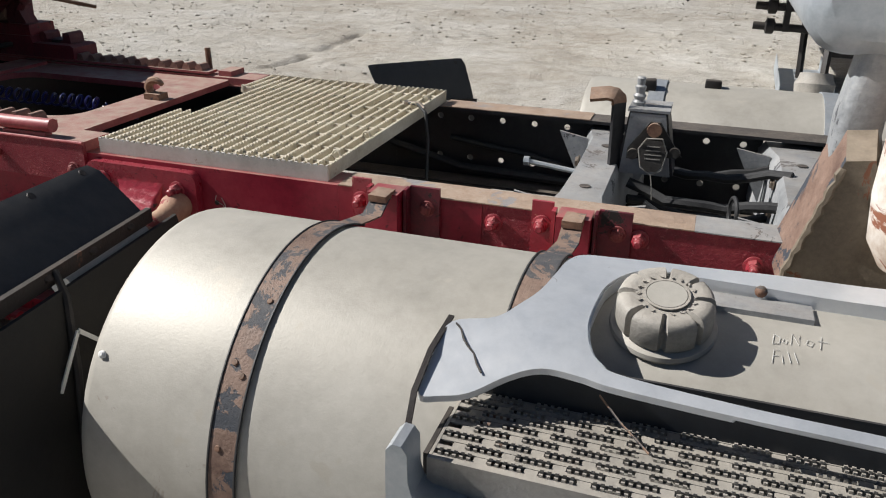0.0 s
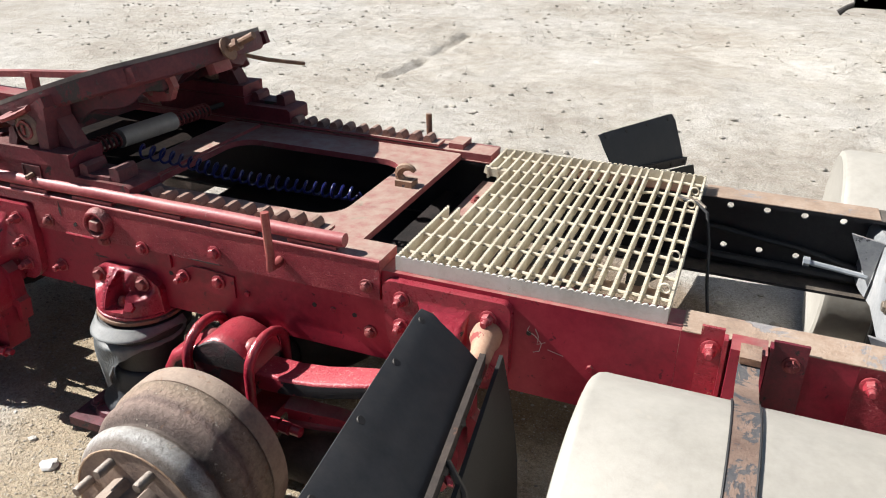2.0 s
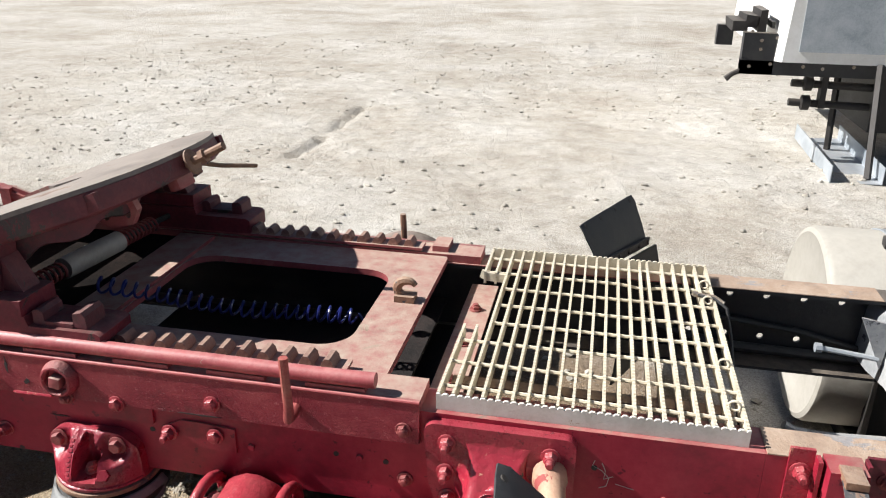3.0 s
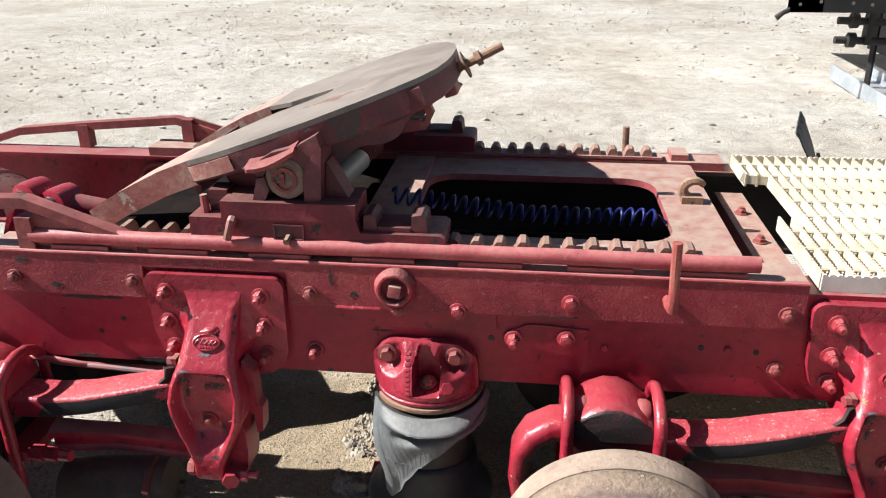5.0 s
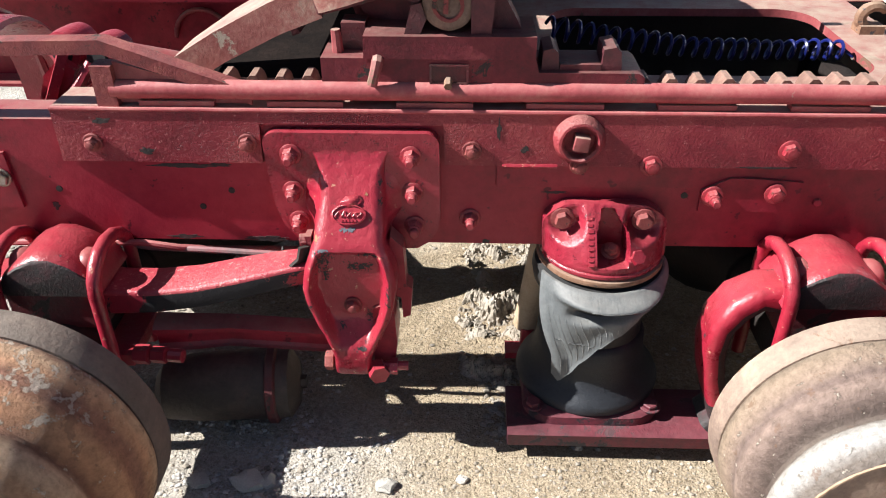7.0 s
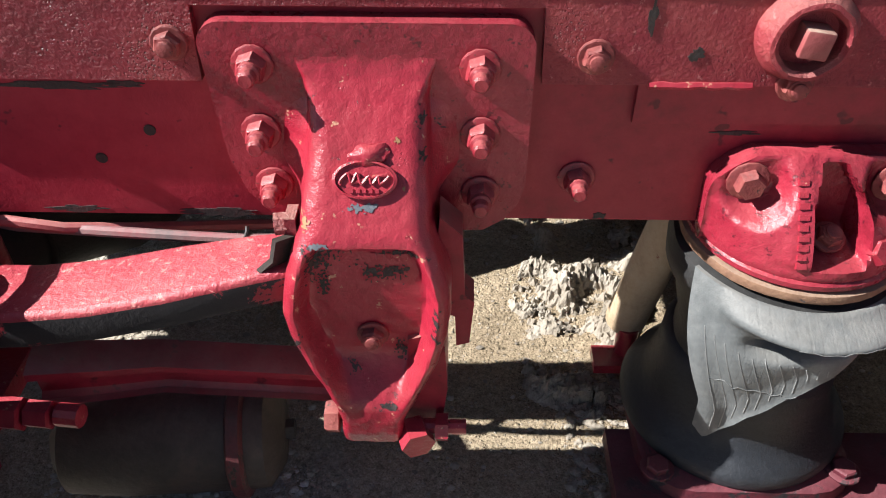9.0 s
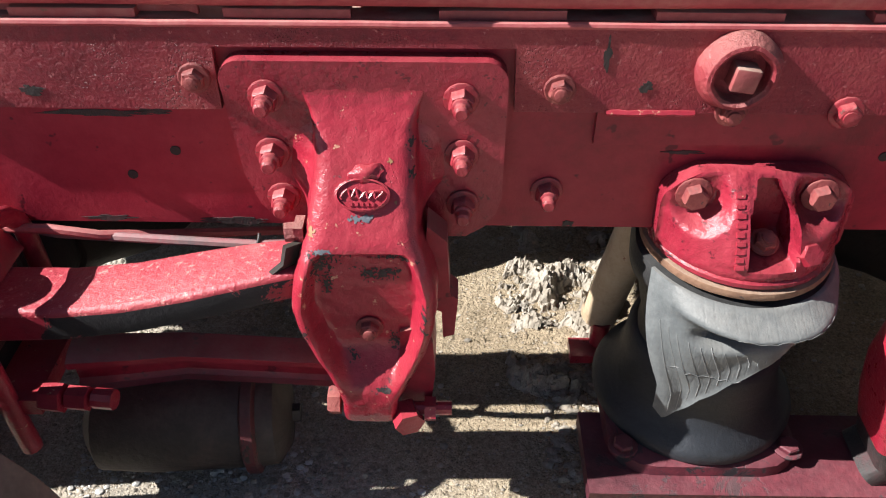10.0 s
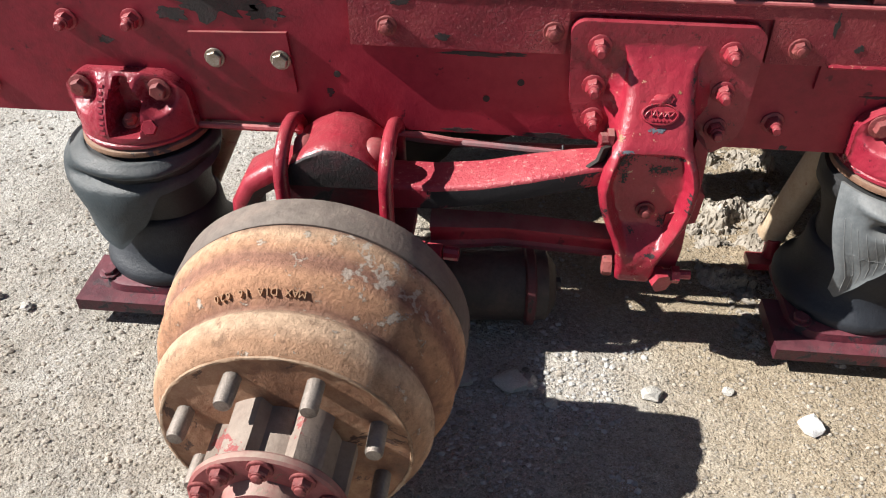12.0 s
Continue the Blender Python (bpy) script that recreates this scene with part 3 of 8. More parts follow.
def part(name, bm, material, parent, label="", smooth=35):
    ob = hang(new(name, finish(bm, name, material, smooth)), parent)
    return tagged(ob, label) if label else ob


def piece(name, me, parent, m, label=""):
    """One more object on a mesh that is there already."""
    ob = hang(new(name, me), parent)
    ob.matrix_basis = m
    return tagged(ob, label) if label else ob


def whole(name, bm, material, label, category, group="", kind="", smooth=35):
    return tagged(new(name, finish(bm, name, material, smooth)), label, category, group, kind)


def BM():
    return bmesh.new()


def nut_mesh(name, r, h, washer, tail, material):
    """A hexagon head that points to -y, on its washer, with the bolt's end proud of it."""
    bm = BM()
    if washer:
        revolve(bm, [(washer * 0.95, 0), (washer, -0.001), (washer, -0.003), (washer * 0.93, -0.004)], (0, 0, 0), (0, 1, 0), 14)
    hexa = [(r * math.cos(math.pi / 3 * k + 0.3), r * math.sin(math.pi / 3 * k + 0.3)) for k in range(6)]
    loft(bm, [[(x * s, y, z * s) for x, z in hexa] for s, y in ((1, 0.0), (1, -h * 0.85), (0.86, -h))])
    if tail:
        revolve(bm, [(r * 0.74, -h * 0.9), (r * 0.74, -(h + tail * 0.25)), (r * 0.58, -(h + tail * 0.35)), (r * 0.58, -(h + tail * 0.85)), (r * 0.42, -(h + tail))], (0, 0, 0), (0, 1, 0), 12)
    rough_up(bm, 0.0006, 90)
    return finish(bm, name, material)


PAINTED = mat("painted_nut_red", [(0.18, 0.012, 0.022), (0.29, 0.022, 0.036), (0.37, 0.060, 0.070)], 60.0, (0.28, 0.45), bump=0.35, bscale=260, spots=((0.12, 0.035, 0.03), 0.0, 130.0), dust=((0.45, 0.22, 0.20), 0.4))
NUT = nut_mesh("nut", 0.0145, 0.018, 0.0195, 0.017, PAINTED)
NUT_BIG = nut_mesh("nut_big", 0.0145, 0.014, 0.0195, 0.003, PAINTED)
NUT_RUST = nut_mesh("nut_rust", 0.0130, 0.013, 0.0175, 0.006, RUST_RED)
NUT_SMALL = nut_mesh("nut_small", 0.008, 0.006, 0.0, 0.0, RED)
NUT_ZINC = nut_mesh("nut_zinc", 0.0145, 0.011, 0.018, 0.0, ZINC)


# ---- ground ----
def axis_steps(lo, hi, a, b, fine, grow):
    out, x, s = [], a, fine
    while x < b:
        out.append(x)
        x += fine
    while x < hi:
        out.append(x)
        s *= grow
        x += s
    x, s = a - fine, fine
    while x > lo:
        out.insert(0, x)
        s *= grow
        x -= s
    return out


def ground_height(x, y):
    far = min(1.0, max(0.0, (math.hypot(max(0, abs(x - 0.6) - 2.2), max(0, abs(y - 0.4) - 1.4))) / 2.0))
    h = 0.006 * noise.noise(Vector((x * 3, y * 3, 1.7))) + 0.004 * noise.noise(Vector((x * 9, y * 9, 4.1)))
    h += far * (0.045 * noise.noise(Vector((x * 0.5, y * 0.8, 8.0))) + 0.018 * noise.noise(Vector((x * 2.2, y * 2.8, 2.0))))
    h += far * (0.006 * noise.noise(Vector((x * 0.25, y * 5.0, 6.0))) + 0.012 * noise.noise(Vector((x * 5.5, y * 6.5, 9.0))))
    if 4.0 < y < 5.9:      # the broken furrow far off
        d = abs((x + 0.725) - 0.01 * (y - 4.3)) / 0.035
        if d < 3 and (y < 4.75 or 4.95 < y):
            h -= 0.075 * math.exp(-d * d) * (0.7 + 0.5 * noise.noise(Vector((y * 6.0, 0.3, 5.0))))
    if abs(x - 0.33) < 0.2 and abs(y - 0.42) < 0.35:
        h += 0.05 * max(0.0, noise.noise(Vector((x * 16, y * 16, 3.0))))
    return h


xs = axis_steps(-900, 900, -3.0, 5.0, 0.045, 1.16)
ys = axis_steps(-900, 900, -2.0, 7.5, 0.045, 1.16)
verts = [(x, y, ground_height(x, y) if -12 < x < 14 and -10 < y < 18 else 0.0) for y in ys for x in xs]
nx = len(xs)
faces = [(j * nx + i, j * nx + i + 1, (j + 1) * nx + i + 1, (j + 1) * nx + i) for j in range(len(ys) - 1) for i in range(nx - 1)]
me = bpy.data.meshes.new("ground")
me.from_pydata(verts, [], faces)
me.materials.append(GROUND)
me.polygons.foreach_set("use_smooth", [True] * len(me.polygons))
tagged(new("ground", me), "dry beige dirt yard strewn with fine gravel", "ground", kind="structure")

# ---- the two frame rails with what is bolted to them ----
WEB_TOP, WEB_LOW = 0.642, 0.400
frame_ob = thing("truck_frame", (0.4, 0.43, 0.40), "red-painted steel truck chassis frame with bare rusty flanges", "truck frame")


def channel(bm, x0, x1, y_web, inward, top=WEB_TOP, low=WEB_LOW, t=0.009, w=0.088):
    """A C section: the web's outer face at y_web, flanges towards inward (+1 or -1)."""
    s = inward
    p = [(y_web, low), (y_web + s * w, low), (y_web + s * w, low + t), (y_web + s * t, low + t), (y_web + s * t, top - t),
         (y_web + s * w, top - t), (y_web + s * w, top), (y_web, top)]
    n = max(2, int((x1 - x0) / 0.25))
    loft(bm, [[(x0 + (x1 - x0) * k / n, y, z) for y, z in p] for k in range(n + 1)])


bm = BM(); channel(bm, -1.42, 1.872, 0.0, 1); soften(bm, 0.003, 2, 60)
rail_near = part("rail", bm, RED, frame_ob)
bm = BM(); channel(bm, 1.8725, 2.20, 0.0, 1); soften(bm, 0.003, 2, 60)
part("rail", bm, RED, frame_ob)
bm = BM(); channel(bm, 2.2005, 4.6, 0.0015, 1); soften(bm, 0.003, 2, 60)
part("rail", bm, RED_ROUGH, frame_ob)
bm = BM()
box(bm, (1.874, -0.001, WEB_TOP + 0.0005), (2.62, 0.0885, WEB_TOP + 0.003))
part("flange_skin", bm, RUST_TOP, frame_ob, "bare rusty top of the rail flange")
bm = BM()
box(bm, (2.6205, -0.001, WEB_TOP + 0.0005), (4.6, 0.0885, WEB_TOP + 0.003))
part("flange_skin", bm, GREY_CAST, frame_ob, "worn grey top of the rail flange")
bm = BM(); channel(bm, -1.42, -0.18, 0.86, -1); soften(bm, 0.003, 2, 60)
part("rail", bm, RED, frame_ob)
for x0, x1 in ((-0.1795, 1.670), (2.825, 4.6)):
    bm = BM(); channel(bm, x0, x1, 0.86, -1); soften(bm, 0.003, 2, 60)
    part("rail", bm, BLACK, frame_ob, "black-painted rail")


def drilled_web(bm, columns, step, rows, y0, y1, r, skip=()):
    """A plate drilled with round holes in columns (x) and rows (z of the hole, lower and upper bound)."""
    for c, x in enumerate(columns):
        for q, (z, za, zb) in enumerate(rows):
            rect = lambda t: Vector((math.cos(t), math.sin(t)))
            rings = []
            for y in (y0, y1):
                outer_r, inner_r = [], []
                for k in range(16):
                    d = rect(2 * math.pi * k / 16 + math.pi / 16)
                    hx, hz = step / 2, (zb - z) if d.y > 0 else (z - za)
                    f_ = min(hx / max(abs(d.x), 1e-6), hz / max(abs(d.y), 1e-6))
                    outer_r.append(bm.verts.new((x + d.x * f_, y, z + d.y * f_)))
                    inner_r.append(bm.verts.new((x + d.x * r, y, z + d.y * r)))
                corners = [bm.verts.new((x + sx * step / 2, y, zz)) for sx, zz in ((1, zb), (-1, zb), (-1, za), (1, za))]
                for k in range(16):
                    j = (k + 1) % 16
                    a, b_ = outer_r[k], outer_r[j]
                    if (c, q) not in skip:
                        bm.faces.new((a, b_, inner_r[j], inner_r[k]))
                    on_x = lambda v: abs(abs(v.co.x - x) - step / 2) < 1e-6
                    if on_x(a) != on_x(b_):
                        cn = min(corners, key=lambda v: (v.co - (a.co + b_.co) / 2).length)
                        bm.faces.new((a, cn, b_))
                if (c, q) in skip:
                    bm.faces.new(outer_r)
                rings.append(inner_r)
            if (c, q) not in skip:
                for k in range(16):
                    j = (k + 1) % 16
                    bm.faces.new((rings[0][k], rings[0][j], rings[1][j], rings[1][k]))


bm = BM()
cols_x = [1.7205 + 0.1005 * k for k in range(11)]
drilled_web(bm, cols_x, 0.1005, ((0.468, 0.409, 0.532), (0.595, 0.532, 0.633)), 0.851, 0.860, 0.0095, skip=((0, 0), (5, 0), (8, 1)))
box(bm, (1.6702, 0.772, 0.6335), (2.8248, 0.860, WEB_TOP)); box(bm, (1.6702, 0.772, WEB_LOW), (2.8248, 0.860, 0.4085))
part("drilled_rail", bm, BLACK, frame_ob, "black rail web with two rows of drilled holes")
bm = BM()
box(bm, (1.85, 0.7715, WEB_TOP + 0.0005), (2.30, 0.861, WEB_TOP + 0.003))
part("flange_skin", bm, RUST_TOP, frame_ob, "bare rusty top of the rail flange")
bm = BM()
box(bm, (1.05, 0.7715, WEB_TOP + 0.0005), (1.80, 0.861, WEB_TOP + 0.003))
part("flange_skin", bm, RED_FADED, frame_ob)

# the outer angle that doubles the rail along the slider, notched round the bracket's plate
for s, y0 in ((-1, -0.0015), (1, 0.8615)):
    bm = BM()
    prism(bm, [(-0.515, 0.568), (-0.158, 0.568), (-0.156, 0.642), (0.160, 0.642), (0.162, 0.568), (1.205, 0.568), (1.205, 0.669), (-0.515, 0.669)], "y", y0, y0 + s * 0.011)
    soften(bm, 0.0025, 2, 60)
    part("reinforcement_angle", bm, RED_ROUGH, frame_ob, "pitted red steel angle welded along the rail")
    bm = BM()
    box(bm, (-0.515, min(y0 - s * 0.0005, y0 - s * 0.085), WEB_TOP + 0.001), (1.205, max(y0 - s * 0.0005, y0 - s * 0.085), 0.6688))
    part("angle_top", bm, RED_FADED, frame_ob)
bm = BM(); sweep(bm, [(-0.515 + 0.043 * k, -0.0105 + 0.0006 * noise.noise(Vector((k * 0.7, 2, 0))), 0.6665 + 0.0008 * noise.noise(Vector((k * 0.8, 0, 5)))) for k in range(41)], 0.0040, 8)
part("angle_edge", bm, TUBE_RED, frame_ob, "worn rounded edge of the angle")

# flat plates on the near web
def plate(pts, y0, y1, material, name="web_plate", soft=0.002):
    bm = BM()
    prism(bm, pts, "y", y1, y0)
    soften(bm, soft, 2, 50)
    return part(name, bm, material, frame_ob)


plate([(0.254, 0.524), (0.60, 0.527), (0.60, 0.5665), (0.254, 0.5665)], 0.0, -0.008, RED)
plate([(0.617, 0.478), (0.792, 0.478), (0.792, 0.538), (0.70, 0.545), (0.664, 0.5445), (0.617, 0.520)], 0.0, -0.006, RED)
plate([(-0.797, 0.474), (-0.618, 0.468), (-0.625, 0.580), (-0.797, 0.574)], 0.0, -0.007, RED)
bm = BM()
sweep(bm, [(0.262 + 0.012 * k, -0.0125, 0.5685 + 0.0018 * noise.noise(Vector((k * 0.9, 0, 0)))) for k in range(9)], [0.0035 + 0.001 * (k % 2) for k in range(9)], 6)
part("weld_bead", bm, RED_GLOSS, frame_ob)

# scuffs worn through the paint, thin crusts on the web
# black of worn scale, also used as shade on the saddle front
WORN_SHADED = mat("worn_shaded_black", [(0.012, 0.011, 0.012), (0.028, 0.022, 0.022), (0.07, 0.022, 0.026)], 20.0, (0.45, 0.75), bump=0.5, bscale=200)


def scuff(x, z, rx, rz, seed, y=0.0):
    bm = BM()
    ring = []
    for k in range(40):
        t = 2 * math.pi * k / 40
        q = 1 + 0.75 * noise.noise(Vector((math.cos(t) * 2.3, math.sin(t) * 2.3, seed * 3.7))) + 0.25 * noise.noise(Vector((math.cos(t) * 9, math.sin(t) * 9, seed)))
        ring.append((x + rx * q * math.cos(t), z + rz * q * math.sin(t)))
    prism(bm, ring, "y", y - 0.0008, y + 0.0005)
    part("worn_patch", bm, WORN_SHADED, frame_ob)


for k, (x, z, rx, rz) in enumerate(((-0.745, 0.625, 0.070, 0.026), (-0.66, 0.612, 0.030, 0.014), (-0.82, 0.603, 0.022, 0.012), (-0.95, 0.55, 0.012, 0.006), (-0.30, 0.555, 0.050, 0.004), (-0.24, 0.557, 0.02, 0.003), (-0.17, 0.404, 0.035, 0.006),
                                     (-0.33, 0.406, 0.028, 0.004), (0.24, 0.405, 0.007, 0.004), (0.36, 0.510, 0.020, 0.0022),
                                     (2.33, 0.46, 0.05, 0.03), (2.62, 0.47, 0.07, 0.03), (0.88, 0.404, 0.04, 0.005), (-0.56, 0.47, 0.006, 0.008), (2.05, 0.625, 0.03, 0.008))):
    scuff(x, z, rx, rz, k)
for k, (x, z, rx, rz) in enumerate(((-0.43, 0.645, 0.016, 0.005), (0.255, 0.635, 0.004, 0.018), (0.30, 0.60, 0.006, 0.006), (0.72, 0.57, 0.05, 0.002), (-0.36, 0.59, 0.012, 0.006))):
    scuff(x, z, rx, rz, k + 30, -0.0125)

# chalk scribble on the plain stretch of web
SCRIBBLE = mat("thin_chalk_scribble", [(0.42, 0.30, 0.30), (0.55, 0.45, 0.44)], 60.0, (0.8, 0.95), bump=0.2)
for pts in ([(1.560, 0.578), (1.556, 0.566), (1.575, 0.556), (1.590, 0.540), (1.586, 0.520), (1.572, 0.514)], [(1.574, 0.574), (1.582, 0.556), (1.580, 0.536), (1.598, 0.545)], [(1.604, 0.528), (1.640, 0.520)]):
    bm = BM(); sweep(bm, [(x, -0.0006, z) for x, z in pts], 0.0009, 4)
    part("chalk_stroke", bm, SCRIBBLE, frame_ob)

# grease boss with its square plug
boss = BM()
revolve(boss, [(0.044, 0.0), (0.044, -0.008), (0.040, -0.016), (0.036, -0.024), (0.032, -0.025), (0.028, -0.021), (0.027, -0.006), (0.0, -0.006)], (0.391, -0.0125, 0.622), (0, 1, 0), 26, wob=0.06)
boss_ob = part("axle_boss", boss, RED_ROUGH, frame_ob, "crusted round boss with a square plug")
bm = BM(); box(bm, (-0.013, -0.030, -0.013), (0.013, -0.006, 0.013), pose(0.393, -0.0125, 0.622, 0, 8, 0)); soften(bm, 0.002)
part("square_plug", bm, RED_FADED, boss_ob)

for x, z, me in ((-0.180, 0.607, NUT_RUST), (0.209, 0.597, NUT_RUST), (0.208, 0.455, NUT), (0.396, 0.572, NUT_RUST), (0.750, 0.603, NUT_BIG), (1.172, 0.601, NUT_RUST),
                 (0.746, 0.517, NUT_BIG), (0.637, 0.511, NUT), (0.826, 0.497, NUT_SMALL), (1.073, 0.508, NUT_SMALL), (1.172, 0.469, NUT_RUST), (-0.756, 0.530, NUT_ZINC),
                 (-0.640, 0.531, NUT_ZINC), (-0.892, 0.590, NUT), (-1.010, 0.585, NUT), (-1.195, 0.455, NUT), (-0.452, 0.605, NUT_RUST), (0.520, 0.572, NUT_BIG), (1.70, 0.505, NUT_SMALL),
                 (2.226, 0.606, NUT), (2.520, 0.612, NUT), (2.735, 0.590, NUT)):
    deep = -0.013 if z > 0.566 and -0.5 < x < 1.2 else -0.0075 if (0.25 < x < 0.6 and 0.525 < z) or (0.62 < x < 0.79 and z < 0.545) or (-0.797 < x < -0.62 and z < 0.58) else 0.0
    piece("bolt", me, frame_ob, Matrix.Translation((x, deep, z)))
# flat black discs on the web paint the dark inside of bolt holes
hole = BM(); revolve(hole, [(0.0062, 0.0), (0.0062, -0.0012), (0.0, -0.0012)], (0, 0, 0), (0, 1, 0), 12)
HOLE_DISC = finish(hole, "bolt_hole", DARK_STEEL)
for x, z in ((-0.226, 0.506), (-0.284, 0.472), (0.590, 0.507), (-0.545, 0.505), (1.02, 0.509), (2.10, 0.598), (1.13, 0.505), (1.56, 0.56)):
    piece("bolt_hole", HOLE_DISC, frame_ob, Matrix.Translation((x, 0.0, z)))
# the slider: plate with its large opening, racks, tubes
slider = thing("slider_base", (0.4, 0.40, 0.669), "dusty red sliding fifth wheel base with toothed racks", "slider base")
bm = BM()
sheet(bm, dense(rounded(0.262, 0.0845, 1.110, 0.775, 0.012, 2), 2), [rounded(0.385, 0.185, 0.985, 0.632, 0.080, 7)], lambda u, v, h: (u, v, 0.6445 + h), 0.018)
part("base_plate", bm, RED_FADED, slider, "faded red plate with a large rounded opening")
for y0, y1 in ((0.04, 0.10), (0.772, 0.845)):
    bm = BM(); box(bm, (-0.30, y0, 0.6695), (0.261, y1, 0.674)); soften(bm, 0.001)
    part("side_strip", bm, RED_FADED, slider)
# added plate below the coupling, blocks sun and paints the dark there
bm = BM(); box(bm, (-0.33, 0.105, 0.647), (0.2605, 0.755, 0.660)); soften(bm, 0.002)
part("rear_bed", bm, BED_SHADE, slider, "added dark plate that shades the space below the coupling")
rack_tooth = BM()
prism(rack_tooth, [(-0.0155, 0.0), (0.0165, 0.0), (0.0125, 0.016), (0.006, 0.0225), (-0.0045, 0.0225), (-0.0105, 0.015)], "y", -0.021, 0.023)
soften(rack_tooth, 0.003)
RACK = mat("rusty_dusty_rack", [(0.11, 0.045, 0.038), (0.21, 0.105, 0.080), (0.32, 0.20, 0.15)], 14.0, (0.55, 0.8), bump=0.5, bscale=110, chips=((0.25, 0.045, 0.05), 0.05, 18.0), dust=((0.42, 0.33, 0.26), 0.5), per_piece=0.3)
TOOTH = finish(rack_tooth, "rack_tooth", RACK)
for y0 in (0.076, 0.802):
    bm = BM(); box(bm, (-0.25, y0 - 0.028, 0.6745), (1.03, y0 + 0.026, 0.682)); soften(bm, 0.002)
    rack = part("rack", bm, RED_FADED, slider, "toothed steel rack")
    for k in range(26):
        x = -0.225 + 0.0485 * k
        if not -0.03 < x < 0.46:
            piece("tooth", TOOTH, rack, pose(x, y0, 0.6815 - 0.001 * (k % 3), 0, 0, 1.5 * math.sin(k * 7)))
for y0 in (0.006,):
    bm = BM()
    sweep(bm, [(-0.405 + 1.515 * k / 12, y0 + 0.001 * math.sin(k), 0.6965 + 0.0008 * math.sin(k * 2.2)) for k in range(13)], 0.0168, 18)
    part("side_tube", bm, TUBE_RED, slider, "red steel tube with worn paint")
    for k in range(7):
        x = -0.36 + 0.22 * k
        bm = BM(); box(bm, (x, y0 - 0.01, 0.6695), (x + 0.13, y0 + 0.012, 0.679)); rough_up(bm, 0.001, 40)
        part("weld_pad", bm, RED_FADED, slider)
bm = BM(); box(bm, (1.058, 0.792, 0.6693), (1.106, 0.872, 0.686)); soften(bm, 0.004)
part("end_stop", bm, RED_FADED, slider)
# the hook on the slider's front edge
bm = BM()
sweep(bm, [(1.045 + 0.023 * math.sin(t) * 1.15 + 0.018, 0.462, 0.694 + 0.023 * math.cos(t)) for t in [math.radians(a) for a in range(-215, 80, 25)]], [0.010, 0.012, 0.013, 0.013, 0.013, 0.013, 0.013, 0.013, 0.012, 0.011, 0.009, 0.007], 8)
box(bm, (1.033, 0.440, 0.662), (1.0845, 0.484, 0.680))
part("hook", bm, RUST, slider, "rusty steel hook")
# crank handles that stand beside the rails
for y0, m_ in ((-0.055, ORANGE), (0.915, RUST)):
    bm = BM()
    s = -1 if y0 < 0 else 1
    dz = 0.0 if y0 < 0 else -0.028
    sweep(bm, [(0.940, 0.0 if y0 < 0 else 0.86, 0.625 + dz), (0.941, y0 * 0.5 if y0 < 0 else 0.89, 0.617 + dz), (0.942, y0 + s * 0.002, 0.622 + dz), (0.943, y0, 0.645 + dz), (0.940, y0, 0.70 + dz), (0.938, y0, 0.762 + dz)], [0.011, 0.011, 0.0115, 0.0105, 0.010, 0.010], 10)
    part("locking_handle", bm, m_, slider, "bent rusty steel handle")

# guard bars that rise behind the slider
for y0, pts in ((0.012, [(-0.165, 0.697), (-0.405, 0.783), (-0.62, 0.779), (-1.05, 0.755), (-1.35, 0.68)]), (0.86, [(-0.285, 0.695), (-0.446, 0.747), (-0.75, 0.722), (-0.98, 0.70), (-1.13, 0.652)])):
    ramp_ob = thing("guide_ramp", (-0.4, y0, 0.67), "brown weathered flat bar bent into a low ramp on posts", "guide ramp", "guide ramps")
    bm = BM()
    loft(bm, [[(x, y0 - 0.016, z), (x, y0 + 0.018, z), (x, y0 + 0.018, z - 0.007), (x, y0 - 0.009, z - 0.007), (x, y0 - 0.009, z - 0.024), (x, y0 - 0.016, z - 0.024)] for x, z in pts])
    part("bar", bm, RUST_RED, ramp_ob)
    for x, z in ((-0.412, 0.74), (-0.76, 0.715)):
        bm = BM(); box(bm, (x - 0.018, y0 - 0.02, WEB_TOP), (x + 0.018, y0 + 0.018, z)); soften(bm, 0.003)
        part("post", bm, RUST_RED, ramp_ob)
    bm = BM()
    prism(bm, [(-0.175, 0.672), (-0.395, 0.672), (-0.395, 0.745), (-0.19, 0.685)], "y", y0 - 0.006, y0 + 0.004)
    part("gusset", bm, RED_FADED, ramp_ob)


# ---- fifth wheel ----
# weathered rim and leg red, darkened further to carry the plate's shade
SKIRT = mat("weathered_shaded_red_casting", [(0.05, 0.013, 0.017), (0.105, 0.019, 0.027), (0.18, 0.042, 0.044)], 6.0, (0.5, 0.75), bump=0.55, bscale=70, chips=((0.055, 0.042, 0.04), 0.08, 9.0), dust=(DUST, 0.2))
# shoe and stand red, lowered because the plate shades them
SHOE_RED = mat("shaded_red_heavy_casting", [(0.08, 0.012, 0.018), (0.15, 0.019, 0.030), (0.21, 0.042, 0.046)], 6.0, (0.45, 0.7), bump=0.5, bscale=70, chips=((0.045, 0.032, 0.032), 0.04, 12.0), dust=(DUST, 0.28), spec=0.3)
RAMP = mat("red_ramp_worn_bare", [(0.17, 0.030, 0.030), (0.26, 0.10, 0.085), (0.36, 0.28, 0.22)], 7.0, (0.5, 0.75), bump=0.3, bscale=110, chips=((0.30, 0.25, 0.20), 0.07, 6.0), dust=((0.42, 0.34, 0.28), 0.8))
fw = thing("trailer_coupling", (0.15, 0.43, 0.69), "red cast fifth wheel with a greasy worn top plate, tilted up", "fifth wheel")
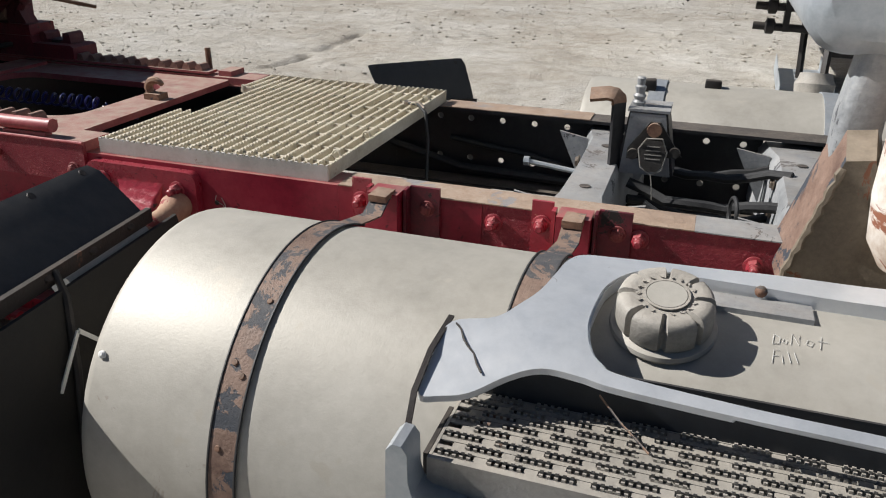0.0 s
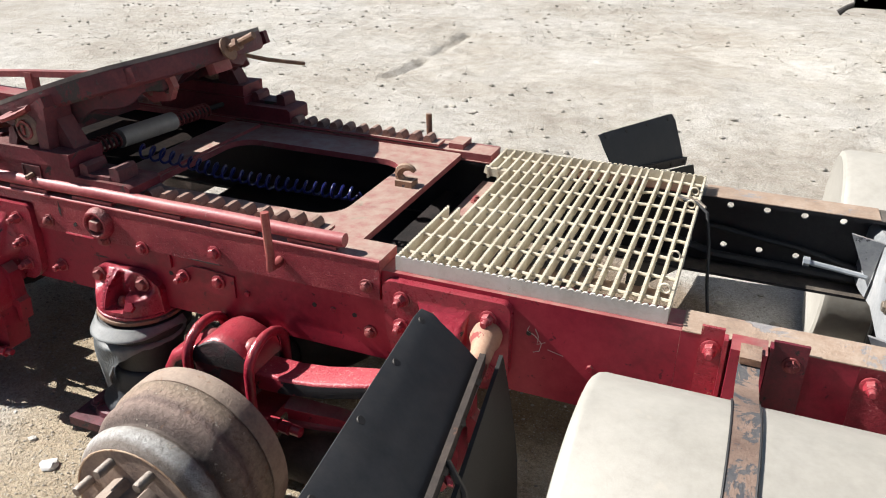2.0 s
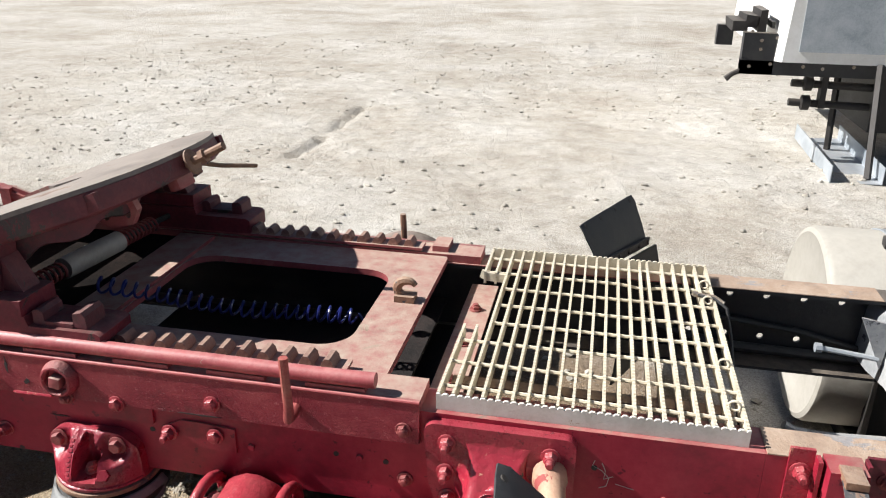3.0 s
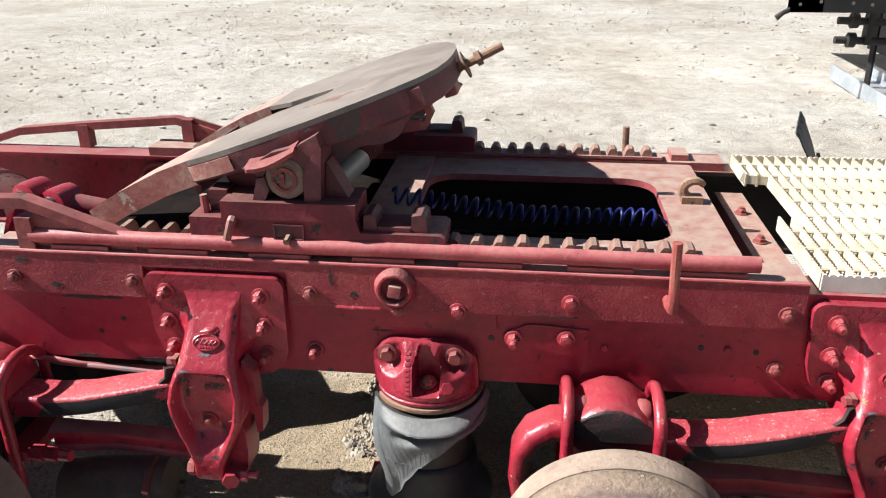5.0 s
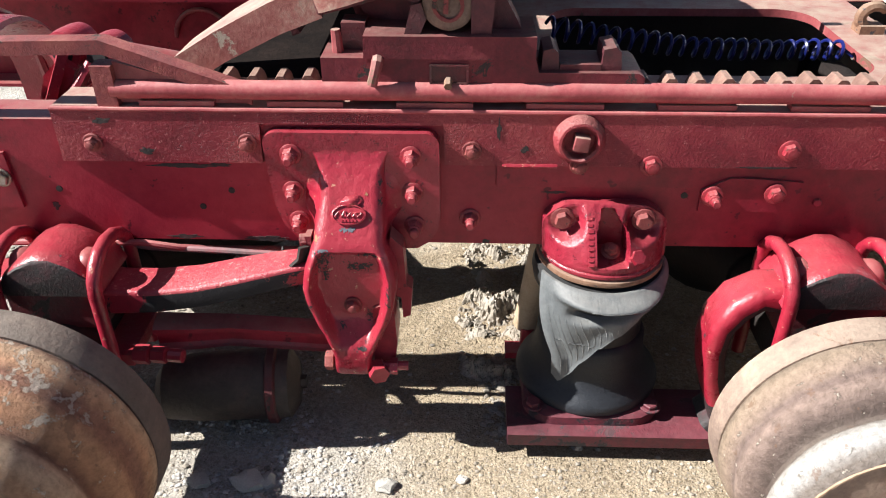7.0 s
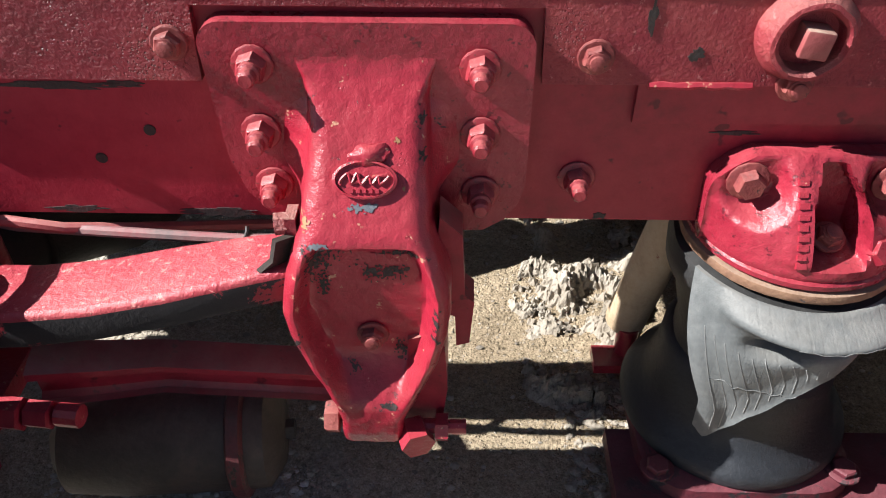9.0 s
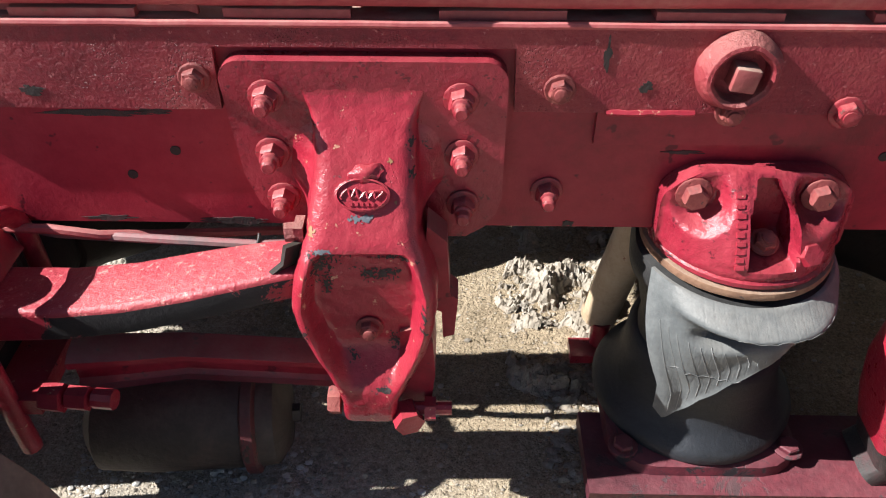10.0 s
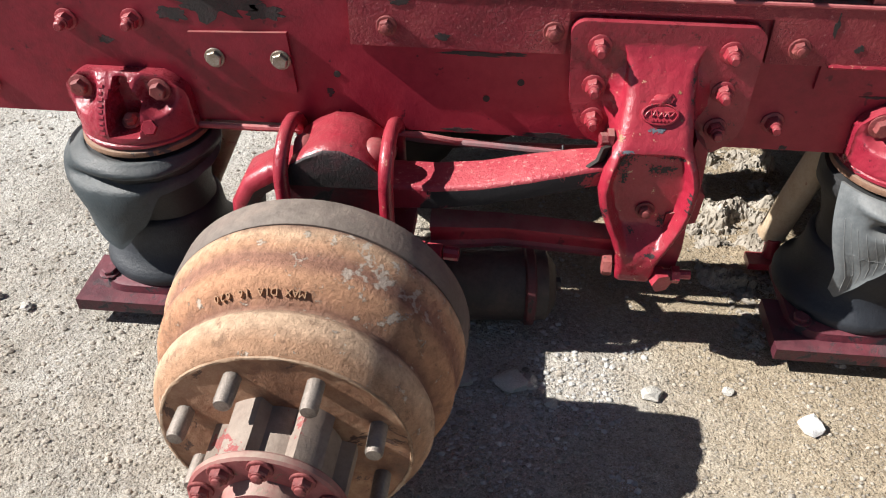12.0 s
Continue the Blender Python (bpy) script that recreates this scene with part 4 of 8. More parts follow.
TILT_FW = pose(0.105, 0.460, 0.905, -1.0, -19.6, 0)     # local x runs forward along the plate, z across its thickness


def fw_outline():
    """Half the plate's plan (y >= 0): rounded front, wide middle, horns with the throat between them."""
    half = [(0.374, 0.0), (0.371, 0.10), (0.358, 0.19), (0.330, 0.27), (0.285, 0.335), (0.22, 0.384), (0.12, 0.412), (0.02, 0.422), (-0.07, 0.418), (-0.13, 0.406),
            (-0.178, 0.388), (-0.178, 0.155), (-0.14, 0.120), (-0.08, 0.062), (0.0, 0.050), (0.05, 0.03), (0.06, 0.0)]
    return half


def droop(bm):
    """The plate's front edge is turned down a little."""
    for v in bm.verts:
        if v.co.x > 0.2:
            v.co.z -= 0.42 * (v.co.x - 0.2) ** 2


half = fw_outline()
bm = BM()
for s in (1, -1):
    # one half, as strips between outer edge and the throat
    front = half[:11]
    back = half[11:][::-1]
    m_ = len(front)
    inner_pts = []
    for k in range(m_):
        f_ = k / (m_ - 1) * (len(back) - 1)
        i = min(int(f_), len(back) - 2)
        a, c = Vector((*back[i], 0)), Vector((*back[i + 1], 0))
        inner_pts.append(a.lerp(c, f_ - i))
    rows = []
    for k in range(m_):
        o, i_ = Vector((*front[k], 0)), inner_pts[k]
        rows.append([o, o.lerp(i_, 0.33), o.lerp(i_, 0.66), i_])
    tv = [[bm.verts.new((p.x, s * p.y, 0.0)) for p in r] for r in rows]
    bv = [[bm.verts.new((p.x, s * p.y, -0.011)) for p in r] for r in rows]
    for k in range(m_ - 1):
        for q in range(3):
            bm.faces.new((tv[k][q], tv[k][q + 1], tv[k + 1][q + 1], tv[k + 1][q]))
            bm.faces.new((bv[k][q], bv[k + 1][q], bv[k + 1][q + 1], bv[k][q + 1]))
        for q, w in ((0, 0), (3, 3)):
            bm.faces.new((tv[k][q], tv[k + 1][q], bv[k + 1][q], bv[k][q]))
    bm.faces.new((tv[-1][0], tv[-1][1], bv[-1][1], bv[-1][0])); bm.faces.new((tv[-1][1], tv[-1][2], bv[-1][2], bv[-1][1])); bm.faces.new((tv[-1][2], tv[-1][3], bv[-1][3], bv[-1][2]))
bmesh.ops.remove_doubles(bm, verts=bm.verts, dist=0.0005)
droop(bm)
bmesh.ops.transform(bm, matrix=TILT_FW, verts=bm.verts)
part("top_plate", bm, GREASE, fw, "greasy grey-brown bearing plate")
# the skirt below the rim
for s in (1, -1):
    bm = BM()
    o = half[:11]
    deep = [0.062, 0.064, 0.066, 0.068, 0.068, 0.066, 0.062, 0.058, 0.054, 0.052, 0.05]
    rows = [[(x - 0.001, s * (y - 0.0005), -0.0115), (x + 0.001, s * (y + 0.001), -d * 0.5), (x - 0.003, s * (y - 0.002), -d * 0.9), (x - 0.010, s * max(0, y - 0.008), -d), (x - 0.026, s * max(0, y - 0.024), -d * 0.96), (x - 0.026, s * max(0, y - 0.024), -0.0115)] for (x, y), d in zip(o, deep)]
    loft(bm, rows)
    droop(bm)
    bmesh.ops.transform(bm, matrix=TILT_FW, verts=bm.verts)
    rough_up(bm, 0.002, 30)
    part("skirt", bm, SKIRT, fw, "red rim below the plate")
    # hollow casting set back under the rim, with long openings between its webs
    bm = BM()
    o = half[1:10]
    low = [0.085, 0.100, 0.108, 0.110, 0.112, 0.118, 0.122, 0.112, 0.095]
    inner = [(x * 0.86 - 0.012, y * 0.87) for x, y in o]
    dense_in = []
    for (p, d0), (q, d1) in zip(zip(inner, low), list(zip(inner, low))[1:]):
        for k in range(6):
            dense_in.append((p[0] + (q[0] - p[0]) * k / 6, p[1] + (q[1] - p[1]) * k / 6, d0 + (d1 - d0) * k / 6))
    bands = []
    for i, (x, y, d) in enumerate(dense_in):
        open_ = 0.5 + 0.5 * math.cos(i * 2 * math.pi / 12)          # one opening to every other segment
        cut = 0.026 * max(0.0, open_ - 0.35)
        bands.append([(x, s * y, -0.0115), (x, s * y, -d + cut), (x - 0.008, s * (y - 0.008), -d + cut - 0.003), (x - 0.018, s * (y - 0.018), -d + cut), (x - 0.018, s * (y - 0.018), -0.0115)])
    loft(bm, bands)
    bmesh.ops.transform(bm, matrix=TILT_FW, verts=bm.verts)
    rough_up(bm, 0.003, 28)
    part("under_casting", bm, BLACK_RED, fw, "dark hollow casting under the plate")
# ribs under the plate
for y0 in (-0.30, -0.14, 0.14, 0.30):
    bm = BM()
    prism(bm, [(0.33, -0.0225), (-0.18, -0.0225), (-0.14, -0.06), (-0.05, -0.10), (0.06, -0.10), (0.15, -0.075), (0.33, -0.062)], "y", y0 - 0.010, y0 + 0.010)
    bmesh.ops.transform(bm, matrix=TILT_FW, verts=bm.verts)
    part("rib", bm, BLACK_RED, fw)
for x0, d in ((0.20, 0.075), (-0.02, 0.085)):
    bm = BM()
    box(bm, (x0 - 0.012, -0.32, -d), (x0 + 0.012, 0.32, -0.0225), TILT_FW)
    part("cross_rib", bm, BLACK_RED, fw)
# added webs behind the jaws and between the ramps, to block the sun
for x0, w0, lo_ in ((-0.160, 0.150, -0.135), (-0.300, 0.172, -0.110)):
    bm = BM()
    box(bm, (x0 - 0.008, -w0, lo_), (x0 + 0.008, w0, -0.024), TILT_FW)
    part("rear_web", bm, BLACK_RED, fw)
# rear ramps of the plate, bent down
for s in (-1, 1):
    bm = BM()
    prof = [(-0.179, -0.0025), (-0.26, -0.006), (-0.38, -0.022), (-0.475, -0.042)]
    w = [(0.157, 0.384), (0.170, 0.376), (0.20, 0.360), (0.225, 0.345)]
    rows = []
    for (x, z), (a, c) in zip(prof, w):
        rows.append([(x, s * a, z), (x, s * c, z), (x, s * c, z - 0.055), (x, s * (c - 0.014), z - 0.055), (x, s * (c - 0.014), z - 0.016), (x, s * (a + 0.014), z - 0.016), (x, s * (a + 0.014), z - 0.05), (x, s * a, z - 0.05)])
    loft(bm, rows)
    bmesh.ops.transform(bm, matrix=TILT_FW @ Matrix.Translation((0, 0, 0.002)), verts=bm.verts)
    rough_up(bm, 0.0015, 30)
    part("rear_ramp", bm, RAMP, fw, "rear ramp with worn red paint")
# bare worn strip at the rear end of each flank
for s in (1, -1):
    bm = BM()
    o = half[8:11]
    loft(bm, [[(x + 0.001, s * (y + 0.0030), -0.014), (x + 0.001, s * (y + 0.0035), -0.046), (x - 0.003, s * (y - 0.001), -0.046), (x - 0.003, s * (y - 0.001), -0.014)] for x, y in o])
    bmesh.ops.transform(bm, matrix=TILT_FW, verts=bm.verts)
    part("worn_strip", bm, RAMP, fw, "bare worn end of the rim")
# pivots, their stands and the sliding shoes
for s in (-1, 1):
    y0 = 0.065 if s < 0 else 0.822
    out = lambda d: y0 + s * d
    lo = lambda a, c: (min(out(a), out(c)), max(out(a), out(c)))
    bm = BM()
    revolve(bm, [(0.0, -0.05), (0.036, -0.05), (0.042, -0.042), (0.044, 0.0), (0.042, 0.040), (0.034, 0.046), (0.0, 0.047)], (0.168, out(0.008), 0.838), (0, s, 0), 24, wob=0.05)
    hub = part("pivot", bm, DRUM_PURPLE, fw, "rusty brown pivot pin")
    bm = BM(); revolve(bm, [(0.020, 0.0), (0.026, 0.0), (0.026, 0.004), (0.020, 0.004)], (0.168, out(0.0555), 0.838), (0, s, 0), 18, cap=False); box(bm, (0.160, min(out(0.055), out(0.060)), 0.826), (0.168, max(out(0.055), out(0.060)), 0.852)); rough_up(bm, 0.002, 60)
    part("pin_lock", bm, RUST_RED, hub)
    # cast ear that wraps the pivot, and its broken flange
    bm = BM()
    ear = [(0.075, 0.855), (0.10, 0.866), (0.14, 0.892), (0.19, 0.905), (0.235, 0.930), (0.245, 0.90), (0.225, 0.86), (0.208, 0.815), (0.195, 0.872), (0.165, 0.884), (0.135, 0.868), (0.118, 0.838)]
    prism(bm, ear, "y", *lo(-0.03, 0.046)); soften(bm, 0.005); rough_up(bm, 0.002, 40)
    part("ear", bm, SKIRT, fw, "cast ear round the pivot")
    bm = BM()
    rows = []
    for k in range(15):
        f_ = k / 14
        x = 0.088 + 0.105 * f_
        z = 0.862 + 0.040 * f_ - 0.006 * math.sin(f_ * math.pi)
        o_ = 0.062 + 0.022 * math.sin(f_ * math.pi) ** 0.7 + 0.006 * noise.noise(Vector((x * 90, s, 0)))
        rows.append([(x, out(0.02), z + 0.010), (x, out(o_ * 0.9), z + 0.004), (x, out(o_), z - 0.001), (x, out(o_ * 0.95), z - 0.010), (x, out(0.02), z - 0.012)])
    loft(bm, rows)
    part("flange", bm, RUST_RED, fw, "broken bare cast flange")
    # two legs and a brace
    for pts in ([(0.096, 0.792), (0.122, 0.792), (0.132, 0.815), (0.124, 0.842), (0.108, 0.838)], [(0.205, 0.792), (0.238, 0.792), (0.246, 0.905), (0.224, 0.885), (0.204, 0.845)], [(0.2385, 0.792), (0.288, 0.792), (0.284, 0.800), (0.2465, 0.868)]):
        bm = BM()
        prism(bm, pts, "y", *lo(-0.035, 0.054 if pts[0][0] < 0.23 else 0.020)); soften(bm, 0.004)
        part("pivot_leg", bm, SKIRT, fw)
    bm = BM()
    a, c = lo(-0.050, 0.066)
    box(bm, (0.029, a, 0.7545), (0.311, c, 0.7915)); soften(bm, 0.004); rough_up(bm, 0.001, 25)
    part("pivot_stand", bm, SHOE_RED, fw, "red cast stand")
    bm = BM()
    a, c = lo(-0.055, 0.0615)
    prism(bm, [(-0.043, 0.703 if s < 0 else 0.684), (0.492, 0.703 if s < 0 else 0.684), (0.492, 0.724), (0.482, 0.731), (0.318, 0.732), (0.312, 0.754), (-0.043, 0.754)], "y", a, c); soften(bm, 0.005); rough_up(bm, 0.0012, 20)
    shoe = part("sliding_shoe", bm, SHOE_RED, fw, "heavy red steel sliding shoe")
    for xa, xb, top in ((0.322, 0.352, 0.768), (0.421, 0.455, 0.770)):
        bm = BM()
        a, c = lo(-0.02, 0.048)
        prism(bm, [(xa, 0.7315), (xb, 0.7315), (xb - 0.003, top - 0.008), (xb - 0.012, top), (xa + 0.002, top - 0.004)], "y", a, c); soften(bm, 0.003)
        part("lock_lug", bm, SKIRT, shoe)
    bm = BM(); box(bm, (0.3525, min(out(-0.02), out(0.05)), 0.7315), (0.4205, max(out(-0.02), out(0.05)), 0.7415)); soften(bm, 0.002)
    part("shoe_pad", bm, BLACK_RED, shoe)
    for a, c in (((0.137, 0.711), (0.202, 0.714)), ((0.137, 0.742), (0.202, 0.745)), ((0.137, 0.7145), (0.141, 0.7415)), ((0.198, 0.7145), (0.202, 0.7415))):
        bm = BM(); box(bm, (a[0], min(out(0.0620), out(0.0665)), a[1]), (c[0], max(out(0.0620), out(0.0665)), c[1]))
        part("data_plate_frame", bm, BLACK_RED, shoe)
    bm = BM(); box(bm, (0.141, min(out(0.0620), out(0.0630)), 0.7145), (0.198, max(out(0.0620), out(0.0630)), 0.7415))
    part("data_plate", bm, BLACK_RED, shoe)
    bm = BM(); rod(bm, (0.168, out(0.0625), 0.718), (0.168, out(0.0845), 0.714), 0.007, 6)
    part("pin", bm, RUST, shoe)
    bm = BM(); sweep(bm, [(0.052, out(0.0635), 0.753), (0.052, out(0.0725), 0.750), (0.048, out(0.0785), 0.735), (0.042, out(0.0795), 0.714)], [0.010, 0.010, 0.009, 0.009], 8)
    part("release_pin", bm, RED_FADED, shoe)
    bm = BM(); sweep(bm, [(-0.018, out(0.03), 0.754), (-0.019, out(0.03), 0.775), (-0.020, out(0.03), 0.792)], [0.010, 0.009, 0.008], 8)
    part("eye_bolt", bm, RED_FADED, shoe)
    bm = BM(); a, c = lo(-0.03, 0.02); box(bm, (-0.012, a, 0.7545), (0.0285, c, 0.800)); soften(bm, 0.006)
    part("rear_stop", bm, BLACK_RED, shoe)
# cross bed between the shoes
bm = BM()
box(bm, (0.268, 0.125, 0.6630), (0.380, 0.755, 0.6730)); soften(bm, 0.002)
part("cross_bed", bm, RED_FADED, fw, "dusty dark cross plate between the shoes")
# the lock cylinder with its springs
bm = BM(); rod(bm, (0.183, 0.312, 0.727), (0.203, 0.530, 0.724), 0.029, 20); soften(bm, 0.003)
lock = part("lock_cylinder", bm, ALU, fw, "bright aluminium air cylinder")
for a, c in (((0.172, 0.205, 0.728), (0.183, 0.310, 0.727)), ((0.203, 0.532, 0.724), (0.217, 0.690, 0.722))):
    bm = BM()
    A, C = Vector(a), Vector(c)
    d, u, v = basis(C - A)
    turns = int((C - A).length / 0.016)
    sweep(bm, [A + (C - A) * (k / (turns * 10)) + (u * math.cos(k * 0.628) + v * math.sin(k * 0.628)) * 0.021 for k in range(turns * 10 + 1)], 0.004, 6)
    part("spring", bm, RUST_RED, fw, "coil spring")
bm = BM(); rod(bm, (0.166, 0.13, 0.729), (0.224, 0.765, 0.721), 0.009, 8)
part("lock_rod", bm, DARK_STEEL, fw)
# release rod on the far side and the greased kingpin adjuster in front
bm = BM(); sweep(bm, [(0.33, 0.60, 0.955), (0.40, 0.80, 0.885), (0.43, 0.978, 0.838)], 0.007, 8)
part("release_handle", bm, RUST, fw, "thin rusty release handle")
bm = BM()
rod(bm, (0.46, 0.475, 0.975), (0.578, 0.481, 1.036), 0.011, 10); revolve(bm, [(0.0, 0), (0.020, 0), (0.020, 0.014), (0.0, 0.014)], (0.515, 0.478, 1.003), (0.118, 0.006, 0.061), 6)
revolve(bm, [(0.0, 0), (0.034, 0), (0.034, 0.005), (0.0, 0.005)], (0.487, 0.4765, 0.989), (0.118, 0.006, 0.061), 18)
part("adjusting_bolt", bm, RUST, fw, "rusty threaded adjusting bolt with washer")
bm = BM()
box(bm, (-0.02, -0.03, -0.055), (0.012, 0.05, 0.0), TILT_FW @ Matrix.Translation((0.345, 0.0, -0.05))); soften(bm, 0.004)
part("adjuster_lug", bm, RED_FADED, fw)
# tail of the lock lever that hangs below
bm = BM()
sheet(bm, dense([(0.17, -0.04), (0.31, -0.04), (0.315, -0.105), (0.285, -0.135), (0.22, -0.125), (0.19, -0.09)], 2), [ellipse(0.285, -0.095, 0.012, 0.022, 12), ellipse(0.225, -0.09, 0.012, 0.018, 10)], lambda u, v, h: (u, h, v), 0.022)
bmesh.ops.transform(bm, matrix=TILT_FW @ Matrix.Translation((0.0, -0.17, 0.0)), verts=bm.verts)
part("lever_plate", bm, RED_FADED, fw)

# ---- grating ----
grating = thing("walkway_grating", (1.53, 0.42, 0.642), "cream-painted serrated steel bar grating laid across the rails", "grating")
GX0, GY0, GY1, GTOP = 1.234, 0.016, 0.835, 0.678


def serrated(y0, y1, top, low, t=0.0058, pitch=0.0135):
    """A flat bar along y with a toothed upper edge; its middle plane at x = 0."""
    bm = BM()
    pts, k = [(y0, top)], 0
    y = y0
    while y < y1 - pitch:
        pts += [(y + pitch * 0.45, top), (y + pitch * 0.7, top - 0.0045)]
        y += pitch
        pts.append((y, top))
    pts.append((y1, top))
    up = [[bm.verts.new((x, y, z)) for y, z in pts] for x in (-t / 2, t / 2)]
    dn = [[bm.verts.new((x, y, low)) for y, z in pts] for x in (-t / 2, t / 2)]
    for i in range(len(pts) - 1):
        bm.faces.new((up[0][i], up[0][i + 1], up[1][i + 1], up[1][i]))
        bm.faces.new((up[0][i], dn[0][i], dn[0][i + 1], up[0][i + 1]))
        bm.faces.new((up[1][i], up[1][i + 1], dn[1][i + 1], dn[1][i]))
        bm.faces.new((dn[0][i], dn[1][i], dn[1][i + 1], dn[0][i + 1]))
    for i in (0, -1):
        bm.faces.new((up[0][i], up[1][i], dn[1][i], dn[0][i]))
    return bm


BAR = finish(serrated(GY0 + 0.007, GY1 - 0.007, GTOP, 0.6432), "bearing_bar", GRATE, 20)
BAR_A = finish(serrated(GY0 + 0.007, 0.335, GTOP, 0.6432), "bearing_bar_short", GRATE, 20)
BAR_B = finish(serrated(0.655, GY1 - 0.007, GTOP, 0.6432), "bearing_bar_stub", GRATE, 20)
for k in range(21):
    x = GX0 + 0.0025 + 0.03016 * k
    if k in (0, 1):
        piece("bearing_bar", BAR_A, grating, Matrix.Translation((x, 0, 0)))
        piece("bearing_bar", BAR_B, grating, Matrix.Translation((x, 0, 0)))
    else:
        bend = 0.5 if k == 15 else 0.0
        piece("bearing_bar", BAR, grating, pose(x - bend * 0.006, 0, 0, 0, 0, bend))
for k in range(8):
    y = 0.066 + 0.1016 * k
    x0 = GX0 + (0.06 if 0.335 < y < 0.60 else -0.004 if y > 0.6 and y < 0.70 else 0.0)
    bm = BM()
    n = 84
    sweep(bm, [(x0 + (GX0 + 0.608 - x0) * i / n, y + 0.0012 * math.sin(i * 1.5), GTOP - 0.0100 - (0.008 * math.exp(-((i - 60) / 6.0) ** 2) if k == 6 else 0.0)) for i in range(n + 1)], 0.0042, 6)
    part("cross_rod", bm, GRATE, grating)
for y, m_ in ((GY0, GRATE_EDGE), (GY1, GRATE)):
    bm = serrated(GX0, GX0 + 0.6085, GTOP + 0.001, 0.6425, 0.006, 0.0155)
    for v in bm.verts:
        v.co = Vector((v.co.y, y + v.co.x, v.co.z))
    part("edge_bar", bm, m_, grating, "toothed banding bar")
bm = BM(); sweep(bm, [(1.225, 0.665, 0.668), (1.245, 0.66, 0.662), (1.30, 0.66, 0.66)], None, flat=(0.004, 0.012))
part("torn_stub", bm, GRATE, grating)
for y in (0.10, 0.27, 0.60, 0.70):
    bm = BM(); revolve(bm, [(0.011 + 0.0026 * math.cos(t), 0.0026 * math.sin(t)) for t in [math.radians(a) for a in range(0, 361, 45)]], (GX0 + 0.59, y, 0.678), (0.25, 1, 0.1), 14, cap=False)
    part("wire_ring", bm, GRATE, grating)
bm = BM(); box(bm, (1.245, 0.12, 0.6365), (1.83, 0.155, 0.6425))
part("carrier_plate", bm, RUST, grating, "rusty flat plate below the bars")
# the loose cable that hangs from it
bm = BM()
sweep(bm, [(1.800, 0.62, 0.682), (1.84, 0.60, 0.684), (1.868, 0.575, 0.670), (1.885, 0.55, 0.60), (1.90, 0.50, 0.50), (1.93, 0.44, 0.36), (1.965, 0.40, 0.22), (2.0, 0.36, 0.08), (2.02, 0.34, 0.012), (1.94, 0.32, 0.008)], 0.0045, 8)
cable = whole("loose_cable", bm, RUBBER, "thin black cable hanging from the grating to the dirt", "cable")
bm = BM(); revolve(bm, [(0.0, 0), (0.011, 0), (0.011, 0.008), (0.0, 0.008)], (1.795, 0.625, 0.677), (0.2, 0, 1), 8); sweep(bm, [(1.80, 0.622, 0.684), (1.84, 0.604, 0.688), (1.862, 0.585, 0.680)], 0.004, 8)
part("end_fitting", bm, ZINC, cable, "bright metal end fitting")
# red cross channel in front of the slider
bm = BM()
prism(bm, [(1.185, 0.520), (1.193, 0.520), (1.193, 0.577), (1.262, 0.577), (1.262, 0.585), (1.185, 0.585)], "y", 0.09, 0.77); soften(bm, 0.002)
cross = whole("cross_channel", bm, RED_FADED, "faded dusty red steel angle between the rails", "crossmember", "crossmembers")
for y in (0.22, 0.40, 0.60):
    piece("bolt", NUT_RUST, cross, pose(1.222, y, 0.585, -90, 0, 0))

# black pan added below it, blocks sun and darkens the opening
bm = BM()
prism(bm, [(0.25, 0.418), (1.165, 0.430), (1.165, 0.442), (1.072, 0.442), (1.072, 0.520), (1.110, 0.520), (1.110, 0.532), (1.060, 0.532), (1.060, 0.442), (0.25, 0.430)], "y", 0.092, 0.768); soften(bm, 0.002)
whole("suspension_crossmember", bm, GRIMY_SHADED, "black pan added low between the rails to darken the opening", "crossmember", "crossmembers")

# blue coiled air hose that lies in the opening
bm = BM()
pts, N_T = [], 24
for k in range(N_T * 14 + 1):
    f_ = k / (N_T * 14)
    base_p = Vector((0.345 + 0.620 * f_, 0.215 + 0.122 * f_ ** 0.8 + 0.006 * math.sin(f_ * 9), 0.744 - 0.082 * f_ ** 0.8 - 0.012 * math.sin(f_ * math.pi)))
    a = k * 2 * math.pi / 14
    r = 0.0180 + 0.0015 * math.sin(f_ * 23)
    pts.append(base_p + Vector((0.006 * math.sin(a), r * math.cos(a), r * math.sin(a))))
pts += [Vector((0.985, 0.342, 0.648)), Vector((1.02, 0.344, 0.640)), Vector((1.08, 0.346, 0.630))]
sweep(bm, pts, 0.0036, 6)
hose = whole("coiled_air_hose", bm, BLUE, "blue coiled plastic air hose lying in the slider opening", "air hose")
bm = BM(); rod(bm, (0.985, 0.342, 0.648), (1.02, 0.344, 0.640), 0.007, 8)
part("fitting", bm, ZINC, hose, "small bright fitting")


# ---- spring brackets ----
# grimy plate red, with the shade below the air spring in its colour
PLATE_RED = mat("grimy_shaded_plate_red", [(0.03, 0.010, 0.015), (0.085, 0.013, 0.023), (0.16, 0.020, 0.034)], 7.0, (0.45, 0.7), bump=0.4, bscale=100, chips=((0.022, 0.020, 0.024), 0.08, 10.0), dust=((0.30, 0.12, 0.13), 0.3))
RED_PLATE = mat("red_painted_casting", [(0.16, 0.011, 0.021), (0.275, 0.018, 0.037), (0.345, 0.034, 0.054)], 5.0, (0.20, 0.38), bump=0.55, bscale=90, chips=((0.030, 0.022, 0.026), -0.005, 16.0), spots=((0.12, 0.010, 0.02), -0.02, 60.0), dust=(DUST, 0.08), spec=0.45)
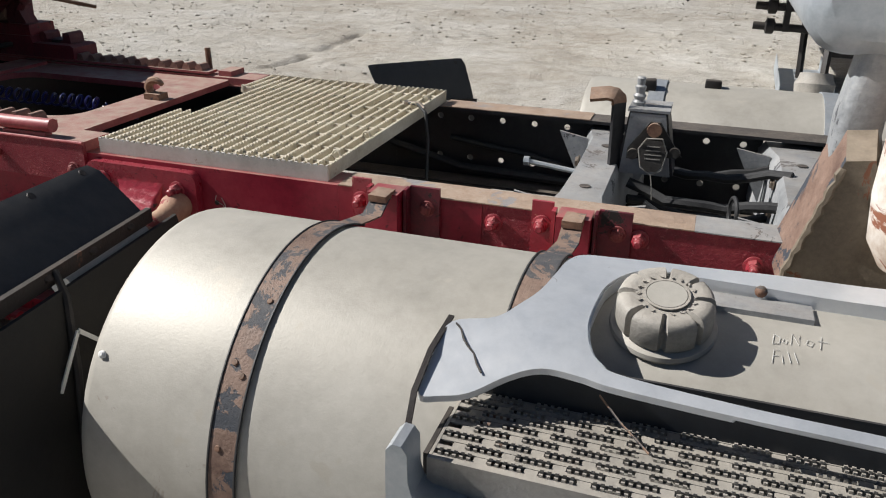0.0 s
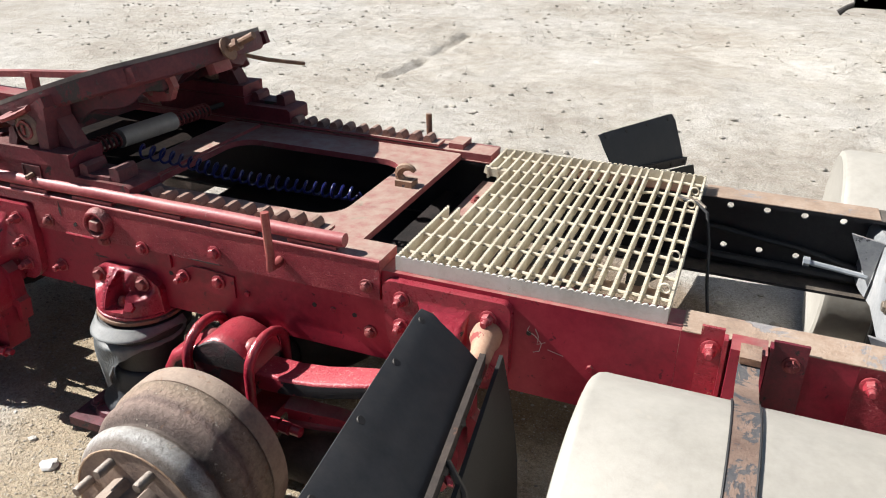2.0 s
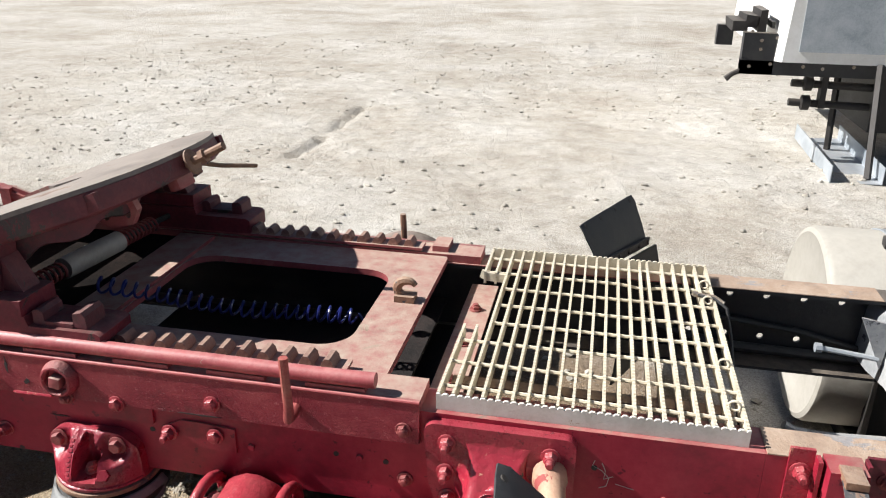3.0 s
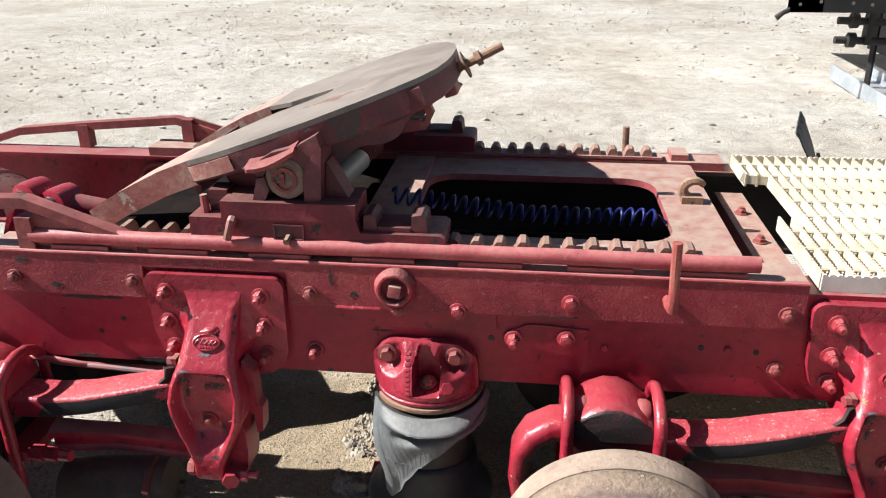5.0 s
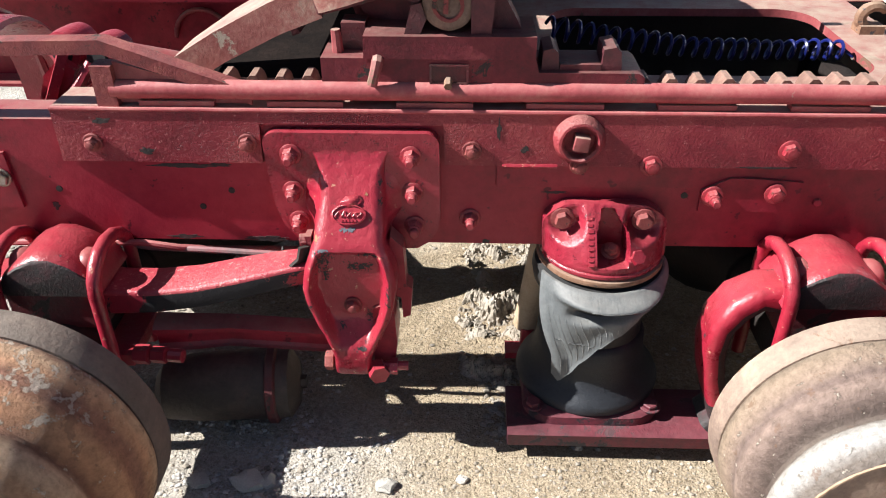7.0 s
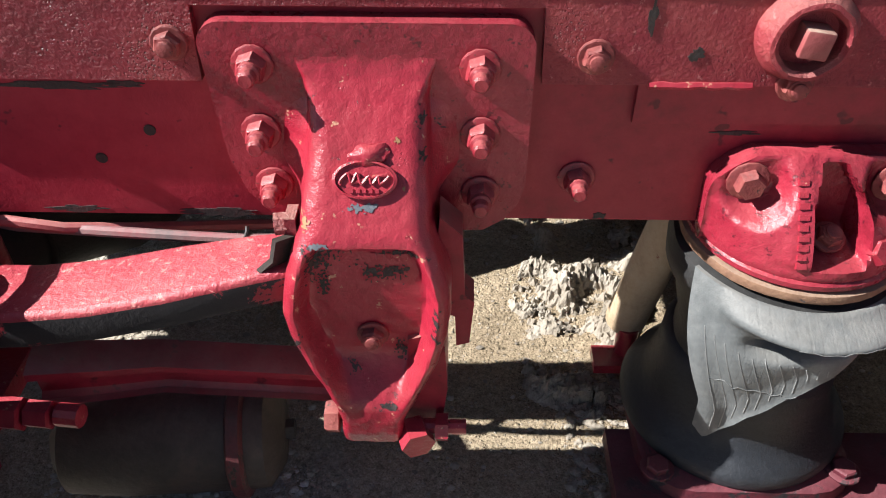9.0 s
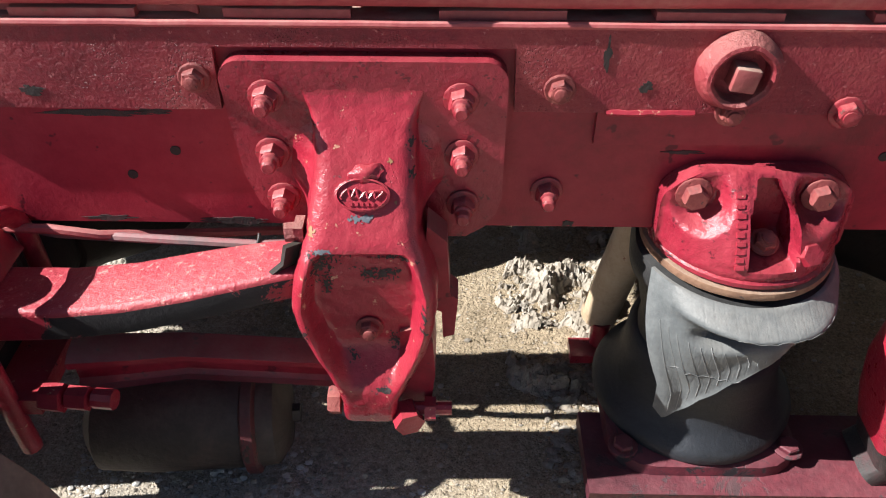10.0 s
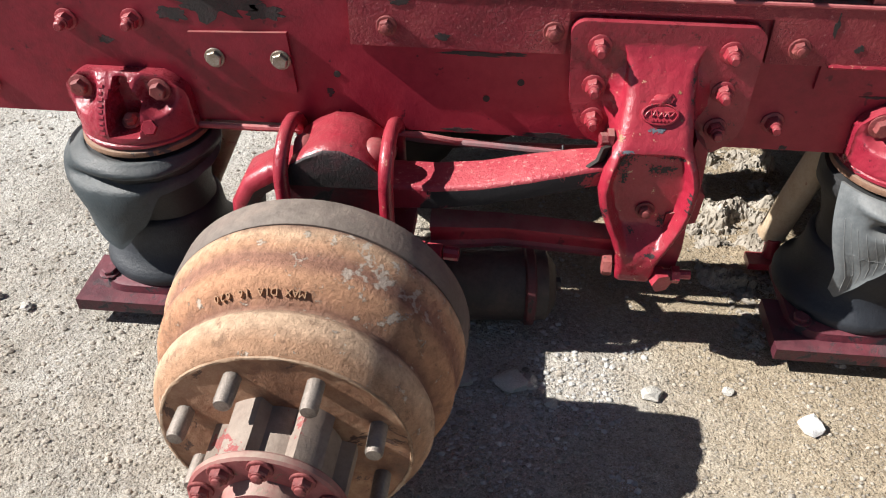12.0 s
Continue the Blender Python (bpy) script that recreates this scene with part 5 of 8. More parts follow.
YELLOWED = mat("old_yellow_primer", [(0.20, 0.10, 0.045), (0.28, 0.15, 0.07), (0.34, 0.21, 0.12)], 60.0, (0.5, 0.7), bump=0.2)
BLUED = mat("old_grey_primer", [(0.06, 0.07, 0.09), (0.11, 0.125, 0.15), (0.18, 0.17, 0.17)], 60.0, (0.5, 0.7), bump=0.2)


def spring_bracket(shift):
    """The cast hanger that carries the spring arm, bolted to the near web."""
    th = thing("spring_bracket", (shift, 0, 0.30), "red cast suspension bracket bolted to the rail, paint chipped", "spring bracket", "spring brackets")
    T = Matrix.Translation((shift, 0, 0))

    def put(name, bm, m_, parent=th, label=""):
        bmesh.ops.transform(bm, matrix=T, verts=bm.verts)
        return part(name, bm, m_, parent, label)

    bm = BM()
    arc = lambda cx, cz, a0, a1: [(cx + 0.024 * math.cos(radians(a0 + (a1 - a0) * k / 6)), cz + 0.024 * math.sin(radians(a0 + (a1 - a0) * k / 6))) for k in range(7)]
    o = arc(-0.1285, 0.608, 172, 90) + arc(0.1295, 0.608, 90, 0) + [(0.1535, 0.46), (0.1475, 0.437), (0.134, 0.417), (0.112, 0.402), (-0.06, 0.400), (-0.108, 0.420), (-0.130, 0.448), (-0.143, 0.490)]
    prism(bm, o, "y", -0.024, -0.0005)
    soften(bm, 0.006, 3, 25)
    put("mounting_plate", bm, RED_PLATE)
    # column that swells out into the shield, with a shallow recess inside the shield's rim
    rows = [(0.622, -0.0225, -0.080, 0.076, 0.002), (0.606, -0.0232, -0.072, 0.070, 0.002), (0.594, -0.0246, -0.066, 0.065, 0.003), (0.58, -0.0295, -0.061, 0.060, 0.008), (0.56, -0.0420, -0.058, 0.058, 0.018), (0.54, -0.057, -0.057, 0.058, 0.022),
            (0.52, -0.071, -0.058, 0.058, 0.024), (0.50, -0.086, -0.060, 0.058, 0.024), (0.48, -0.100, -0.063, 0.060, 0.024), (0.46, -0.113, -0.066, 0.060, 0.022), (0.44, -0.123, -0.074, 0.067, 0.020),
            (0.42, -0.129, -0.080, 0.075, 0.017), (0.40, -0.133, -0.084, 0.080, 0.015), (0.38, -0.137, -0.086, 0.080, 0.013), (0.35, -0.142, -0.079, 0.076, 0.012), (0.32, -0.147, -0.067, 0.067, 0.012),
            (0.29, -0.151, -0.053, 0.054, 0.012), (0.262, -0.154, -0.042, 0.041, 0.011), (0.24, -0.156, -0.036, 0.031, 0.010), (0.222, -0.156, -0.037, 0.030, 0.010), (0.206, -0.153, -0.037, 0.030, 0.012), (0.200, -0.147, -0.034, 0.027, 0.012)]

    def at_height(z):
        for a, c in zip(rows, rows[1:]):
            if c[0] <= z <= a[0]:
                k = (a[0] - z) / (a[0] - c[0])
                return [p + (q - p) * k for p, q in zip(a[1:], c[1:])]
        return rows[-1][1:]

    def step(a, c, v):
        k = min(1.0, max(0.0, (v - a) / (c - a)))
        return k * k * (3 - 2 * k)

    def front(x, z):
        """How far the casting's face stands out at a place on it."""
        y, xa, xb, r = at_height(z)
        d = min(x - xa, xb - x)
        e = max(0.0, r - d)
        y += r - math.sqrt(max(0.0, r * r - e * e))
        top = 0.452 - 0.10 * max(0.0, abs(x) - 0.030)
        dish = step(0.012, 0.027, d) * step(0.0, 0.007, top - z) * step(0.255, 0.320, z)
        ridge = math.exp(-((d - 0.011) / 0.008) ** 2) * step(0.452, 0.425, z) * step(0.235, 0.28, z)
        y -= 0.0045 * ridge
        return y + max(0.0, -0.110 - 0.05 * (0.45 - z) - y) * dish

    bm = BM()
    rings, z = [], 0.622
    while z > 0.2005:
        y, xa, xb, r = at_height(z)
        back = -0.002 if z > 0.40 else -0.035
        cols = [xa + (xb - xa) * (0.5 - 0.5 * math.cos(math.pi * k / 48)) * 0.55 + (xb - xa) * k / 48 * 0.45 for k in range(49)]
        fl = 0.030 * step(0.44, 0.50, z)         # fillet where the column meets the plate
        ya, yb = front(cols[0], z), front(cols[-1], z)
        left = [(xa - fl * (1 - q) ** 1.8, back + (min(back, -0.022) - back if fl else 0.0) + (ya - min(back, -0.022)) * q, z) for q in (0.0, 0.25, 0.5, 0.75)] if fl > 0.001 else [(xa, back + (ya - back) * q, z) for q in (0.0, 0.25, 0.5, 0.75)]
        right = [(xb + (xa - p[0]), back + (p[1] - back) * ((yb - back) / (ya - back)), z) for p in left[::-1]]
        rings.append(left + [(x, front(x, z), z) for x in cols] + right)
        z -= 0.0033
    loft(bm, rings)
    rough_up(bm, 0.0007, 60)
    body = put("casting", bm, RED_GLOSS, th, "glossy red casting")
    # patches worn through the paint
    for x0, z0, rx, rz, tone in ((-0.050, 0.425, 0.010, 0.018, 0), (-0.036, 0.440, 0.014, 0.006, 0), (0.010, 0.420, 0.020, 0.010, 0), (0.036, 0.443, 0.022, 0.004, 0), (-0.046, 0.398, 0.005, 0.012, 0), (-0.058, 0.470, 0.004, 0.006, 1), (0.050, 0.445, 0.004, 0.004, 1),
                                 (-0.004, 0.484, 0.014, 0.003, 2), (0.050, 0.552, 0.004, 0.007, 0), (0.052, 0.520, 0.003, 0.010, 0), (0.030, 0.535, 0.003, 0.002, 1), (0.034, 0.500, 0.002, 0.004, 1), (-0.044, 0.452, 0.012, 0.003, 2), (0.012, 0.265, 0.010, 0.004, 0),
                                 (-0.072, 0.350, 0.004, 0.010, 0), (0.066, 0.372, 0.004, 0.014, 0), (0.030, 0.318, 0.006, 0.010, 0), (-0.020, 0.300, 0.006, 0.006, 0)):
        bm = BM()
        cells = {}
        for i in range(49):
            for j in range(49):
                u, v = (i - 24) / 24, (j - 24) / 24
                cells[i, j] = (u, v, x0 + rx * 1.5 * u, z0 + rz * 1.5 * v)
        grid = {}
        for i in range(48):
            for j in range(48):
                u, v, x, z = cells[i, j]
                if math.hypot(u, v) + 0.8 * noise.noise(Vector((x * 110, z * 110, z0 * 70))) + 1.0 * noise.noise(Vector((x * 380, z * 380, z0 * 90))) > 0.42:
                    continue
                corner = []
                for a, c in ((i, j), (i + 1, j), (i + 1, j + 1), (i, j + 1)):
                    if (a, c) not in grid:
                        x, z = cells[a, c][2:]
                        grid[a, c] = bm.verts.new((x, front(x, z) - 0.0008, z))
                    corner.append(grid[a, c])
                bm.faces.new(corner)
        if bm.faces:
            put("worn_patch", bm, (WORN_SHADED, YELLOWED, BLUED)[tone], body)
    # worn number bars and the oval maker's mark as plain shapes
    for k in range(5):
        bm = BM()
        yb_ = front(0.008 + 0.0075 * k, 0.437)
        box(bm, (0.003 + 0.0075 * k, yb_ - 0.0012, 0.4330), (0.0078 + 0.0075 * k, yb_ + 0.003, 0.4415 - 0.001 * (k % 2)))
        soften(bm, 0.0007, 1)
        put("cast_mark", bm, RED_GLOSS, body)
    bm = BM()
    M_ = Matrix.Translation((-0.001, -0.0835, 0.506)) @ Matrix.Rotation(radians(-36), 4, "X") @ Matrix.Scale(0.98, 4)
    ov = [(0.031 * math.cos(t), 0.0185 * math.sin(t)) for t in [2 * math.pi * k / 24 for k in range(24)]]
    loft(bm, [[(x * s, y, z * s) for x, z in ov] for s, y in ((1, 0.006), (1, -0.004), (0.9, -0.005), (0.88, -0.002))])
    sweep(bm, flowing([(-0.022, -0.003, -0.005), (-0.016, -0.004, 0.006), (-0.012, -0.004, -0.003), (-0.007, -0.004, 0.006), (-0.003, -0.004, -0.004), (0.004, -0.004, 0.003), (0.007, -0.004, -0.004), (0.013, -0.004, 0.003), (0.015, -0.004, -0.004), (0.021, -0.003, 0.005)], 4), 0.0016, 6)
    for k in range(5):
        box(bm, (-0.014 + 0.006 * k, -0.0042, -0.0125), (-0.0105 + 0.006 * k, -0.001, -0.0085))
    lump = bmesh.ops.create_icosphere(bm, subdivisions=3, radius=1.0)["verts"]
    for v in lump:
        k = 1 + 0.35 * noise.noise(v.co * 1.9 + Vector((4, 0, 1)))
        v.co = Vector((0.003 + 0.020 * v.co.x * k, 0.003 + 0.010 * v.co.y * k, 0.023 + 0.011 * v.co.z * k + 0.003 * v.co.x))
    bmesh.ops.transform(bm, matrix=M_, verts=bm.verts)
    put("oval_emblem", bm, RED_GLOSS, body, "worn oval cast emblem")
    # clevis foot with its cross bolt
    bm = BM()
    loft(bm, [[(x, y, z) for x, y in rounded(-0.036 - a, -0.140, 0.028 + a, -0.060, 0.010, 3)] for z, a in ((0.262, -0.010), (0.245, -0.006), (0.215, -0.001), (0.1985, -0.003))])
    put("clevis", bm, RED_GLOSS)
    bm = BM(); revolve(bm, [(0.0, 0), (0.017, 0), (0.019, 0.004), (0.019, 0.016), (0.0, 0.018)], (-0.058, -0.128, 0.217), (1, 0, 0), 6)
    put("bolt_head", bm, RUST_RED)
    bm = BM(); rod(bm, (0.030, -0.138, 0.214), (0.098, -0.138, 0.216), 0.009, 10); revolve(bm, [(0.0, 0), (0.019, 0), (0.019, 0.028), (0.0, 0.028)], (0.038, -0.135, 0.210), (0.3, -0.9, 0.0), 6); revolve(bm, [(0.0, 0), (0.016, 0), (0.016, 0.014), (0.0, 0.014)], (0.064, -0.138, 0.214), (1, 0, 0), 6)
    put("clevis_bolt", bm, RED_GLOSS)
    # side cheeks and the shim clip where the arm enters
    bm = BM(); prism(bm, [(0.068, 0.462), (0.090, 0.440), (0.094, 0.36), (0.104, 0.35), (0.100, 0.29), (0.086, 0.285), (0.084, 0.33), (0.060, 0.34), (0.062, 0.40)], "y", -0.082, -0.045); soften(bm, 0.004)
    put("cheek", bm, RED)
    bm = BM(); prism(bm, [(0.036, 0.335), (0.066, 0.345), (0.074, 0.325), (0.077, 0.260), (0.072, 0.212), (0.060, 0.202), (0.032, 0.206)], "y", -0.122, -0.050); soften(bm, 0.005)
    put("lower_cheek", bm, RED)
    bm = BM(); sweep(bm, [(-0.076, -0.100, 0.452), (-0.083, -0.100, 0.425), (-0.098, -0.100, 0.410), (-0.104, -0.100, 0.392), (-0.094, -0.100, 0.376)], None, flat=(0.016, 0.003))
    put("shim_clip", bm, DARK_STEEL)
    bm = BM(); box(bm, (-0.0785, -0.098, 0.428), (-0.068, -0.074, 0.470)); revolve(bm, [(0.0, 0.0), (0.011, 0.0), (0.011, 0.012), (0.0, 0.013)], (-0.0785, -0.088, 0.458), (-1, -0.2, 0), 6); soften(bm, 0.002)
    put("stop_lug", bm, RED_ROUGH)
    for x, z in ((-0.104, 0.592), (-0.106, 0.521), (-0.101, 0.460), (0.104, 0.590), (0.106, 0.520), (0.108, 0.452)):
        piece("bolt", NUT, th, Matrix.Translation((x + shift, -0.024, z)))
    piece("bolt", NUT_RUST, th, Matrix.Translation((shift, -0.1158, 0.338)) @ Matrix.Scale(0.95, 4))
    return th


rear_bracket = spring_bracket(0.0)
D = 1.369
front_bracket = copy_thing(rear_bracket, Matrix.Translation((D, 0, 0.30)))


# ---- spring arm, saddle, U-bolts ----
NUT_DARK = nut_mesh("nut_dark", 0.0150, 0.012, 0.021, 0.0, PLATE_RED)


def spring_arm():
    th = thing("suspension_beam", (-0.5, -0.08, 0.05), "red forged suspension arm curling down to the air spring plate", "suspension arm", "suspension arms")
    bm = BM()
    mid = [(-0.070, 0.400), (-0.12, 0.394), (-0.20, 0.377), (-0.28, 0.357), (-0.36, 0.345), (-0.44, 0.343), (-0.52, 0.350), (-0.60, 0.366), (-0.645, 0.366), (-0.682, 0.346), (-0.706, 0.305), (-0.711, 0.25), (-0.702, 0.19), (-0.684, 0.13), (-0.672, 0.085), (-0.69, 0.060)]
    hh = [0.020, 0.020, 0.021, 0.022, 0.024, 0.026, 0.028, 0.028, 0.026, 0.024, 0.022, 0.021, 0.020, 0.020, 0.021, 0.022]
    rings = []
    for i, ((x, z), h) in enumerate(zip(mid, hh)):
        a, c = Vector(mid[max(i - 1, 0)]), Vector(mid[min(i + 1, len(mid) - 1)])
        d = (c - a).normalized()
        nrm = Vector((-d.y, d.x))
        w0, w1 = -0.132, -0.048
        if i < 2:
            w0 = -0.112 - 0.010 * i
        if i > 8:
            w0 = -0.140
        sec = rounded(w0, -h, w1, h, 0.008 if i < 6 else 0.013 if i < 8 else min(0.022, h * 0.8), 4)
        rings.append([(x + nrm.x * q, yy, z + nrm.y * q) for yy, q in sec])
    loft(bm, rings)
    bm.normal_update()
    bmesh.ops.recalc_face_normals(bm, faces=bm.faces)
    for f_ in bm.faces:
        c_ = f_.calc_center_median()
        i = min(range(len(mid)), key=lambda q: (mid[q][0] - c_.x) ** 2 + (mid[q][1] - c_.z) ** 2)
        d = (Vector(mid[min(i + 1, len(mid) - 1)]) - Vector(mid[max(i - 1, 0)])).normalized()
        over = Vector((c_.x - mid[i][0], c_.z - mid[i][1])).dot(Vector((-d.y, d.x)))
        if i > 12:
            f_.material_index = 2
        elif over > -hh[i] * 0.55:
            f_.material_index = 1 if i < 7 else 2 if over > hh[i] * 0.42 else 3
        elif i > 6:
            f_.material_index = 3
    part("arm", bm, [RED_SPECKLED, ARM_SIDE, WORN_SHADED, RED_GLOSS], th, "chipped and speckled red forged arm")
    # saddle block over the axle
    bm = BM()
    prof = [(-0.625, 0.372), (-0.605, 0.415), (-0.575, 0.438), (-0.545, 0.452), (-0.515, 0.452), (-0.485, 0.438), (-0.455, 0.412), (-0.44, 0.372)]
    loft(bm, [[(x * 1.0, y, 0.372 + (z - 0.372) * f_) for x, z in prof] for y, f_ in ((-0.152, 0.84), (-0.149, 0.90), (-0.140, 0.97), (-0.125, 1.0), (-0.05, 1.0), (-0.03, 0.95), (-0.02, 0.8))])
    rough_up(bm, 0.001, 50)
    bmesh.ops.recalc_face_normals(bm, faces=bm.faces)
    # front face turns black, its shade painted over rough scale
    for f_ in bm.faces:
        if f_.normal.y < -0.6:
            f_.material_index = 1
    part("saddle", bm, [RED_GLOSS, WORN_SHADED], th, "worn red saddle block")
    bm = BM(); box(bm, (-0.612, -0.147, 0.300), (-0.448, -0.025, 0.3715)); soften(bm, 0.005)
    part("saddle_base", bm, BLACK_RED, th)
    for x in (-0.618, -0.440):
        bm = BM()
        arch = [(x, -0.165, 0.16), (x, -0.165, 0.385)] + [(x, -0.085 - 0.080 * math.cos(t), 0.385 + 0.062 * math.sin(t)) for t in [math.pi * k / 8 for k in range(1, 8)]] + [(x, -0.005, 0.385), (x, -0.005, 0.16)]
        sweep(bm, arch, 0.0128, 12)
        part("u_bolt", bm, RED_GLOSS, th, "thick red U-bolt")
        bm = BM(); revolve(bm, [(0.0, 0), (0.028, 0), (0.033, 0.008), (0.033, 0.020), (0.028, 0.028), (0.0, 0.028)], (x + (0.014 if x < -0.5 else -0.042), -0.10, 0.405), (1, 0, 0), 16)
        part("seat_boss", bm, RED, th)
    # plate below the air spring
    bm = BM(); box(bm, (-1.082, -0.158, 0.035), (-0.65, -0.02, 0.062)); soften(bm, 0.004)
    part("spring_plate", bm, PLATE_RED, th, "red plate below the air spring")
    bm = BM(); loft(bm, [[(x, y, z) for x, y in rounded(-1.050 + a, -0.128 + a, -0.780 - a, 0.12 - a, 0.06, 4)] for z, a in ((0.0625, 0.0), (0.078, 0.003), (0.082, 0.010))])
    part("raised_pad", bm, PLATE_RED, th)
    for x in (-1.03, -0.80):
        piece("bolt", NUT_DARK, th, pose(x, -0.095, 0.082, -90, 0, 0))
    # bottom cap, its nuts and the track rod that runs to the bracket
    bm = BM(); box(bm, (-0.53, -0.165, 0.226), (-0.405, -0.03, 0.252)); soften(bm, 0.007)
    part("bottom_cap", bm, RED_GLOSS, th)
    bm = BM()
    for k in range(3):
        revolve(bm, [(0.0, 0), (0.019 - 0.003 * k, 0), (0.019 - 0.003 * k, 0.026), (0.0, 0.028)], (-0.404 + 0.031 * k, -0.150, 0.243 - 0.001 * k), (1, -0.1, 0), 6 if k < 2 else 10)
    part("clamp_bolt", bm, RED_GLOSS, th)
    bm = BM()
    web = [(-0.112, -0.024), (-0.106, -0.028), (-0.098, -0.018), (-0.098, 0.002), (-0.110, 0.008), (-0.110, 0.016), (-0.098, 0.022), (-0.078, 0.026), (-0.070, 0.018), (-0.070, -0.024)]
    loft(bm, [[(x, y * k, z + v * k) for y, v in web] for x, z, k in ((-0.37, 0.268, 1.25), (-0.30, 0.262, 1.12), (-0.24, 0.258, 1.0), (-0.10, 0.250, 1.0), (0.03, 0.242, 1.0))])
    soften(bm, 0.003)
    part("track_rod", bm, RED, th, "dark red track rod")
    return th


arm_rear = spring_arm()
arm_front = copy_thing(arm_rear, Matrix.Translation((-0.5 + D, -0.08, 0.05)))


# ---- air springs ----
NUT_CAP = nut_mesh("nut_cap", 0.0150, 0.017, 0.0215, 0.0, RUST_RED)


def between(pairs, v):
    """Smooth value at v of a short list of (place, value)."""
    for (a, p), (c, q) in zip(pairs, pairs[1:]):
        if v <= c:
            k = min(1.0, max(0.0, (v - a) / (c - a)))
            k = k * k * (3 - 2 * k) * 0.5 + k * 0.5
            return p + (q - p) * k
    return pairs[-1][1]


def air_spring(cx, cy, start, hang_down, roll, flare, belly, dent, cords, rubber):
    """start: degrees at which the torn skin begins, above and below. hang_down: how deep it hangs along its length."""
    th = thing("air_spring", (cx, cy, 0.082), "torn grey rubber air spring sagging under a red cast cap", "air spring", "air springs")
    R = 0.114
    # cap casting: a drum below that leans back to the rail, with two scooped bolt pockets and a slot
    def step(a, c, v):
        k = min(1.0, max(0.0, (v - a) / (c - a)))
        return k * k * (3 - 2 * k)

    def face(u, v):
        f_ = (v - 0.391) / 0.113
        low = cy - math.sqrt(max(0.0005, R * R - u * u))
        low = min(low, -0.022)
        y = low + (-0.027 - low) * max(0.0, f_) ** 1.8
        y += 0.003 * step(0.010, 0.0, v - 0.391)
        dl = math.hypot((u + 0.078) / 1.0, (v - 0.480) / 1.05)
        dr = math.hypot((u - 0.066) / 1.0, (v - 0.478) / 1.05)
        pocket = max(step(0.044, 0.026, dl), step(0.040, 0.024, dr))
        kk = step(0.452, 0.503, v)
        right, left = 0.030 - 0.020 * kk + 0.004 * step(0.409, 0.43, v) * (1 - kk), -0.0170 + 0.011 * kk
        slot = step(left - 0.003, left, u) * step(right + 0.004, right, u) * step(0.408, 0.413, v) * step(0.500, 0.491, v)
        y = y + (max(y, -0.028) - y) * pocket
        y = y + (-0.020 - y) * slot
        band = step(-0.046, -0.042, u) * step(-0.0185, -0.021, u) * step(0.408, 0.414, v)
        return y - 0.002 * band

    def width(v):
        f_ = max(0.0, (v - 0.453) / 0.051)
        return R - 0.002 - 0.040 * f_ ** 2.6

    bm = BM()
    NU, NV = 64, 34
    rows = []
    for j in range(NV + 1):
        v = 0.391 + 0.113 * j / NV
        w = width(v)
        row = [(cx + w * (2 * i / NU - 1) - 0.006 * j / NV, face(w * (2 * i / NU - 1), v) + 0.0008 * noise.noise(Vector((i * 0.4, j * 0.4, cx))), v - 0.004 * ((2 * i / NU - 1) ** 2) * j / NV) for i in range(NU + 1)]
        rows.append([(row[0][0], -0.0008, row[0][2])] + row + [(row[-1][0], -0.0008, row[-1][2])])
    a = loft(bm, rows, False, False)
    bm.faces.new([r for r in a[-1]][::-1])
    cap_ob = part("cap", bm, RED_PLATE, th, "red cast cap with scooped bolt pockets", 50)
    bm = BM(); revolve(bm, [(0.0, 0.3835), (R - 0.004, 0.3835), (R + 0.001, 0.3865), (R + 0.0015, 0.3925), (R - 0.002, 0.3955), (0.0, 0.3955)], (cx, cy, 0), (0, 0, 1), 40)
    part("cap_rim", bm, RED_PLATE, cap_ob)
    for k in range(9):
        z = 0.414 + 0.0088 * k
        bm = BM(); box(bm, (-0.0050, -0.0016, -0.0030), (0.0050 - 0.0012 * (k % 3 == 1), 0.003, 0.0030 - 0.0008 * (k % 2)), Matrix.Translation((cx - 0.031 - 0.006 * (z - 0.392) / 0.118, face(-0.032, z) - 0.0008, z)) @ Matrix.Rotation(radians(-35), 4, "X"))
        part("cast_letter", bm, RED_GLOSS, cap_ob)
    for x, z, m_ in ((-0.082, 0.474, NUT_CAP), (0.062, 0.474, NUT_CAP)):
        piece("bolt", m_, th, Matrix.Translation((cx + x, -0.029, z)))
    piece("bolt", NUT_RUST, th, pose(cx + 0.006, -0.050, 0.418, -62, 0, 0))
    bm = BM(); revolve(bm, [(0.0, 0.006), (0.013, 0.006), (0.015, 0.0), (0.015, -0.006), (0.0, -0.006)], (cx + 0.050, face(0.052, 0.424) - 0.001, 0.424), (0.25, -0.8, 0.55), 6); soften(bm, 0.002)
    part("cast_boss", bm, RED_GLOSS, cap_ob)
    # bead ring, bellows, piston
    bm = BM(); revolve(bm, [(R - 0.004, 0.3710), (R + 0.004, 0.3715), (R + 0.0055, 0.3760), (R + 0.004, 0.3815), (R - 0.004, 0.3830)], (cx, cy, 0), (0, 0, 1), 40, wob=0.015)
    part("bead_ring", bm, RUST, th, "rust-crusted bead ring")
    bm = BM()
    prof = [(0.100, 0.3665), (0.122, 0.361), (0.128, 0.345), (0.122, 0.318), (0.106, 0.30), (0.098, 0.27), (0.094, 0.235), (0.098, 0.20), (0.104, 0.180)]
    rings = []
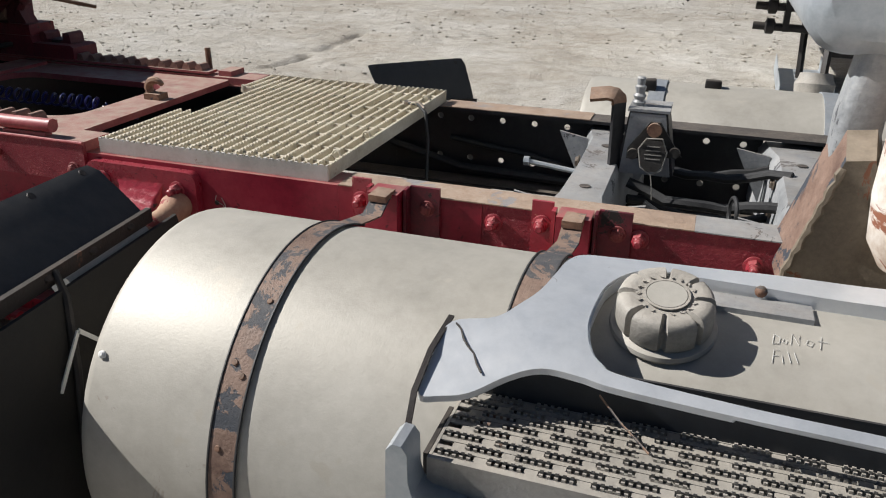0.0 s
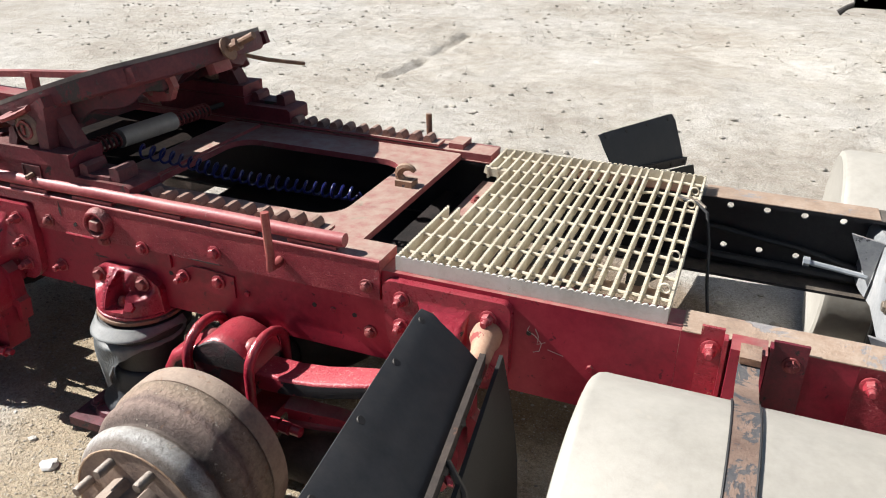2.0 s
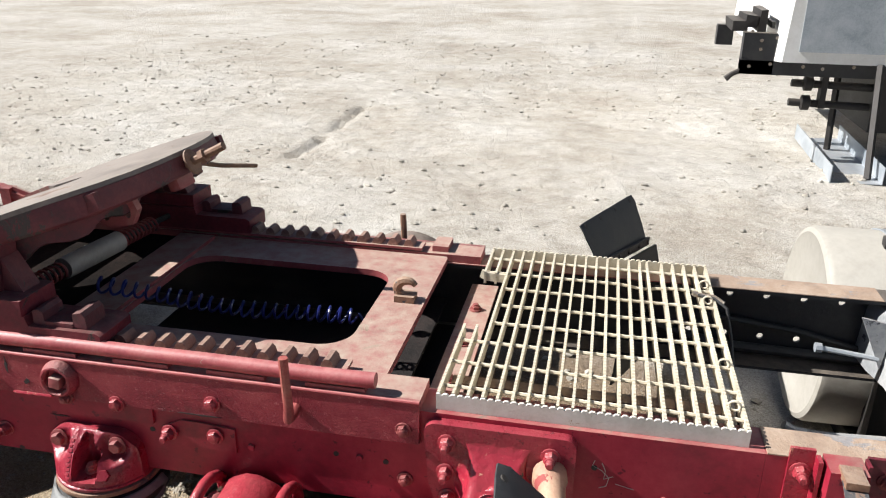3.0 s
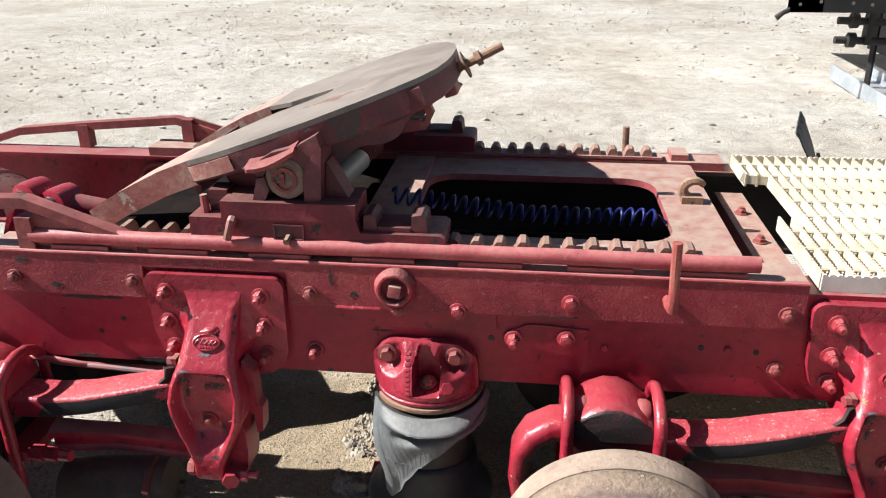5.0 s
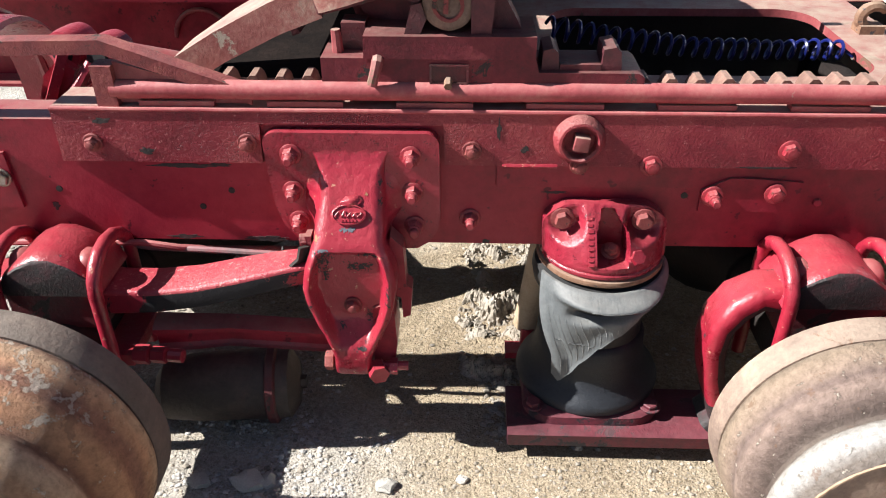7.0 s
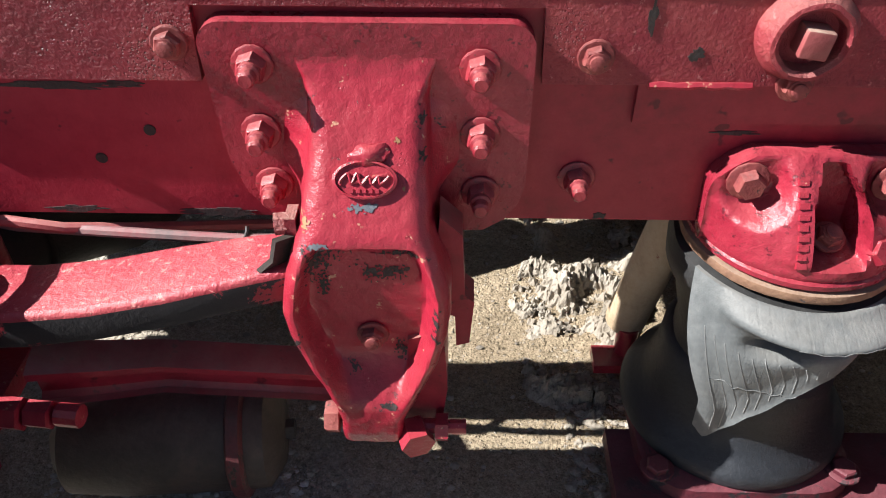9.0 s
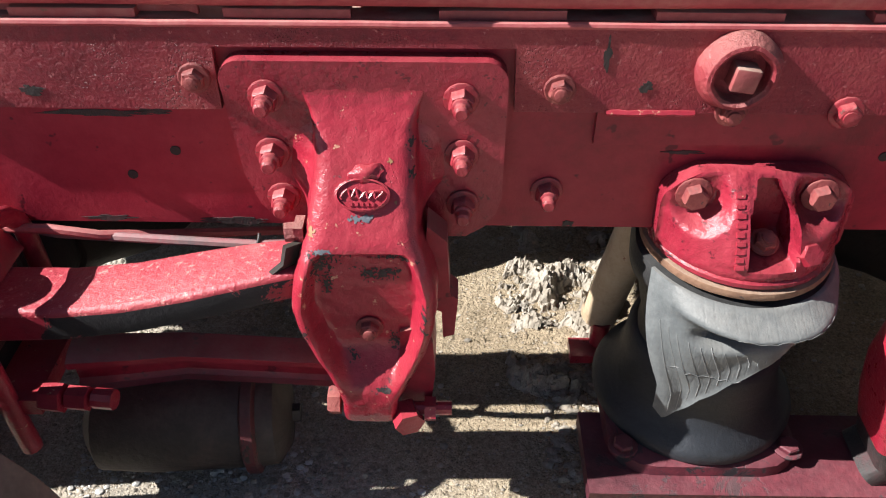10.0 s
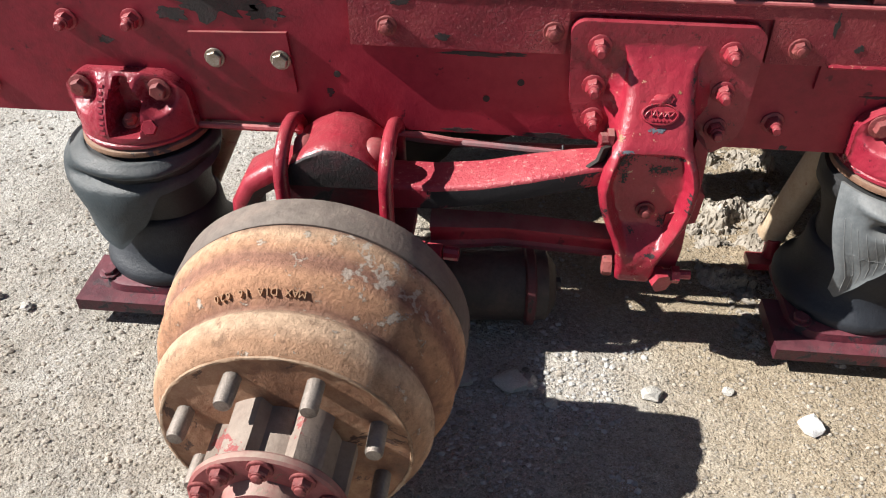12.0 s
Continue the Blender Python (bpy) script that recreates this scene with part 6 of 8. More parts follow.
    for r, z in prof:
        ring = []
        for k in range(48):
            t = 2 * math.pi * k / 48
            f_ = max(0.0, 1 - abs(z - 0.28) / 0.09)
            rr = r * (1 + 0.05 * f_ * math.sin(3 * t + z * 40) + 0.02 * noise.noise(Vector((math.cos(t) * 3, math.sin(t) * 3, z * 20))))
            ring.append((cx + rr * math.cos(t), cy + rr * math.sin(t), z))
        rings.append(ring)
    loft(bm, rings)
    part("bellows", bm, RUBBER, th, "black rubber bellows")
    bm = BM()
    rings = []
    for r, z in ((0.060, 0.215), (0.098, 0.212), (0.106, 0.20), (0.108, 0.17), (0.112, 0.145), (0.120, 0.125), (0.132, 0.112), (0.141, 0.103), (0.145, 0.094), (0.143, 0.083), (0.09, 0.0826)):
        ribbed = 0.0016 if 0.11 < z < 0.165 else 0.0
        rings.append([(cx + (r + ribbed * (k % 2)) * math.cos(2 * math.pi * k / 144), cy + (r + ribbed * (k % 2)) * math.sin(2 * math.pi * k / 144), z) for k in range(144)])
    loft(bm, rings)
    part("piston", bm, PISTON, th, "dusty black ribbed piston base", 60)
    # the torn skin that hangs over the front: a fat roll below the bead, a deep fold, then the flap
    bm = BM()
    rows, NU, NV = [], 64, 34
    for v in range(NV + 1):
        fv = v / NV
        row = []
        for u in range(NU + 1):
            fu = u / NU
            a0 = start[0] + (start[1] - start[0]) * min(1.0, fv * 1.3)
            ang = radians(a0 + (366 - a0) * fu)
            drop = between(hang_down, fu)
            z = 0.3645 - drop * fv - 0.004 * fv * noise.noise(Vector((fu * 14, 0.0, cx)))
            below = drop * fv
            fat = roll * step(0.02, 0.38, fu) * (1 - 0.85 * step(0.45, 0.80, fu))
            rr = 0.124 + 0.006 * math.sin(min(1.0, fv * 1.4) * math.pi)
            rr += fat * math.exp(-((below - 0.018) / 0.012) ** 2)
            rr -= dent * roll * math.exp(-((below - 0.046 - 0.03 * (0.4 - fu)) / 0.009) ** 2) * step(0.14, 0.32, fu) * step(1.0, 0.75, fu)
            rr += flare * fv ** 1.3 * (1 - fu) + 0.005 * math.sin(fu * 11 + fv * 4.0) * fv
            rr += belly * math.sin(min(1.0, fv * 1.05) * math.pi) * math.exp(-((fu - 0.12) / 0.30) ** 2)
            rr -= 0.007 * cords * math.exp(-((fu - 0.06 - 0.05 * fv) / 0.030) ** 2) * step(0.1, 0.5, fv)
            row.append((cx + rr * math.cos(ang), cy + rr * math.sin(ang), z))
        rows.append(row)
    inner_rows = [[(cx + (x - cx) * 0.962, cy + (y - cy) * 0.962, z) for x, y, z in r] for r in rows]
    a = loft(bm, rows, False, False)
    c = loft(bm, inner_rows, False, False)
    for i in range(NU):
        bm.faces.new((a[-1][i], a[-1][i + 1], c[-1][i + 1], c[-1][i]))
        bm.faces.new((a[0][i], c[0][i], c[0][i + 1], a[0][i + 1]))
    for v in range(NV):
        bm.faces.new((a[v][0], a[v + 1][0], c[v + 1][0], c[v][0]))
        bm.faces.new((a[v][-1], c[v][-1], c[v + 1][-1], a[v + 1][-1]))
    skin = part("torn_skin", bm, rubber, th, "torn weathered grey rubber skin folded to a point", 60)
    # raised cords and the stitched seam across the flap
    out_of = lambda p, k: Vector((cx, cy, p[2])) + (Vector(p) - Vector((cx, cy, p[2]))) * k
    if cords:
        for i in range(4, 40, 2):
            col = [rows[j][i] for j in range(NV + 1)]
            low = 0.012 + 0.010 * (i % 3)
            line = [out_of(p, 1.002) for p in col if p[2] < 0.318 - 0.0012 * i and p[2] > col[-1][2] + low * 0.5]
            if len(line) > 2:
                bm = BM()
                sweep(bm, line, 0.0006, 4)
                part("cord", bm, CORD, skin)
        for zz, a, c in ((0.248, 4, 33), (0.346, 20, 44)):
            bm = BM()
            line = []
            for i in range(a, c):
                q = min((rows[j][i] for j in range(NV + 1)), key=lambda p: abs(p[2] - zz - 0.0012 * math.sin(i * 2.1)))
                if abs(q[2] - zz) < 0.006:
                    line.append(out_of(q, 1.004))
            if len(line) > 3:
                sweep(bm, line, 0.0005, 4)
                part("seam", bm, rubber, skin)
    return th


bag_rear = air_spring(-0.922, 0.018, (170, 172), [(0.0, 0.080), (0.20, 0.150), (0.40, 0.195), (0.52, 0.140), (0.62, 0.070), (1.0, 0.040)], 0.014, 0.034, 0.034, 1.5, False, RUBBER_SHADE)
bag_front = air_spring(-0.914 + D, 0.018, (205, 230), [(0.0, 0.208), (0.05, 0.223), (0.10, 0.208), (0.18, 0.160), (0.28, 0.118), (0.38, 0.090), (0.55, 0.068), (1.0, 0.045)], 0.032, 0.012, 0.008, 2.3, True, RUBBER_GREY)


# ---- brake drums ----
LETTER = mat("cast_letter_rust", [(0.30, 0.165, 0.09), (0.36, 0.205, 0.115), (0.42, 0.25, 0.15)], 90.0, (0.7, 0.9), bump=0.2)
def brake_drum(cx, cz, main, band, rim, label, words=""):
    th = thing("brake_drum", (cx, -0.4, cz - 0.22), label, "brake drum", "brake drums")
    wide = 8                             # wheel studs
    A = (0, -1, 0)
    bm = BM(); revolve(bm, [(0.19, 0.326), (0.233, 0.327), (0.238, 0.331), (0.238, 0.378), (0.234, 0.384), (0.2305, 0.3845)], (cx, 0, cz), A, 72)
    band_ob = part("inner_band", bm, band, th, "dark inner band of the drum")
    bm = BM()
    shape = [(0.2305, 0.3846), (0.2352, 0.390), (0.2360, 0.399), (0.2345, 0.411), (0.2305, 0.423), (0.2262, 0.434), (0.2240, 0.443), (0.2245, 0.452), (0.2258, 0.460), (0.2245, 0.469), (0.2190, 0.480), (0.2095, 0.490), (0.1990, 0.498), (0.1925, 0.505), (0.1920, 0.511),
             (0.1965, 0.5185), (0.2018, 0.528), (0.2025, 0.539), (0.1975, 0.553), (0.1905, 0.5635), (0.184, 0.573), (0.179, 0.5795), (0.1745, 0.5815)]
    revolve(bm, shape, (cx, 0, cz), A, 80, wob=0.008, cap=False)
    part("drum_shell", bm, main, th)
    bm = BM(); revolve(bm, [(0.1744, 0.5814), (0.172, 0.576), (0.169, 0.560), (0.165, 0.553), (0.118, 0.551), (0.1165, 0.548), (0.116, 0.43)], (cx, 0, cz), A, 72, wob=0.006)
    rim_ob = part("drum_face", bm, rim, th)
    # dark disc painted in for the shade deep in the hub gap
    bm = BM(); revolve(bm, [(0.119, 0.431), (0.119, 0.432), (0.0, 0.432)], (cx, 0, cz), A, 32)
    part("dark_recess", bm, DARK_STEEL, th)
    bm = BM(); revolve(bm, [(0.1775, 0.580), (0.179, 0.5815), (0.1775, 0.5835), (0.1745, 0.5835), (0.1735, 0.582)], (cx, 0, cz), A, 120, cap=False, wob=0.012)
    rough_up(bm, 0.0014, 220)
    part("crust_edge", bm, DRUM_PALE, rim_ob, "pale crust along the rim")
    # cast lettering round the shoulder
    for i, ch in enumerate(words):
        if ch == ".":
            continue
        cu = bpy.data.curves.new("letter", "FONT")
        cu.body, cu.size, cu.extrude, cu.align_x = ch, 0.0145, 0.0020, "CENTER"
        tmp = bpy.data.objects.new("letter", cu)
        me = bpy.data.meshes.new_from_object(tmp)
        bpy.data.objects.remove(tmp)
        me.materials.append(LETTER)
        ang = radians(-7 + 2.6 * i)
        m_ = Matrix.Translation((cx, 0, cz)) @ Matrix.Rotation(-ang, 4, "Y") @ Matrix.Translation((0, -0.4905, 0.2100)) @ Matrix.Rotation(radians(42), 4, "X") @ Matrix.Rotation(radians(180), 4, "Z")
        ob = piece("cast_letter", me, band_ob, m_)
    # hub with ribs, and its flange
    bm = BM()
    rings = []
    for h, k_ in ((0.43, 1.08), (0.56, 1.05), (0.62, 1.03), (0.667, 1.02)):
        ring = []
        for q in range(60):
            t = 2 * math.pi * q / 60
            rib = 0.5 + 0.5 * math.cos(6 * t + 0.6)
            rr = (0.078 + 0.018 * (1 if rib > 0.6 else 0.5 if rib > 0.45 else 0.0)) * k_
            ring.append((cx + rr * math.cos(t), -h, cz + rr * math.sin(t)))
        rings.append(ring)
    loft(bm, rings)
    hub = part("hub", bm, HUB, th, "ribbed hub with dusty red paint")
    bm = BM(); revolve(bm, [(0.0, 0.6675), (0.103, 0.6675), (0.106, 0.671), (0.106, 0.679), (0.102, 0.682), (0.062, 0.682), (0.056, 0.700), (0.0, 0.705)], (cx, 0, cz), A, 40)
    part("axle_flange", bm, RED_FADED, hub)
    for k in range(10):
        t = radians(16 + 36 * k)
        piece("flange_bolt", NUT_RUST, hub, Matrix.Translation((cx + 0.088 * math.cos(t), -0.682, cz + 0.088 * math.sin(t))))
    stud = BM()
    revolve(stud, [(0.0140, 0.0), (0.0140, 0.012), (0.0125, 0.014), (0.0125, 0.072), (0.0105, 0.077), (0.0, 0.078)], (0, 0, 0), A, 12)
    STUD = finish(stud, "wheel_stud", STEEL)
    for k in range(wide):
        t = 2 * math.pi * (k + 0.5) / wide
        piece("wheel_stud", STUD, th, Matrix.Translation((cx + 0.1435 * math.cos(t), -0.551, cz + 0.1435 * math.sin(t))))
    return th


drum_rear = brake_drum(-0.522, 0.243, DRUM_REAR, DRUM_DARK, DRUM_RUST, "brown rusty brake drum with bare wheel studs", "MAX.DIA.16.620")
drum_front = brake_drum(0.815, 0.258, DRUM_FRONT, DRUM_TAN, DRUM_TAN, "dusty tan brake drum with a whitish rim and bare studs")

drum_front.matrix_basis = Matrix.Translation((0.850, -0.315, 0.001)) @ Matrix.Scale(0.94, 4)
# unseen twin at the axle's other end, added for its shadow
drum_far = copy_thing(drum_front, Matrix.Translation((2 * 0.850, 0.86, 0.0)) @ Matrix.Rotation(math.pi, 4, "Z") @ Matrix.Translation((0.850, -0.315, 0.001)))

# ---- drive axles ----
for k, cx in enumerate((-0.525, 0.818)):
    ax = thing("drive_axle", (cx, 0.43, 0.0), "dark greasy drive axle with a round differential housing", "axle", "axles")
    bm = BM(); rod(bm, (cx, -0.325, 0.245), (cx, 1.18, 0.245), 0.062, 20)
    part("axle_tube", bm, GRIMY_SHADED, ax)
    bm = BM(); revolve(bm, [(0.07, -0.30), (0.11, -0.22), (0.185, -0.10), (0.205, -0.03), (0.205, 0.05), (0.17, 0.14), (0.09, 0.26)], (cx, 0.43, 0.245), (0, 1, 0), 28)
    part("differential", bm, GRIMY_SHADED, ax)
    bm = BM(); revolve(bm, [(0.12, 0.0), (0.11, 0.12), (0.075, 0.22), (0.055, 0.26), (0.055, 0.30)], (cx + 0.10, 0.40, 0.24), (1, 0, 0.06), 24)
    part("carrier_nose", bm, GRIMY_SHADED, ax)
    bm = BM(); revolve(bm, [(0.0, 0), (0.074, 0), (0.081, 0.004), (0.081, 0.018), (0.074, 0.022), (0.0, 0.022)], (cx + 0.330, -0.06, 0.094), (1, 0.1, 0), 22, wob=0.03)
    part("brake_chamber_clamp", bm, BLACK_RED, ax, "rusty red clamp ring")
    bm = BM(); revolve(bm, [(0.03, -0.22), (0.062, -0.20), (0.070, -0.13), (0.072, 0.0)], (cx + 0.330, -0.06, 0.094), (1, 0.1, 0), 24); revolve(bm, [(0.072, 0.022), (0.070, 0.045), (0.045, 0.062), (0.0, 0.066)], (cx + 0.330, -0.06, 0.094), (1, 0.1, 0), 24); revolve(bm, [(0.0, 0.060), (0.014, 0.062), (0.014, 0.076), (0.0, 0.078)], (cx + 0.330, -0.06, 0.094), (1, 0.1, 0), 6)
    part("brake_chamber", bm, CHAMBER, ax, "dirty dark brown brake chamber")
    bm = BM(); revolve(bm, [(0.06, 0.0), (0.165, 0.0), (0.17, 0.006), (0.17, 0.016), (0.06, 0.018)], (cx, -0.325, 0.245), (0, 1, 0), 32)
    part("backing_plate", bm, DARK_STEEL, ax)
    bm = BM(); revolve(bm, [(0.0, 0), (0.215, 0.0), (0.215, 0.30), (0.0, 0.30)], (cx, 1.19, 0.245), (0, 1, 0), 40)
    part("far_drum", bm, DRUM_DARK, ax)
bm = BM(); rod(bm, (-0.18, 0.41, 0.26), (0.62, 0.43, 0.25), 0.05, 18)
whole("drive_shaft", bm, DARK_STEEL, "dark drive shaft between the axles", "drive shaft")


# ---- fuel tanks ----
EAR_RED = mat("dirty_dark_red_ear", [(0.05, 0.012, 0.016), (0.13, 0.014, 0.024), (0.22, 0.020, 0.034)], 9.0, (0.4, 0.6), bump=0.4, bscale=120, chips=((0.03, 0.022, 0.02), 0.09, 12.0))
def tank_shell(bm, x0, x1, cy, cz, r, n=96):
    prof = [(0.0, 0.012), (r * 0.55, 0.008), (r * 0.9, 0.004), (r - 0.022, 0.0), (r - 0.010, 0.003), (r - 0.003, 0.010), (r, 0.022)]
    L_ = x1 - x0
    full = prof + [(r, 0.022 + (L_ - 0.044) * k / 8) for k in range(1, 9)] + [(a, L_ - h) for a, h in prof[::-1][1:]]
    revolve(bm, full, (x0, cy, cz), (1, 0, 0), n, cap=False)


TY, TZ, TR = -0.365, 0.354, 0.330
tank = thing("fuel_tank", (2.6, TY, TZ - TR), "dull beige aluminium cylindrical fuel tank held by rusty straps", "fuel tank", "fuel tanks")
bm = BM(); tank_shell(bm, 1.738, 4.2, TY, TZ, TR)
part("shell", bm, ALU, tank)


for x in (2.005, 2.40):
    bm = BM()
    rows = []
    for k in range(41):
        t = radians(-34 + 172 * k / 40)
        d = Vector((0, -math.sin(t), math.cos(t)))
        rows.append([Vector((x + s * 0.0215, TY, TZ)) + d * (TR + h) for s, h in ((-1, 0.001), (1, 0.001), (1, 0.0042), (-1, 0.0042))])
    # carried on as a straight tongue to the bracket
    rows = rows[2:]
    rows.insert(0, [(x + s * 0.020, y, z) for s, y, z in ((-1, -0.118, 0.632), (1, -0.118, 0.632), (1, -0.120, 0.636), (-1, -0.120, 0.636))])
    rows.insert(0, [(x + s * 0.019, y, z) for s, y, z in ((-1, -0.070, 0.653), (1, -0.070, 0.653), (1, -0.072, 0.657), (-1, -0.072, 0.657))])
    loft(bm, rows)
    st = part("strap", bm, RUST_STRAP, tank, "rusty steel strap with flaking blue-black paint")
    for sx in (-1, 1):
        bm = BM()
        q = [Vector((x + sx * 0.0230, TY, TZ)) + Vector((0, -math.sin(radians(-28 + 166 * k / 40)), math.cos(radians(-28 + 166 * k / 40)))) * (TR + 0.004) for k in range(41)]
        sweep(bm, q, 0.0022, 5)
        part("rubber_edge", bm, RUBBER, st)
    for a in (48, 51, 70, 30):
        bm = BM(); revolve(bm, [(0.0, 0.004), (0.0055, 0.004), (0.0045, 0.0065), (0.0, 0.007)], Vector((x + (0.009 if a in (51, 30) else -0.008), TY, TZ)) + Vector((0, -math.sin(radians(a)), math.cos(radians(a)))) * TR, (0, -math.sin(radians(a)), math.cos(radians(a))), 8)
        part("rivet", bm, RUST, st)
    bm = BM(); box(bm, (x - 0.019, -0.092, 0.652), (x + 0.019, -0.040, 0.666)); rough_up(bm, 0.002, 60); soften(bm, 0.003)
    part("strap_clamp", bm, RUST, st)
    # bracket: two red ears on the web and a J-shaped arm behind the tank
    br = thing("tank_bracket", (x, 0, 0.42), "red steel tank bracket with bent ears on the rail", "tank bracket", "tank brackets")
    bm = BM(); box(bm, (x - 0.050, -0.008, 0.43), (x - 0.044 - 0.050, -0.0005, 0.668)); box(bm, (x - 0.050, -0.034, 0.44), (x - 0.042, -0.0085, 0.660)); soften(bm, 0.002)
    part("ear", bm, RED_GLOSS, br)
    bm = BM(); box(bm, (x + 0.040, -0.0085, 0.44), (x + 0.105, -0.0005, 0.665)); box(bm, (x + 0.034, -0.034, 0.46), (x + 0.040, -0.0085, 0.664)); soften(bm, 0.002)
    part("ear", bm, EAR_RED, br)
    bm = BM(); prism(bm, [(-0.060, 0.66), (-0.001, 0.66), (-0.001, 0.10), (-0.05, 0.06), (-0.36, 0.015), (-0.36, 0.028), (-0.08, 0.10), (-0.060, 0.20)], "x", x - 0.036, x + 0.030)
    part("arm", bm, RED, br)
    for z in (0.620, 0.475):
        piece("bolt", NUT, br, Matrix.Translation((x - 0.072, -0.008, z)))
        piece("bolt", NUT_RUST, br, Matrix.Translation((x + 0.078, -0.0085, z)))
rv = BM(); revolve(rv, [(0.0065, 0), (0.0065, 0.003), (0.003, 0.006), (0.0, 0.006)], (0, 0, 0), (0, -0.80, 0.60), 10)
part_rv = finish(rv, "rivet", CHALK)
piece("rivet", part_rv, tank, Matrix.Translation((1.766, TY - TR * 0.80, TZ + TR * 0.60)))
FAINT = mat("faint_chalk", [(0.46, 0.45, 0.42), (0.58, 0.57, 0.54)], 60.0, (0.8, 0.95), bump=0.2)
# filler neck and ribbed cap
FC = Vector((2.592, -0.475, 0.0))
NRM = Vector((0, -0.263, 0.965))
FB = Vector((FC.x, TY, TZ)) + NRM * TR
bm = BM(); revolve(bm, [(0.062, -0.02), (0.074, 0.0), (0.072, 0.006), (0.060, 0.010), (0.058, 0.018)], FB, NRM, 32)
part("filler_neck", bm, ALU, tank)
bm = BM()
a_, u_, v_ = basis(NRM)
rings = []
for h, f_ in ((0.010, 0.97), (0.013, 1.0), (0.044, 1.0), (0.052, 0.96), (0.056, 0.88), (0.057, 0.70), (0.054, 0.55), (0.054, 0.42)):
    ring = []
    for q in range(112):
        t = 2 * math.pi * q / 112
        slot = (q % 14) < 2 and f_ > 0.6
        rr = 0.066 * f_ * (0.90 if slot and f_ > 0.9 else 1.0)
        hh = h - (0.010 if slot and h > 0.05 else 0.0)
        ring.append(FB + a_ * hh + (u_ * math.cos(t) + v_ * math.sin(t)) * rr)
    rings.append(ring)
loft(bm, rings)
cap_ob = part("filler_cap", bm, CAP_GREY, tank, "grey ribbed filler cap with chalk marks")
bm = BM(); revolve(bm, [(0.0, 0.0545), (0.027, 0.0545), (0.027, 0.0580), (0.0, 0.0580)], FB, NRM, 24)
part("cap_disc", bm, ALU, cap_ob, "pale round centre of the cap")
bm = BM(); revolve(bm, [(0.028, 0.054), (0.0315, 0.0565), (0.0315, 0.058), (0.028, 0.058)], FB, NRM, 24, cap=False)
part("cap_ring", bm, CAP_GREY, cap_ob)
for k in range(18):
    t = 2 * math.pi * k / 18
    bm = BM(); box(bm, (-0.0014, -0.003, 0.0006), (0.0014, 0.003, 0.0019), Matrix.Translation(FB + a_ * 0.0555 + (u_ * math.cos(t) + v_ * math.sin(t)) * 0.0385) @ NRM.to_track_quat("Z", "Y").to_matrix().to_4x4() @ Matrix.Rotation(t, 4, "Z"))
    part("letter_bar", bm, CAP_GREY, cap_ob)


def scrawl(pts, w=0.0005):
    """A chalk stroke on the tank: points are (x, angle from the top in degrees)."""
    bm = BM()
    sweep(bm, [Vector((x, TY, TZ)) + Vector((0, -math.sin(radians(a)), math.cos(radians(a)))) * (TR + 0.0012) for x, a in ((x + 0.024, a - 3.0) for x, a in pts)], w, 5)
    part("chalk_stroke", bm, FAINT, tank)


for pts in ([(2.712, 18.6), (2.714, 15.2)], [(2.712, 18.6), (2.720, 18.2), (2.722, 16.2), (2.714, 15.2)], [(2.7245, 17.6), (2.7265, 16.4), (2.7305, 16.8), (2.729, 18.0), (2.7245, 17.6)],
            [(2.735, 18.0), (2.737, 14.0), (2.745, 17.8), (2.747, 14.2)], [(2.754, 17.0), (2.757, 15.3), (2.764, 16.0), (2.760, 17.6), (2.754, 17.0)], [(2.772, 18), (2.774, 13.6)], [(2.768, 15.2), (2.782, 15.4)],
            [(2.712, 24.6), (2.714, 20.6), (2.721, 20.4)], [(2.713, 22.4), (2.719, 22.2)], [(2.724, 22.0), (2.7255, 24.2)], [(2.731, 20.6), (2.735, 23.8)], [(2.739, 20.4), (2.744, 23.6)]):
    scrawl(pts)

# bright fairing panel round the filler cap
fair = thing("tank_fairing", (2.7, -0.5, 0.62), "dented bright aluminium step fairing with a large cut-out over the tank", "fairing")


def fair_z(x, y):
    q = (-0.555 - y) / 0.02
    z = 0.705 - 0.011 * math.log(1 + math.exp(min(20.0, q)))
    return z + 0.0035 * noise.noise(Vector((x * 7, y * 7, 0.5)))


out_line = [(2.310, -0.676), (2.308, -0.624), (2.321, -0.574), (2.378, -0.554), (2.404, -0.515), (2.420, -0.470), (2.430, -0.400), (2.437, -0.355), (2.457, -0.325), (2.516, -0.318), (2.683, -0.302), (2.90, -0.290), (3.30, -0.285), (3.95, -0.285),
            (3.95, -0.634), (3.3, -0.634), (2.85, -0.634), (2.688, -0.632), (2.55, -0.626), (2.505, -0.620), (2.456, -0.618), (2.416, -0.634), (2.374, -0.663), (2.34, -0.674)]
cut_out = [(3.90, -0.345), (3.3, -0.350), (2.882, -0.352), (2.78, -0.352), (2.643, -0.345), (2.569, -0.345), (2.53, -0.371), (2.507, -0.420), (2.500, -0.480), (2.499, -0.540), (2.509, -0.579), (2.527, -0.598), (2.554, -0.608), (2.687, -0.618), (2.85, -0.621), (3.3, -0.621), (3.90, -0.621)]
bm = BM()
sheet(bm, flowing(out_line, 5), [flowing(cut_out, 6)], lambda u, v, h: (u, v, h), -0.005)
for _ in range(4):
    bmesh.ops.subdivide_edges(bm, edges=[e for e in bm.edges if e.calc_length() > 0.025], cuts=1)
    bmesh.ops.triangulate(bm, faces=[f for f in bm.faces if len(f.verts) > 4])
for v in bm.verts:
    v.co.z += fair_z(v.co.x, v.co.y)
